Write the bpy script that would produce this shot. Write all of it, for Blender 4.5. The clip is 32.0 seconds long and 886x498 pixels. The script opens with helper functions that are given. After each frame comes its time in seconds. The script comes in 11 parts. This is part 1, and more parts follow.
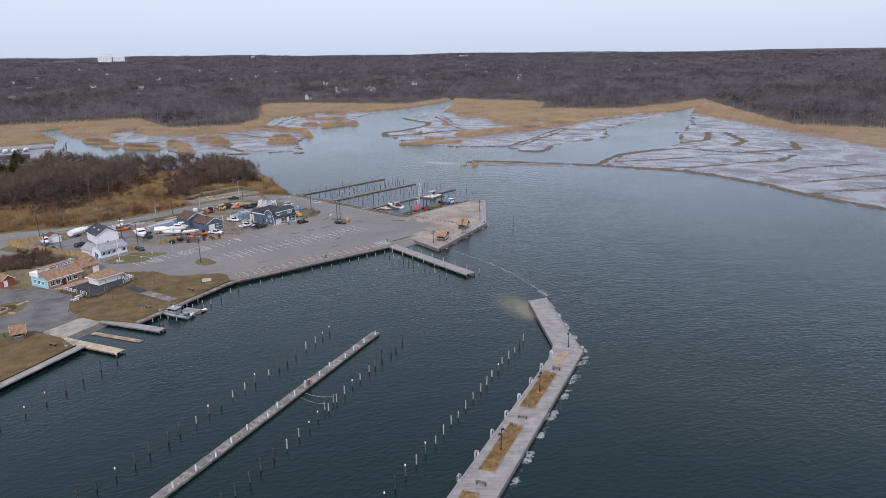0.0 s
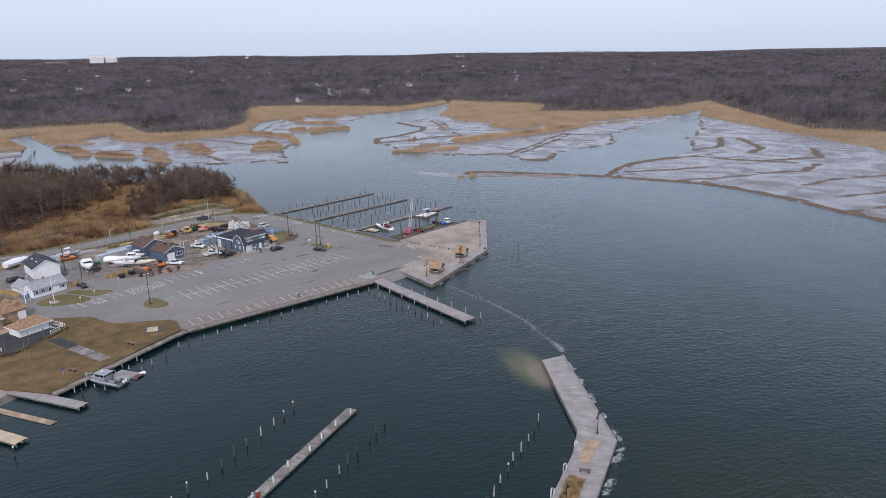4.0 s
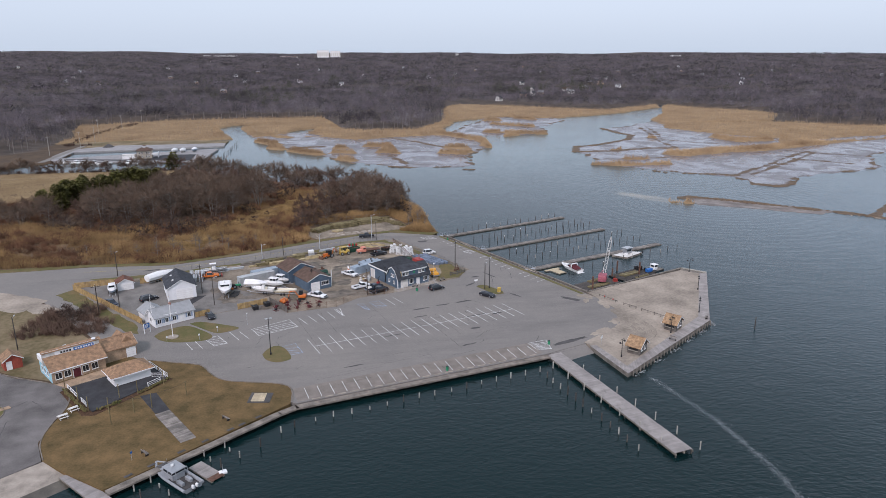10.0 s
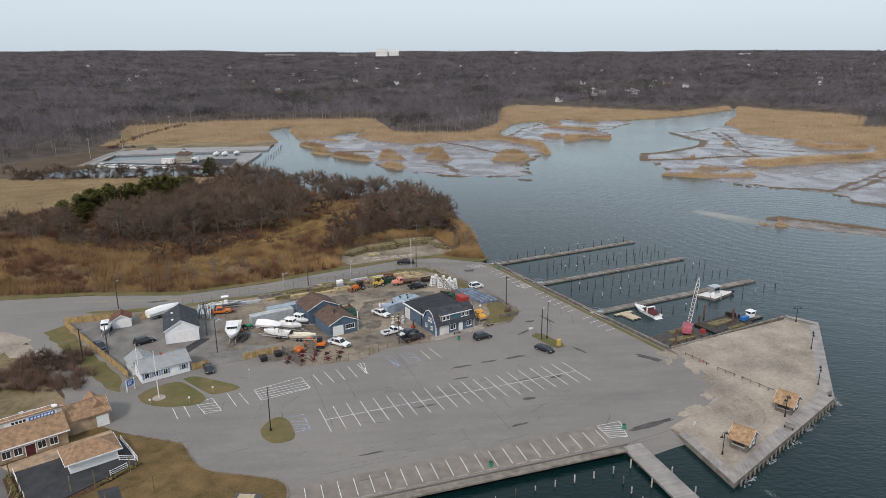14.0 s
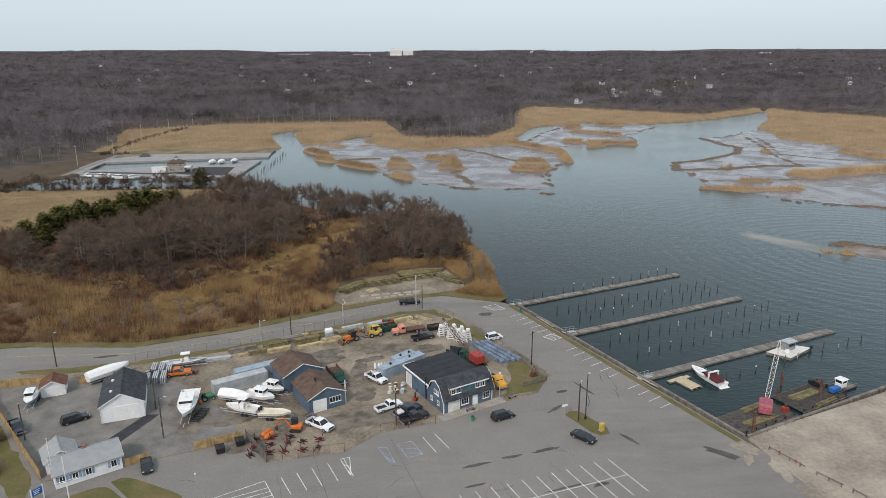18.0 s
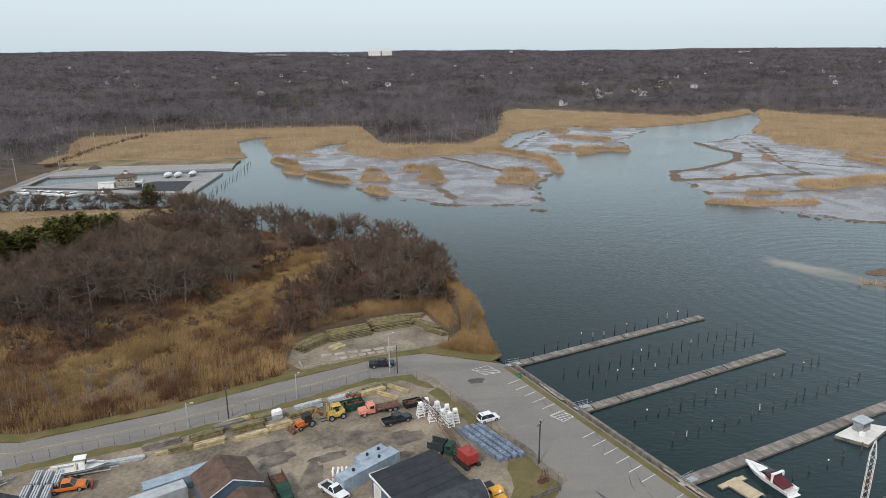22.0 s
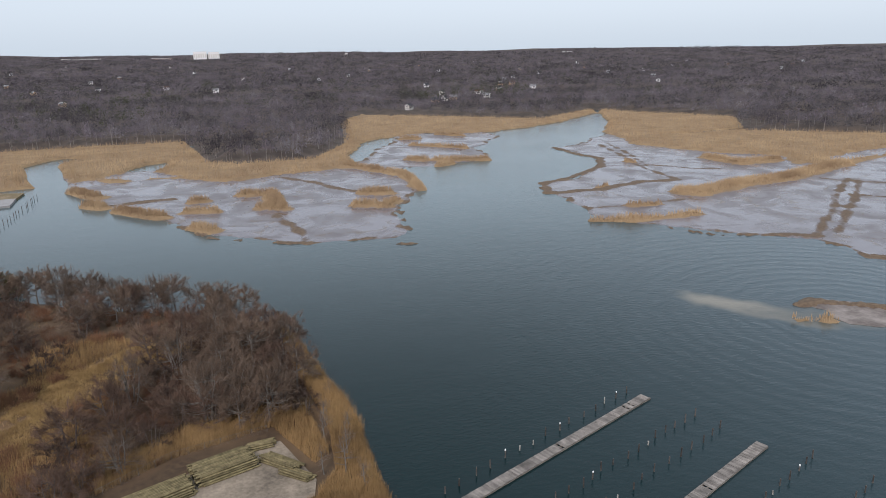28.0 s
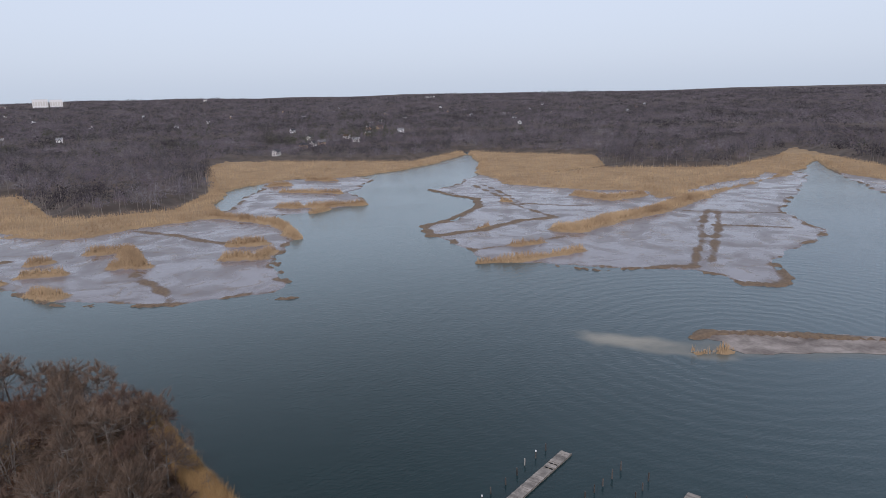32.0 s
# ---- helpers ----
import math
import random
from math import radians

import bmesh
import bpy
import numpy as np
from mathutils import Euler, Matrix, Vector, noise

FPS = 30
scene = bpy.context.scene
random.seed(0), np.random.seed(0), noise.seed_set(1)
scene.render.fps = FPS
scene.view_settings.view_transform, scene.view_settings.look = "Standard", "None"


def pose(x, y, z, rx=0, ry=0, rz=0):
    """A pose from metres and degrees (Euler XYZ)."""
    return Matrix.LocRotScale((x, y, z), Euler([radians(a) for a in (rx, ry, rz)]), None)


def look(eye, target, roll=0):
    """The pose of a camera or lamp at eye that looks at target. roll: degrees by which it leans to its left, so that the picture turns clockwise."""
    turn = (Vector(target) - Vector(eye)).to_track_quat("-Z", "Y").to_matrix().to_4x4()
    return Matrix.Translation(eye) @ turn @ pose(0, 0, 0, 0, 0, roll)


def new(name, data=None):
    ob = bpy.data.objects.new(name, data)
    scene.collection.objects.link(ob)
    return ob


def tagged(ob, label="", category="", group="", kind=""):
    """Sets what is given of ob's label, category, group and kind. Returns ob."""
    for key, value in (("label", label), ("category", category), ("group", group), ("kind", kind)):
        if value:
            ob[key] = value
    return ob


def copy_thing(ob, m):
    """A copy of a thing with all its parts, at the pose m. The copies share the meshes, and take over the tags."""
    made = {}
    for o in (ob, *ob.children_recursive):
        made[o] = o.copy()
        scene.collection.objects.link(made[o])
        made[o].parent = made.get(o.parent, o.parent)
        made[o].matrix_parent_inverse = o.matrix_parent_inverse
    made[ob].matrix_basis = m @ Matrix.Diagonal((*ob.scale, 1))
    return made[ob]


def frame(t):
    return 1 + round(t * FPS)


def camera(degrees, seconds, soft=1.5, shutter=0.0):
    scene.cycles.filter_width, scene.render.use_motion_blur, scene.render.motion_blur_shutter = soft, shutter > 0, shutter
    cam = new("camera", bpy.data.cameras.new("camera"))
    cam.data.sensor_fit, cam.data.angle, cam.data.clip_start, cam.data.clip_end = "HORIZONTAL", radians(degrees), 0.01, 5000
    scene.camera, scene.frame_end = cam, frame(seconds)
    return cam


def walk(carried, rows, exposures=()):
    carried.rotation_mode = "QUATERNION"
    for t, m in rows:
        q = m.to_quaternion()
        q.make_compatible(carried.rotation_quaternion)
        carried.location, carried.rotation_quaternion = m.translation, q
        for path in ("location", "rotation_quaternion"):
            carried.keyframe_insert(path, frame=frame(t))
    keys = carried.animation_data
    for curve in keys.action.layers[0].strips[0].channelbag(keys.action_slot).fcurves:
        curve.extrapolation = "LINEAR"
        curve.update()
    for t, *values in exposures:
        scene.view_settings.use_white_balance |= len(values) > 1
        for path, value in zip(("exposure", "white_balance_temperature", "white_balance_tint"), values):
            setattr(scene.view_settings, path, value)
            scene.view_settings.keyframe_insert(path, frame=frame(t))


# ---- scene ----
cam = camera(66.0, 32.0, soft=0.75)
PATH = [
    (0, -101.34, -182.44, 68.98, 74.05, -0.75, -26.22),
    (0.5, -99.28, -178.23, 68.97, 74.09, -0.75, -26.34),
    (1, -97.07, -174.08, 69.02, 74.09, -0.78, -26.35),
    (1.5, -94.77, -169.87, 69.05, 74.11, -0.85, -26.40),
    (2, -92.49, -165.76, 69.11, 74.10, -0.81, -26.43),
    (2.5, -90.35, -161.68, 69.15, 74.12, -0.92, -26.49),
    (4.5, -81.66, -144.81, 69.71, 74.04, -0.80, -26.47),
    (5, -79.40, -140.73, 69.76, 74.06, -0.86, -25.70),
    (5.5, -77.17, -136.74, 69.77, 74.09, -0.88, -24.77),
    (6, -75.15, -132.54, 69.79, 74.07, -0.82, -24.60),
    (6.5, -73.46, -128.28, 69.67, 74.14, -0.55, -15.85),
    (7, -71.51, -124.07, 69.54, 74.04, -0.27, -10.13),
    (7.5, -69.57, -119.88, 69.42, 74.08, -0.27, -9.91),
    (8, -67.83, -115.50, 69.39, 74.08, -0.22, -9.90),
    (8.5, -66.40, -111.17, 69.41, 74.04, -0.16, -9.93),
    (9, -65.02, -106.70, 69.51, 74.02, -0.11, -9.95),
    (9.5, -63.75, -102.39, 69.52, 74.05, -0.10, -9.95),
    (10, -62.57, -98.01, 69.55, 74.04, -0.11, -9.96),
    (10.5, -61.56, -93.54, 69.64, 73.99, -0.09, -10.03),
    (11, -60.47, -89.07, 69.75, 73.95, -0.09, -10.01),
    (11.5, -59.38, -84.70, 69.80, 73.99, -0.14, -10.08),
    (12, -58.32, -80.26, 69.81, 73.99, -0.19, -8.01),
    (12.5, -57.29, -75.78, 69.83, 73.98, -0.18, -5.28),
    (13, -56.40, -71.28, 69.83, 73.93, -0.10, -5.17),
    (13.5, -55.56, -66.61, 69.82, 73.95, -0.17, -5.18),
    (14, -54.87, -62.07, 69.83, 73.93, -0.22, -5.19),
    (14.5, -54.17, -57.58, 69.86, 73.94, -0.25, -5.23),
    (16.5, -52.03, -38.37, 70.06, 73.86, -0.22, -5.53),
    (17, -51.52, -33.61, 70.04, 73.88, -0.27, -4.85),
    (17.5, -51.07, -28.93, 70.05, 73.88, -0.25, -4.02),
    (18, -50.68, -24.25, 70.14, 73.88, -0.28, -3.97),
    (18.5, -50.32, -19.48, 70.28, 73.85, -0.26, -4.08),
    (19, -49.85, -14.53, 70.36, 73.81, -0.28, -4.19),
    (19.5, -49.33, -9.68, 70.29, 73.85, -0.34, -4.26),
    (20, -48.79, -4.77, 70.29, 73.83, -0.40, -4.30),
    (20.5, -48.32, 0.02, 70.40, 73.81, -0.42, -4.61),
    (21, -47.95, 4.65, 70.52, 73.80, -0.40, -4.93),
    (21.5, -47.72, 9.33, 70.61, 73.81, -0.47, -5.49),
    (22, -47.30, 14.12, 70.65, 73.86, -0.51, -5.58),
    (22.5, -46.79, 19.01, 70.69, 73.83, -0.47, -5.66),
    (23, -46.40, 23.78, 70.70, 73.81, -0.48, -5.76),
    (23.5, -46.24, 28.53, 70.71, 73.84, -0.52, -5.87),
    (24, -46.13, 33.28, 70.77, 73.85, -0.63, -5.99),
    (24.5, -45.68, 38.00, 70.95, 73.82, -0.58, -6.09),
    (25, -45.04, 42.71, 71.16, 73.78, -0.54, -6.28),
    (25.5, -44.53, 47.52, 71.26, 73.75, -0.59, -9.50),
    (27.5, -42.52, 66.26, 71.15, 73.83, -0.92, -15.80),
    (28, -41.89, 70.88, 71.04, 73.83, -0.98, -18.78),
    (28.5, -41.29, 75.26, 70.91, 73.86, -1.07, -21.11),
    (29, -40.54, 78.92, 70.82, 73.86, -0.99, -22.51),
    (29.5, -40.04, 81.85, 70.58, 73.80, -1.13, -27.96),
    (30, -39.96, 84.11, 70.29, 73.81, -1.18, -30.37),
    (30.5, -39.99, 85.45, 69.97, 73.82, -1.25, -30.16),
    (31, -40.03, 86.07, 69.67, 74.02, -1.20, -30.04),
    (31.5, -40.17, 86.19, 69.37, 75.80, -1.28, -29.86),
    (32, -40.59, 86.31, 69.05, 77.25, -1.31, -29.85),
]
# rows: seconds, place, tilt, lean, turn
walk(cam, [(t, pose(x, y, z, tilt, 0, turn) @ pose(0, 0, 0, 0, 0, lean)) for t, x, y, z, tilt, lean, turn in PATH],
     exposures=[(0, 0.03, 6000, 22), (8, 0.0, 6000, 22), (11, 0.0, 6200, 19), (13, 0.0, 6400, 15), (18, 0.0, 6460, 12), (24, 0.08, 6450, 12), (28, 0.07, 6330, 17), (31.0, 0.07, 6150, 21), (32.0, -0.13, 6150, 21)])

# ---- light: high thin cloud, hazy sun from behind and to the side ----
world = bpy.data.worlds.new("sky")
scene.world = world
world.use_nodes = True
wn, wl = world.node_tree.nodes, world.node_tree.links
sky = wn.new("ShaderNodeTexSky")
sky.sky_type = "NISHITA"
sky.sun_disc = False
sky.sun_elevation = radians(42)
sky.sun_rotation = radians(212)
sky.air_density, sky.dust_density, sky.ozone_density = 1.0, 3.0, 1.0
thin = wn.new("ShaderNodeHueSaturation")
thin.inputs["Saturation"].default_value = 0.45
veil = wn.new("ShaderNodeMix")
veil.data_type = "RGBA"
veil.inputs[0].default_value = 0.66
veil.inputs[7].default_value = (7.5, 8.8, 9.5, 1)
wl.new(sky.outputs[0], thin.inputs["Color"])
wl.new(thin.outputs[0], veil.inputs[6])
wl.new(veil.outputs[2], wn["Background"].inputs["Color"])
wn["Background"].inputs["Strength"].default_value = 0.111

sun = new("sun", bpy.data.lights.new("sun", "SUN"))
sun.data.energy, sun.data.angle, sun.data.color = 1.9, radians(8), (1.0, 0.90, 0.83)
sun.matrix_world = look((-53, -85, 90), (0, 0, 0))

# ---- materials ----
def mat(name, col, rough=0.8, metal=0.0, var=0.25, scale=1.5, fine=18.0, bump=0.15, col2=None, spec=0.3, rnd=0.0):
    """A surface with two scales of variation between col and col2 (or a darker col)."""
    m = bpy.data.materials.new(name)
    m.use_nodes = True
    n, l = m.node_tree.nodes, m.node_tree.links
    b = n["Principled BSDF"]
    b.inputs["Roughness"].default_value = rough
    b.inputs["Metallic"].default_value = metal
    b.inputs["Specular IOR Level"].default_value = spec
    tc = n.new("ShaderNodeNewGeometry")
    n1, n2 = n.new("ShaderNodeTexNoise"), n.new("ShaderNodeTexNoise")
    n1.inputs["Scale"].default_value, n1.inputs["Detail"].default_value = scale, 5
    n2.inputs["Scale"].default_value, n2.inputs["Detail"].default_value = fine, 3
    l.new(tc.outputs["Position"], n1.inputs["Vector"])
    l.new(tc.outputs["Position"], n2.inputs["Vector"])
    add = n.new("ShaderNodeMath")
    add.operation = "MULTIPLY_ADD"
    add.inputs[1].default_value = 0.45
    l.new(n2.outputs[0], add.inputs[0])
    l.new(n1.outputs[0], add.inputs[2])
    mr = n.new("ShaderNodeMapRange")
    mr.inputs[1].default_value, mr.inputs[2].default_value = 0.5, 0.95
    l.new(add.outputs[0], mr.inputs[0])
    mix = n.new("ShaderNodeMix")
    mix.data_type = "RGBA"
    c2 = col2 or tuple(max(0, c * (1 - var * 1.6)) for c in col)
    mix.inputs[6].default_value = (*c2, 1)
    mix.inputs[7].default_value = (*[min(1, c * (1 + var * 0.35)) for c in col], 1)
    l.new(mr.outputs[0], mix.inputs[0])
    out = mix.outputs[2]
    if rnd:
        oi = n.new("ShaderNodeObjectInfo")
        hs = n.new("ShaderNodeHueSaturation")
        rr = n.new("ShaderNodeMapRange")
        rr.inputs[3].default_value, rr.inputs[4].default_value = 1 - rnd, 1 + rnd
        l.new(oi.outputs["Random"], rr.inputs[0])
        l.new(rr.outputs[0], hs.inputs["Value"])
        l.new(out, hs.inputs["Color"])
        out = hs.outputs[0]
    l.new(out, b.inputs["Base Color"])
    if bump:
        bp = n.new("ShaderNodeBump")
        bp.inputs["Strength"].default_value = bump
        bp.inputs["Distance"].default_value = 0.03
        l.new(n2.outputs[0], bp.inputs["Height"])
        l.new(bp.outputs[0], b.inputs["Normal"])
    return m


M = {}
def defmat(key, *a, **k):
    M[key] = mat(key, *a, **k)

defmat("asphalt_worn", (0.172, 0.158, 0.15), 0.9, var=0.32, scale=0.2, fine=4, bump=0.3)
defmat("asphalt_new", (0.095, 0.09, 0.088), 0.9, var=0.3, scale=0.5, fine=9)
defmat("asphalt_fresh", (0.05, 0.05, 0.054), 0.85, var=0.25, scale=0.5, fine=9)
defmat("damp", (0.195, 0.165, 0.132), 0.8, var=0.4, scale=0.4, fine=4)
defmat("rut", (0.30, 0.255, 0.205), 0.95, var=0.3, scale=0.5, fine=4)
defmat("road", (0.212, 0.197, 0.18), 0.9, var=0.24, scale=0.3, fine=3, bump=0.2)
defmat("dirt", (0.285, 0.235, 0.178), 0.95, var=0.42, scale=0.12, fine=1.6, bump=0.3)
defmat("sand", (0.37, 0.315, 0.255), 0.95, var=0.3, scale=0.12, fine=1.5, bump=0.4)
defmat("lawn", (0.152, 0.097, 0.042), 1.0, var=0.5, scale=0.3, fine=2.5, bump=0.6, col2=(0.074, 0.054, 0.02))
defmat("verge", (0.15, 0.11, 0.054), 1.0, var=0.4, scale=0.3, fine=3, bump=0.5, col2=(0.085, 0.092, 0.028))
defmat("rough_field", (0.235, 0.178, 0.112), 1.0, var=0.4, scale=0.07, fine=0.9, bump=0.5, col2=(0.095, 0.078, 0.033))
defmat("wet_mud", (0.245, 0.21, 0.185), 0.5, var=0.4, scale=0.16, fine=0.9, bump=0.3, col2=(0.085, 0.062, 0.05))
defmat("concrete", (0.385, 0.335, 0.28), 0.85, var=0.25, scale=0.5, fine=6)
defmat("quay_cap", (0.245, 0.212, 0.178), 0.85, var=0.35, scale=0.6, fine=5)
defmat("apron", (0.232, 0.202, 0.175), 0.9, var=0.2, scale=0.5, fine=4)
defmat("quay_grey", (0.31, 0.30, 0.295), 0.85, var=0.15, scale=0.3, fine=4)
defmat("concrete_wet", (0.12, 0.105, 0.085), 0.35, var=0.3, scale=0.5, fine=6)
defmat("paint_white", (0.72, 0.72, 0.70), 0.7, var=0.3, scale=1.2, fine=8)
defmat("paint_blue", (0.30, 0.38, 0.50), 0.7, var=0.4, scale=1.0, fine=6)
defmat("paint_yellow", (0.55, 0.42, 0.10), 0.7, var=0.4, scale=1.0, fine=6)
defmat("deck", (0.245, 0.22, 0.195), 0.85, var=0.35, scale=0.6, fine=9, rnd=0.26)
defmat("deck_grey", (0.325, 0.298, 0.28), 0.85, var=0.2, scale=0.5, fine=9, rnd=0.10)
defmat("deck_new", (0.52, 0.43, 0.29), 0.85, var=0.2, scale=0.6, fine=9, rnd=0.10)
defmat("timber", (0.22, 0.195, 0.165), 0.9, var=0.35, scale=0.8, fine=10)
defmat("timber_cap", (0.38, 0.36, 0.31), 0.9, var=0.3, scale=0.5, fine=7)
defmat("pile", (0.10, 0.088, 0.078), 0.9, var=0.4, scale=1.0, fine=8, rnd=0.35)
defmat("pile_pale", (0.42, 0.40, 0.36), 0.9, var=0.3, scale=1.0, fine=8, rnd=0.2)
defmat("white_cap", (0.78, 0.78, 0.76), 0.5, var=0.1)
defmat("white", (0.80, 0.80, 0.79), 0.55, var=0.08, scale=0.8)
defmat("offwhite", (0.68, 0.66, 0.62), 0.6, var=0.15, scale=0.7)
defmat("gelcoat", (0.82, 0.82, 0.80), 0.25, var=0.06, scale=0.5, bump=0.02, spec=0.5)
defmat("cream", (0.72, 0.66, 0.52), 0.35, var=0.1)
defmat("siding_blue", (0.098, 0.142, 0.195), 0.75, var=0.2, scale=0.6, fine=5)
defmat("siding_teal", (0.34, 0.58, 0.66), 0.7, var=0.15, scale=0.6, fine=5)
defmat("siding_white", (0.74, 0.75, 0.76), 0.65, var=0.08, scale=0.5, fine=5)
defmat("siding_beige", (0.37, 0.33, 0.27), 0.8, var=0.2, scale=0.6, fine=5)
defmat("siding_tan", (0.42, 0.30, 0.20), 0.8, var=0.3, scale=0.6, fine=5)
defmat("shingle_grey", (0.06, 0.065, 0.075), 0.9, var=0.35, scale=1.0, fine=7, bump=0.4)
defmat("shingle_pale", (0.31, 0.32, 0.325), 0.9, var=0.1, scale=1.0, fine=7, bump=0.4)
defmat("shingle_brown", (0.13, 0.085, 0.065), 0.9, var=0.3, scale=0.8, fine=7, bump=0.4)
defmat("shingle_red", (0.17, 0.078, 0.052), 0.9, var=0.3, scale=0.8, fine=7, bump=0.4)
defmat("shingle_tan", (0.33, 0.205, 0.12), 0.9, var=0.4, scale=1.4, fine=7, bump=0.4, col2=(0.17, 0.11, 0.07))
defmat("shingle_hut", (0.40, 0.26, 0.15), 0.9, var=0.35, scale=1.4, fine=7, bump=0.4)
defmat("roof_black", (0.035, 0.037, 0.043), 0.8, var=0.3, scale=0.5, fine=5)
defmat("cedar_grey", (0.16, 0.145, 0.13), 0.9, var=0.3, scale=1.0, fine=8)
defmat("fence_wood", (0.42, 0.29, 0.13), 0.85, var=0.3, scale=1.0, fine=9, rnd=0.15)
defmat("black", (0.022, 0.022, 0.024), 0.5, var=0.2)
defmat("black_paint", (0.018, 0.02, 0.026), 0.25, var=0.1, bump=0.0, spec=0.5)
defmat("rubber", (0.03, 0.03, 0.03), 0.9, var=0.2)
defmat("tarp_dark", (0.035, 0.05, 0.05), 0.6, var=0.3)
defmat("car_white", (0.78, 0.79, 0.80), 0.25, var=0.04, bump=0.0, spec=0.5)
defmat("car_navy", (0.03, 0.04, 0.06), 0.25, var=0.1, bump=0.0, spec=0.5)
defmat("car_grey", (0.06, 0.065, 0.075), 0.25, var=0.1, bump=0.0, spec=0.5)
defmat("orange", (0.62, 0.17, 0.035), 0.4, var=0.15)
defmat("salmon", (0.68, 0.27, 0.19), 0.5, var=0.2)
defmat("rust", (0.16, 0.085, 0.06), 0.85, var=0.4, scale=2)
defmat("yellow", (0.60, 0.42, 0.10), 0.5, var=0.25)
defmat("schoolbus", (0.75, 0.36, 0.04), 0.45, var=0.15)
defmat("red", (0.36, 0.05, 0.04), 0.5, var=0.2)
defmat("red_shed", (0.34, 0.075, 0.05), 0.8, var=0.25)
defmat("maroon", (0.11, 0.022, 0.028), 0.75, var=0.2)
defmat("pinkred", (0.38, 0.11, 0.14), 0.6, var=0.25, scale=2)
defmat("green_dark", (0.02, 0.065, 0.045), 0.6, var=0.2)
defmat("green", (0.03, 0.24, 0.12), 0.6, var=0.2)
defmat("steel", (0.42, 0.43, 0.45), 0.45, metal=0.6, var=0.2)
defmat("steel_dull", (0.2, 0.2, 0.195), 0.6, metal=0.2, var=0.3)
defmat("galv", (0.52, 0.54, 0.56), 0.5, metal=0.3, var=0.2)
defmat("patrol_grey", (0.31, 0.325, 0.34), 0.45, var=0.1)
defmat("container_grey", (0.47, 0.49, 0.50), 0.6, var=0.2, scale=0.8)
defmat("container_blue", (0.35, 0.42, 0.49), 0.6, var=0.2, scale=0.8)
defmat("trap_blue", (0.20, 0.25, 0.33), 0.8, var=0.35, scale=2, rnd=0.2)
defmat("lumber_green", (0.205, 0.17, 0.088), 0.9, var=0.35, scale=1.0, rnd=0.25)
defmat("lumber_tan", (0.47, 0.38, 0.22), 0.9, var=0.3, scale=1.0, rnd=0.2)
defmat("blue_tarp", (0.03, 0.08, 0.20), 0.6, var=0.2)
defmat("sign_blue", (0.03, 0.14, 0.42), 0.5, var=0.1)
defmat("glass_dark", (0.02, 0.025, 0.03), 0.08, var=0.0, bump=0.0, spec=0.6)
defmat("brick_red", (0.33, 0.14, 0.09), 0.85, var=0.3, scale=1, fine=9)
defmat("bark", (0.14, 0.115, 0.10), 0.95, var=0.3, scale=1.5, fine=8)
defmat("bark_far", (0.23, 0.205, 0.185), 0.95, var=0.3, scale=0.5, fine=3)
defmat("bark_pale", (0.2, 0.178, 0.155), 0.95, var=0.3, scale=1.5, fine=8)
defmat("twig", (0.176, 0.124, 0.089), 0.95, var=0.3, scale=0.25, fine=3, bump=0, rnd=0.16)
defmat("twig_dark", (0.09, 0.058, 0.044), 0.95, var=0.35, scale=0.25, fine=3, bump=0, rnd=0.2)
defmat("twig_red", (0.166, 0.106, 0.077), 0.95, var=0.3, scale=0.25, fine=3, bump=0, rnd=0.18)
defmat("brush_red", (0.15, 0.076, 0.043), 1.0, var=0.4, scale=0.2, fine=2, bump=0, rnd=0.2)
defmat("meadow", (0.37, 0.255, 0.108), 1.0, var=0.4, scale=0.25, fine=2, bump=0, col2=(0.18, 0.11, 0.048))
defmat("straw", (0.36, 0.275, 0.16), 1.0, var=0.3, scale=0.06, fine=1, bump=0, col2=(0.25, 0.18, 0.1))
defmat("reed", (0.335, 0.215, 0.095), 1.0, var=0.35, scale=0.09, fine=0.9, bump=0, col2=(0.125, 0.076, 0.034))
defmat("reed_far", (0.345, 0.25, 0.145), 1.0, var=0.35, scale=0.035, fine=0.35, bump=0, col2=(0.185, 0.122, 0.072))
defmat("drygrass", (0.285, 0.188, 0.098), 1.0, var=0.4, scale=0.2, fine=1.5, bump=0)
defmat("needles_dark", (0.05, 0.056, 0.026), 0.9, var=0.4, scale=0.1, fine=1, bump=0)
defmat("needles", (0.115, 0.11, 0.026), 0.9, var=0.4, scale=0.5, fine=4, bump=0, rnd=0.25)
defmat("planting", (0.30, 0.19, 0.09), 1.0, var=0.5, scale=1.5, fine=8, bump=0.4)
defmat("mulch", (0.10, 0.055, 0.03), 1.0, var=0.4, scale=2)
defmat("gold_grass", (0.52, 0.37, 0.18), 1.0, var=0.4, scale=0.6, fine=4, bump=0)
defmat("foam", (0.6, 0.62, 0.63), 0.8, var=0.15, scale=1)


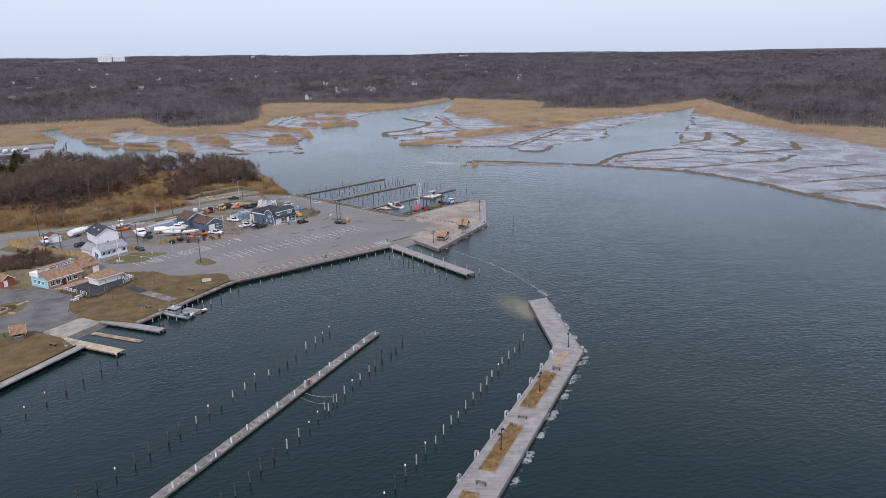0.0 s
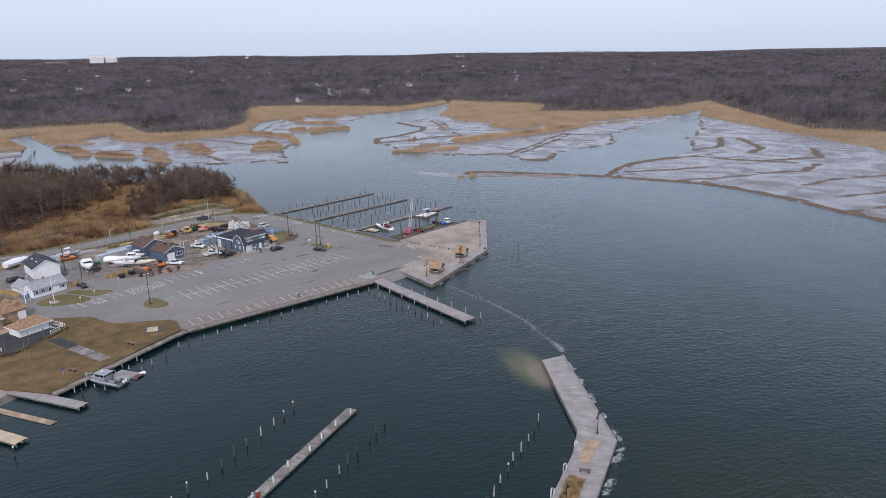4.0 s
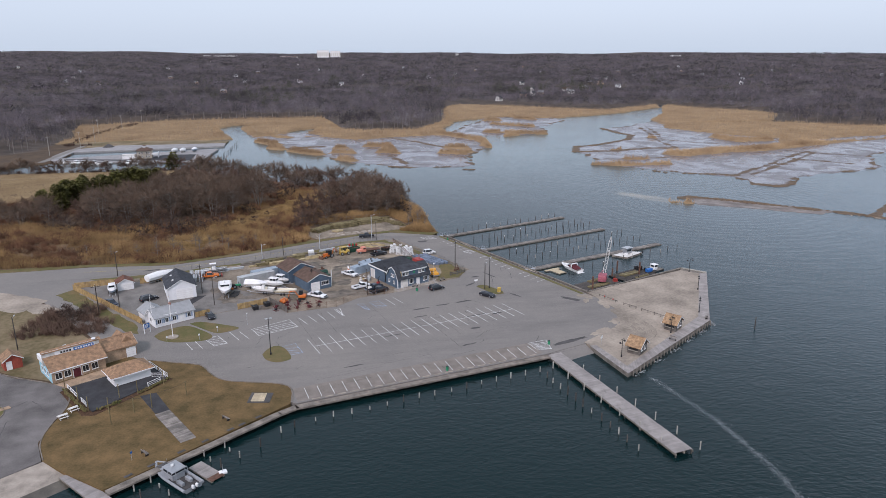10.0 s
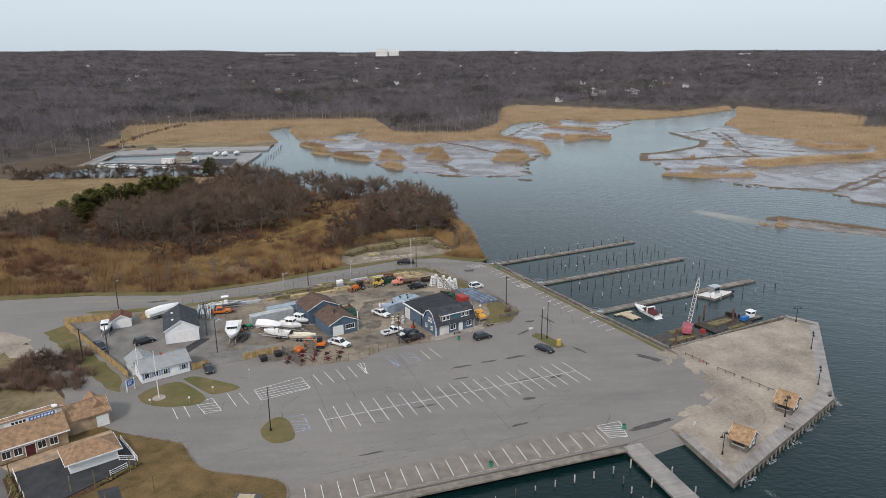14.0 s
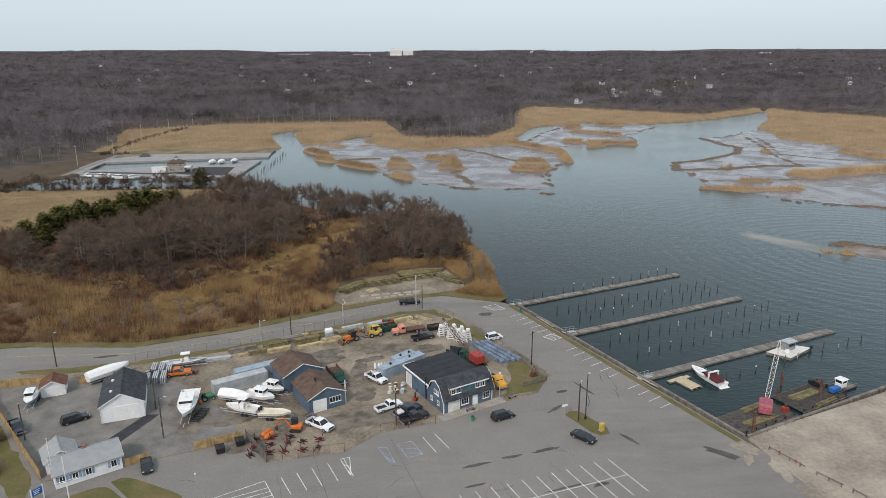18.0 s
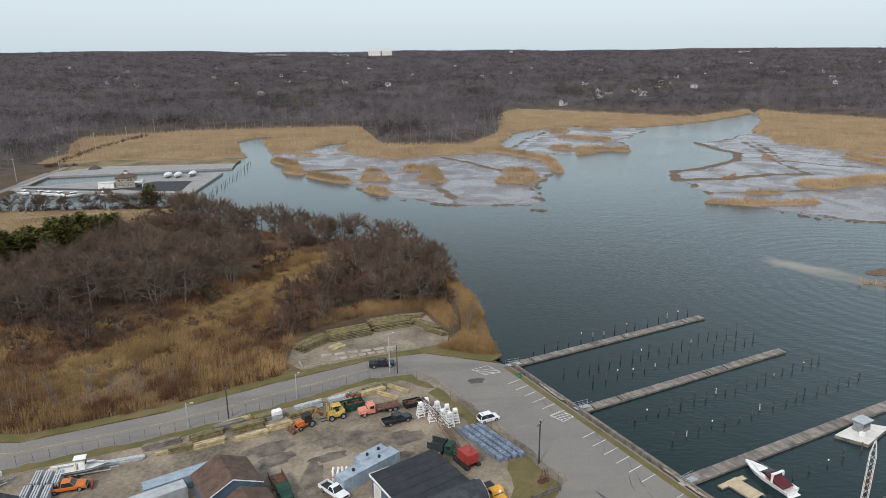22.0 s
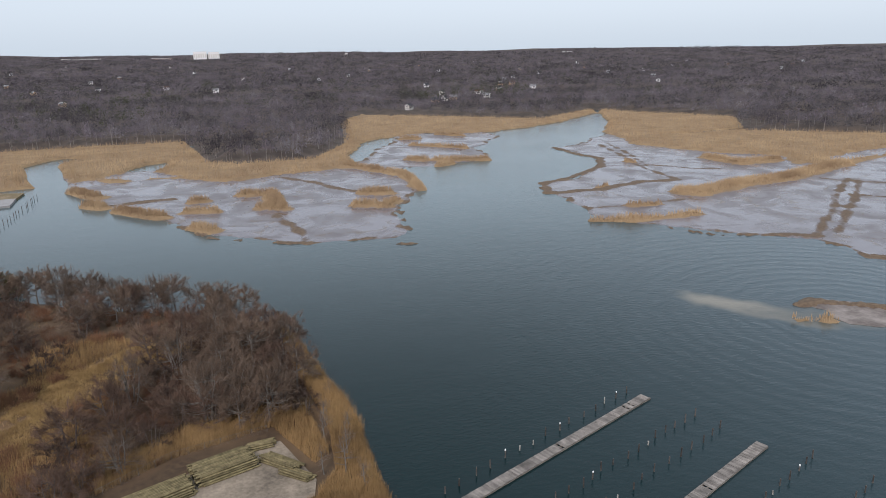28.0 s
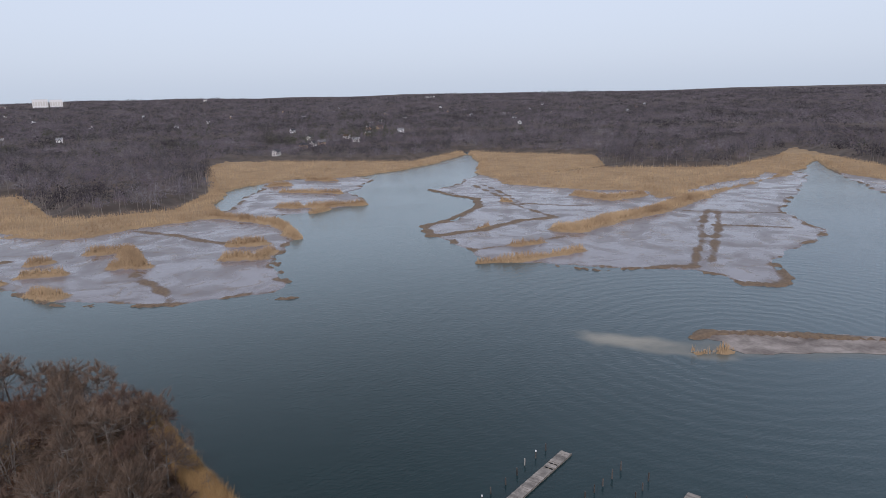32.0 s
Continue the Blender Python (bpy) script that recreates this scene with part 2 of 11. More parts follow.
def asphalt_material():
    """Old asphalt: broad fading, wear along the lanes, stains and grain."""
    m = bpy.data.materials.new("asphalt")
    m.use_nodes = True
    n, l = m.node_tree.nodes, m.node_tree.links
    b = n["Principled BSDF"]
    b.inputs["Roughness"].default_value, b.inputs["Specular IOR Level"].default_value = 0.9, 0.3
    geo = n.new("ShaderNodeNewGeometry")
    def tex(scale, detail, stretch=(1, 1, 1), rot=0.0, rough=0.55):
        mp = n.new("ShaderNodeMapping")
        mp.inputs["Rotation"].default_value, mp.inputs["Scale"].default_value = (0, 0, rot), stretch
        l.new(geo.outputs["Position"], mp.inputs["Vector"])
        t = n.new("ShaderNodeTexNoise")
        t.inputs["Scale"].default_value, t.inputs["Detail"].default_value, t.inputs["Roughness"].default_value = scale, detail, rough
        l.new(mp.outputs[0], t.inputs["Vector"])
        return t.outputs[0]
    def over(base, tone, fac, lo, hi, most):
        r = n.new("ShaderNodeMapRange")
        r.inputs[1].default_value, r.inputs[2].default_value, r.inputs[4].default_value = lo, hi, most
        l.new(fac, r.inputs[0])
        x = n.new("ShaderNodeMix")
        x.data_type = "RGBA"
        l.new(r.outputs[0], x.inputs[0])
        if isinstance(base, tuple):
            x.inputs[6].default_value = (*base, 1)
        else:
            l.new(base, x.inputs[6])
        x.inputs[7].default_value = (*tone, 1)
        return x.outputs[2]
    grain = tex(7.0, 4)
    c = over((0.19, 0.177, 0.163), (0.232, 0.213, 0.19), tex(0.035, 8, rough=0.65), 0.42, 0.62, 0.7)
    c = over(c, (0.138, 0.128, 0.12), tex(0.22, 5, (0.16, 1, 1), -0.28), 0.5, 0.72, 0.6)
    c = over(c, (0.255, 0.235, 0.212), tex(0.5, 6, (0.3, 1, 1), -0.28), 0.56, 0.75, 0.5)
    c = over(c, (0.112, 0.105, 0.1), tex(0.9, 7, rough=0.7), 0.6, 0.74, 0.55)
    c = over(c, (0.12, 0.112, 0.108), grain, 0.5, 0.8, 0.55)
    c = over(c, (0.36, 0.335, 0.305), grain, 0.5, 0.2, 0.45)
    l.new(c, b.inputs["Base Color"])
    bp = n.new("ShaderNodeBump")
    bp.inputs["Strength"].default_value, bp.inputs["Distance"].default_value = 0.3, 0.03
    l.new(grain, bp.inputs["Height"])
    l.new(bp.outputs[0], b.inputs["Normal"])
    return m


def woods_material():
    """Bare twigs with the bluish haze of distance painted into their base colour; the tone changes from crown to crown
    and from stand to stand.
    """
    m = mat("twig_hazed", (0.124, 0.111, 0.124), 1.0, var=0.6, scale=0.014, fine=0.25, bump=0)
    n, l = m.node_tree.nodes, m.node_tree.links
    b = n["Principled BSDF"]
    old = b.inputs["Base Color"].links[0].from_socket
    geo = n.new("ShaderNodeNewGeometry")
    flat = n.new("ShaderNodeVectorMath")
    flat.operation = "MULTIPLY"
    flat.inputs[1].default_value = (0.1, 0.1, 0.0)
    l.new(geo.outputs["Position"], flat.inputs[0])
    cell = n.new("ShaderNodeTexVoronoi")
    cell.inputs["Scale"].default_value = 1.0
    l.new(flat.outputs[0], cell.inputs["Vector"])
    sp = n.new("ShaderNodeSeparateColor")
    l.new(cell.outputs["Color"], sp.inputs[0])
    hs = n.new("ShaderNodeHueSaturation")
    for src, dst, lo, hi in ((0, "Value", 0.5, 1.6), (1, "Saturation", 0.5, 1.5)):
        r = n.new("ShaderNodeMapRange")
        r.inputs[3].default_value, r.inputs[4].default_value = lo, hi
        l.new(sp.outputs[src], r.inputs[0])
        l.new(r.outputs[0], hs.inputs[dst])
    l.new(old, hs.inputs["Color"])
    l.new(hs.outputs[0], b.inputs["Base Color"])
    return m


def ground_material():
    """Zones of the ground sheet from signed distances, with ragged edges."""
    m = bpy.data.materials.new("ground")
    m.use_nodes = True
    n, l = m.node_tree.nodes, m.node_tree.links
    b = n["Principled BSDF"]
    geo = n.new("ShaderNodeNewGeometry")
    def noise_tex(scale, detail=5, dist=0.0):
        t = n.new("ShaderNodeTexNoise")
        t.inputs["Scale"].default_value, t.inputs["Detail"].default_value = scale, detail
        t.inputs["Distortion"].default_value = dist
        l.new(geo.outputs["Position"], t.inputs["Vector"])
        return t.outputs[0]
    def mix(f, a, c):
        x = n.new("ShaderNodeMix")
        x.data_type = "RGBA"
        for s, v in ((0, f), (6, a), (7, c)):
            if isinstance(v, tuple):
                x.inputs[s].default_value = (*v, 1)
            else:
                l.new(v, x.inputs[s])
        return x.outputs[2]
    def ramp(v, a, c):
        r = n.new("ShaderNodeMapRange")
        r.inputs[1].default_value, r.inputs[2].default_value = a, c
        l.new(v, r.inputs[0])
        return r.outputs[0]
    def zone(name, ragged, width):
        a = n.new("ShaderNodeAttribute")
        a.attribute_name = name
        s = n.new("ShaderNodeMath")
        s.operation = "MULTIPLY_ADD"
        s.inputs[1].default_value = ragged
        l.new(mid, s.inputs[0])
        l.new(a.outputs["Fac"], s.inputs[2])
        return ramp(s.outputs[0], ragged * 0.5 - width, ragged * 0.5 + width)
    big, mid, fine = noise_tex(0.012), noise_tex(0.09, 6), noise_tex(0.9, 4)
    # brown floor, darkened so its colour carries the shade between the crowns
    floor = mix(ramp(mid, 0.35, 0.65), (0.04, 0.026, 0.016), (0.105, 0.068, 0.036))
    floor = mix(ramp(fine, 0.35, 0.7), floor, (0.085, 0.054, 0.03))
    # leaf litter of the far woods, with the trees' shade put into its tones
    far = mix(ramp(mid, 0.4, 0.6), (0.055, 0.043, 0.036), (0.09, 0.07, 0.056))
    floor = mix(zone("forest", 10.0, 3.0), floor, far)
    field = mix(ramp(mid, 0.35, 0.65), (0.085, 0.052, 0.03), (0.18, 0.115, 0.06))
    col = mix(zone("field", 12.0, 3.0), floor, field)
    wet = ramp(noise_tex(0.05, 9, 1.2), 0.40, 0.66)
    mud = mix(wet, (0.155, 0.138, 0.148), (0.12, 0.10, 0.10))
    mud = mix(ramp(noise_tex(0.07, 10, 2.5), 0.585, 0.635), mud, (0.11, 0.075, 0.055))
    mudz = zone("mud", 5.0, 0.6)
    col = mix(mudz, col, mud)
    reed = mix(ramp(mid, 0.35, 0.68), (0.17, 0.113, 0.064), (0.30, 0.21, 0.114))
    reed = mix(ramp(fine, 0.3, 0.75), reed, (0.26, 0.18, 0.098))
    reedz, bankz = zone("reed", 3.0, 0.6), zone("bank", 3.0, 0.7)
    col = mix(reedz, col, reed)
    bank = mix(ramp(fine, 0.3, 0.7), (0.085, 0.06, 0.042), (0.17, 0.12, 0.075))
    col = mix(bankz, col, bank)
    col = mix(zone("sandy", 2.0, 0.6), col, (0.42, 0.36, 0.28))
    l.new(col, b.inputs["Base Color"])
    rg = n.new("ShaderNodeMapRange")
    rg.inputs[3].default_value, rg.inputs[4].default_value = 0.16, 0.42
    l.new(wet, rg.inputs[0])
    rm = n.new("ShaderNodeMix")
    rm.inputs[2].default_value = 1.0
    bare = n.new("ShaderNodeMath")
    bare.operation = "SUBTRACT"
    bare.use_clamp = True
    l.new(mudz, bare.inputs[0])
    l.new(reedz, bare.inputs[1])
    bare2 = n.new("ShaderNodeMath")
    bare2.operation = "SUBTRACT"
    bare2.use_clamp = True
    l.new(bare.outputs[0], bare2.inputs[0])
    l.new(bankz, bare2.inputs[1])
    l.new(bare2.outputs[0], rm.inputs[0])
    l.new(rg.outputs[0], rm.inputs[3])
    l.new(rm.outputs[0], b.inputs["Roughness"])
    b.inputs["Specular IOR Level"].default_value = 0.45
    bp = n.new("ShaderNodeBump")
    bp.inputs["Strength"].default_value, bp.inputs["Distance"].default_value = 0.12, 0.3
    l.new(fine, bp.inputs["Height"])
    l.new(bp.outputs[0], b.inputs["Normal"])
    return m


def water_material():
    m = bpy.data.materials.new("sea_water")
    m.use_nodes = True
    n, l = m.node_tree.nodes, m.node_tree.links
    b = n["Principled BSDF"]
    b.inputs["IOR"].default_value = 1.265
    b.inputs["Roughness"].default_value = 0.12
    geo = n.new("ShaderNodeNewGeometry")
    def noise_tex(scale, detail, rot=0.0, sx=1.0):
        mp = n.new("ShaderNodeMapping")
        mp.inputs["Rotation"].default_value = (0, 0, rot)
        mp.inputs["Scale"].default_value = (sx, 1, 1)
        l.new(geo.outputs["Position"], mp.inputs["Vector"])
        t = n.new("ShaderNodeTexNoise")
        t.inputs["Scale"].default_value, t.inputs["Detail"].default_value = scale, detail
        l.new(mp.outputs[0], t.inputs["Vector"])
        return t.outputs[0]
    def math_(op, a, c):
        x = n.new("ShaderNodeMath")
        x.operation = op
        for s, v in ((0, a), (1, c)):
            if isinstance(v, (int, float)):
                x.inputs[s].default_value = v
            else:
                l.new(v, x.inputs[s])
        return x.outputs[0]
    chop = noise_tex(1.25, 4, 0.9, 0.55)
    swell = noise_tex(0.16, 2, 0.75, 0.45)
    calm = noise_tex(0.02, 3)
    # wave fronts that bend round the spit
    away = n.new("ShaderNodeVectorMath")
    away.operation = "DISTANCE"
    away.inputs[1].default_value = (118, 196, 0)
    l.new(geo.outputs["Position"], away.inputs[0])
    fade = n.new("ShaderNodeMapRange")
    fade.inputs[1].default_value, fade.inputs[2].default_value = 150, 40
    fade.inputs[3].default_value, fade.inputs[4].default_value = 0.0, 0.17
    l.new(away.outputs["Value"], fade.inputs[0])
    front = math_("SINE", math_("ADD", math_("MULTIPLY", away.outputs["Value"], 1.25), math_("MULTIPLY", swell, 7.0)), 0)
    h = math_("ADD", math_("ADD", math_("MULTIPLY", chop, 0.85), math_("MULTIPLY", swell, 0.7)), math_("MULTIPLY", front, fade.outputs[0]))
    bp = n.new("ShaderNodeBump")
    bp.inputs["Distance"].default_value = 0.5
    cr = n.new("ShaderNodeMapRange")
    cr.inputs[1].default_value, cr.inputs[2].default_value = 0.3, 0.7
    cr.inputs[3].default_value, cr.inputs[4].default_value = 0.24, 0.46
    l.new(calm, cr.inputs[0])
    sp = n.new("ShaderNodeSeparateXYZ")
    l.new(geo.outputs["Position"], sp.inputs[0])
    shelter = n.new("ShaderNodeMapRange")
    shelter.inputs[1].default_value, shelter.inputs[2].default_value = -20, 170
    shelter.inputs[3].default_value, shelter.inputs[4].default_value = 1.0, 0.36
    l.new(sp.outputs["Y"], shelter.inputs[0])
    open_ = n.new("ShaderNodeMapRange")
    open_.inputs[1].default_value, open_.inputs[2].default_value = -40, 90
    open_.inputs[3].default_value, open_.inputs[4].default_value = 0.8, 1.9
    l.new(sp.outputs["X"], open_.inputs[0])
    l.new(math_("MULTIPLY", math_("MULTIPLY", cr.outputs[0], shelter.outputs[0]), open_.outputs[0]), bp.inputs["Strength"])
    l.new(h, bp.inputs["Height"])
    l.new(bp.outputs[0], b.inputs["Normal"])
    col = None
    base = (0.003, 0.015, 0.016, 1)
    prev = None
    # first two: wide patches that paint the far water's sky reflection into its base colour; the rest: pale shoals
    # under shallow water: centre x, y, half-lengths, turn
    for cx, cy, ax, ay, rot, c in ((110, 525, 480, 315, 0, (0.08, 0.118, 0.126)), (310, 110, 310, 320, 0, (0.066, 0.099, 0.116)), (6, -92, 26, 42, 0.72, (0.008, 0.018, 0.013)), (-3.0, -31, 6.2, 12.5, -0.1, (0.08, 0.08, 0.04)), (-2.6, -33.5, 3.2, 8.5, -0.3, (0.15, 0.122, 0.08)),
                                   (97, 212, 24, 7, -1.0, (0.2, 0.185, 0.145)), (125, 190, 50, 9, -0.6, (0.08, 0.085, 0.075))):
        mp = n.new("ShaderNodeMapping")
        mp.vector_type = "TEXTURE"
        mp.inputs["Location"].default_value = (cx, cy, 0)
        mp.inputs["Rotation"].default_value = (0, 0, rot)
        mp.inputs["Scale"].default_value = (ax, ay, 1000)
        l.new(geo.outputs["Position"], mp.inputs["Vector"])
        ln = n.new("ShaderNodeVectorMath")
        ln.operation = "LENGTH"
        l.new(mp.outputs[0], ln.inputs[0])
        r = n.new("ShaderNodeMapRange")
        r.interpolation_type = "SMOOTHSTEP"
        r.inputs[1].default_value, r.inputs[2].default_value = 1.1, 0.35
        edge = math_("ADD", ln.outputs["Value"], math_("MULTIPLY", math_("SUBTRACT", noise_tex(0.12, 4), 0.5), 0.5 if ax < 13 else 0.9 if ax < 100 else 0.06))
        l.new(edge, r.inputs[0])
        mx = n.new("ShaderNodeMix")
        mx.data_type = "RGBA"
        if prev is None:
            mx.inputs[6].default_value = base
        else:
            l.new(prev, mx.inputs[6])
        mx.inputs[7].default_value = (*c, 1)
        l.new(r.outputs[0], mx.inputs[0])
        prev = mx.outputs[2]
    l.new(prev, b.inputs["Base Color"])
    return m

M["asphalt"] = asphalt_material()
M["twig_hazed"] = woods_material()
M["ground"] = ground_material()
M["water"] = water_material()

# ---- mesh helpers ----
class MB:
    """Collects vertices and faces of one mesh."""
    def __init__(self):
        self.v, self.f = [], []

    def add(self, vs, fs):
        o = len(self.v)
        self.v += [tuple(p) for p in vs]
        self.f += [tuple(i + o for i in q) for q in fs]
        return self

    def box(self, x0, x1, y0, y1, z0, z1):
        return self.add([(x0, y0, z0), (x1, y0, z0), (x1, y1, z0), (x0, y1, z0), (x0, y0, z1), (x1, y0, z1), (x1, y1, z1), (x0, y1, z1)],
                        [(3, 2, 1, 0), (4, 5, 6, 7), (0, 1, 5, 4), (1, 2, 6, 5), (2, 3, 7, 6), (3, 0, 4, 7)])

    def obox(self, c, size, rot=0.0, tilt=0.0):
        a = MB().box(-size[0] / 2, size[0] / 2, -size[1] / 2, size[1] / 2, -size[2] / 2, size[2] / 2)
        return self.put(a, pose(*c, 0, tilt, rot))

    def put(self, other, m):
        return self.add([m @ Vector(p) for p in other.v], other.f)

    def prism(self, pts, z0, z1):
        n = len(pts)
        if sum(pts[i][0] * pts[(i + 1) % n][1] - pts[(i + 1) % n][0] * pts[i][1] for i in range(n)) < 0:
            pts = pts[::-1]
        vs = [(x, y, z0) for x, y in pts] + [(x, y, z1) for x, y in pts]
        return self.add(vs, [tuple(range(n))[::-1], tuple(range(n, 2 * n))] + [(i, (i + 1) % n, n + (i + 1) % n, n + i) for i in range(n)])

    def side(self, pts, y0, y1):
        """A side view (x, z), given thickness along y."""
        n = len(pts)
        if sum(pts[i][0] * pts[(i + 1) % n][1] - pts[(i + 1) % n][0] * pts[i][1] for i in range(n)) < 0:
            pts = pts[::-1]
        vs = [(x, y0, z) for x, z in pts] + [(x, y1, z) for x, z in pts]
        return self.add(vs, [tuple(range(n)), tuple(range(n, 2 * n))[::-1]] + [(i, n + i, n + (i + 1) % n, (i + 1) % n) for i in range(n)])

    def tube(self, p0, p1, r0, r1=None, n=8):
        p0, p1 = Vector(p0), Vector(p1)
        r1 = r0 if r1 is None else r1
        d = (p1 - p0).normalized()
        a = d.orthogonal().normalized()
        b = d.cross(a)
        vs = []
        for p, r in ((p0, r0), (p1, r1)):
            vs += [p + (a * math.cos(6.2832 * i / n) + b * math.sin(6.2832 * i / n)) * r for i in range(n)]
        return self.add(vs, [(i, (i + 1) % n, n + (i + 1) % n, n + i) for i in range(n)] + [tuple(range(n))[::-1], tuple(range(n, 2 * n))])

    def loft(self, rings, cap=True):
        n = len(rings[0])
        vs = [p for r in rings for p in r]
        fs = [(k * n + i, k * n + (i + 1) % n, (k + 1) * n + (i + 1) % n, (k + 1) * n + i) for k in range(len(rings) - 1) for i in range(n)]
        if cap:
            fs += [tuple(range(n))[::-1], tuple(range((len(rings) - 1) * n, len(rings) * n))]
        return self.add(vs, fs)

    def lathe(self, prof, n=12, at=(0, 0, 0)):
        rings = [[(at[0] + r * math.cos(6.2832 * i / n), at[1] + r * math.sin(6.2832 * i / n), at[2] + z) for i in range(n)] for r, z in prof]
        return self.loft(rings)

    def mesh(self, name):
        me = bpy.data.meshes.new(name)
        me.from_pydata(self.v, [], self.f)
        me.update()
        return me


def fix_normals(me, bev=0.0, smooth=False):
    bm = bmesh.new()
    bm.from_mesh(me)
    bmesh.ops.recalc_face_normals(bm, faces=bm.faces)
    if bev:
        bmesh.ops.bevel(bm, geom=[e for e in bm.edges if e.is_manifold and e.calc_face_angle(0) > 0.5], offset=bev, segments=1, affect="EDGES", clamp_overlap=True)
    if smooth:
        for f in bm.faces:
            f.smooth = True
    bm.to_mesh(me)
    bm.free()


def part(name, mb, material, parent=None, label="", bev=0.0, smooth=False, fix=True):
    """One mesh object under a thing or under a part."""
    me = mb.mesh(name)
    if fix:
        fix_normals(me, bev, smooth)
    me.materials.append(M[material] if isinstance(material, str) else material)
    ob = new(name, me)
    if parent is not None:
        ob.parent = parent
    if label:
        tagged(ob, label)
    return ob


def piece(name, me, parent, m):
    """A piece that shares its mesh, at the matrix m under its parent."""
    ob = new(name, me)
    ob.parent = parent
    ob.matrix_basis = m
    return ob


def thing(name, x, y, z, rot, label, category, group="", kind=""):
    e = new(name)
    e.empty_display_size = 0.5
    e.matrix_basis = pose(x, y, z, 0, 0, rot)
    return tagged(e, label, category, group, kind)


def struct(name, mb, material, label, bev=0.0):
    return tagged(part(name, mb, material, None, label, bev), kind="structure")


def shared(name, mb, material, bev=0.0, smooth=False):
    me = mb.mesh(name)
    fix_normals(me, bev, smooth)
    me.materials.append(M[material])
    return me


def heading(a, b):
    return math.degrees(math.atan2(b[1] - a[1], b[0] - a[0]))


def dist(a, b):
    return math.hypot(b[0] - a[0], b[1] - a[1])


def lerp(a, b, t):
    return (a[0] + (b[0] - a[0]) * t, a[1] + (b[1] - a[1]) * t)


def rand(a, b):
    return random.uniform(a, b)


def sdist(px, py, poly):
    """Signed distance of points to a polygon, positive inside (numpy)."""
    d = np.full(px.shape, 1e9)
    inside = np.zeros(px.shape, bool)
    n = len(poly)
    for i in range(n):
        ax, ay = poly[i]
        bx, by = poly[(i + 1) % n]
        ex, ey = bx - ax, by - ay
        t = np.clip(((px - ax) * ex + (py - ay) * ey) / (ex * ex + ey * ey + 1e-9), 0, 1)
        d = np.minimum(d, np.hypot(px - ax - t * ex, py - ay - t * ey))
        c = ((ay > py) != (by > py)) & (px < (bx - ax) * (py - ay) / (by - ay + 1e-12) + ax)
        inside ^= c
    return np.where(inside, d, -d)


def inside(x, y, poly):
    return float(sdist(np.array([x]), np.array([y]), poly)[0]) > 0


# ---- plan of the place ----
QUAY = [(-13.0, 42.5), (-70.5, 28.5), (-73.8, 26.4), (-99.9, 5.5)]
EAST = [(12.8, 82.9), (-17.5, 155.3)]
LAND = [(-15, 45), (-70, 31), (-98, 8), (-104, 12.5), (-113.3, 19), (-123.4, 10.5), (-119.5, 1), (-128, -17), (-200, -84), (-900, -600), (-5200, -600), (-5200, 486), (-239, 486), (-239, 384), (-256, 370), (-262, 340),
        (-150, 345), (-135, 328), (-110, 303), (-82, 282), (-56, 266), (-34, 253), (-27, 238), (-22, 208), (-20, 188), (-20, 160), (9, 84), (-6, 60)]
REED_W = [(-5200, 470), (-262, 495), (-145, 499), (-122, 507), (-117, 518), (-112, 523), (-97, 503), (-84, 505), (-66, 505), (-56, 497), (-43, 483), (-28, 479), (-6, 487), (17, 495), (43, 502), (48, 516), (58, 570), (74, 609), (100, 641), (129, 656), (155, 655), (171, 641), (205, 645), (238, 656), (279, 678),
          (385, 763), (395, 830), (290, 760), (131, 900), (-60, 760), (-307, 700), (-5200, 700)]
POOLS = [[(-108, 521), (-95, 536), (-82, 567), (-69, 572), (-70, 548), (-77, 534), (-58, 510), (-84, 505)], [(318, 560), (345, 548), (430, 560), (425, 568), (350, 560)], [(326, 402), (380, 420), (440, 425), (470, 440), (470, 424), (400, 404), (330, 392)]]
REED_E = [(383, 765), (345, 680), (288, 600), (265, 514), (277, 482), (291, 451), (318, 427), (300, 398), (330, 384), (398, 402), (468, 416), (590, 472), (700, 540), (700, 700), (420, 800)]
REED_S = [(392, 105), (470, 305), (511, 406), (600, 480), (700, 560), (900, 500), (900, -600), (430, -600), (400, -60)]
MUD_W = [(-131, 540), (-112, 480), (-100, 445), (-90, 421), (-76, 403), (-64, 389), (-51, 365), (-46, 352), (-33, 341), (-14, 330), (10, 324), (27, 318), (33, 329), (37, 352), (41, 380), (63, 409), (66, 456),
         (75, 488), (96, 479), (110, 486), (136, 490), (148, 524), (152, 555), (174, 580), (199, 607), (190, 660), (120, 660), (50, 520), (20, 500), (-28, 490), (-66, 548)]
MUD_E = [(310, 640), (293, 598), (222, 533), (202, 526), (200, 495), (202, 465), (186, 440), (153, 413), (129, 403), (118, 375), (117, 341), (110, 318), (120, 305), (131, 294), (142, 280), (158, 267), (170, 258), (171, 248), (168, 235), (176, 228), (184, 224),
         (204, 247), (253, 263), (285, 272), (317, 319), (485, 408), (500, 440), (330, 560)]
MUD_S = [(186, 166), (174, 152), (190, 133), (204, 112), (208, 89), (208, 62), (202, 36), (203, 6), (212, -60), (260, -600), (440, -600), (520, 150), (470, 246), (530, 400), (640, 505), (522, 417), (455, 353), (392, 298), (353, 270), (298, 210), (243, 190), (214, 184)]
FIELD = [(-420, 235), (-240, 238), (-165, 262), (-150, 300), (-140, 335), (-420, 350)]
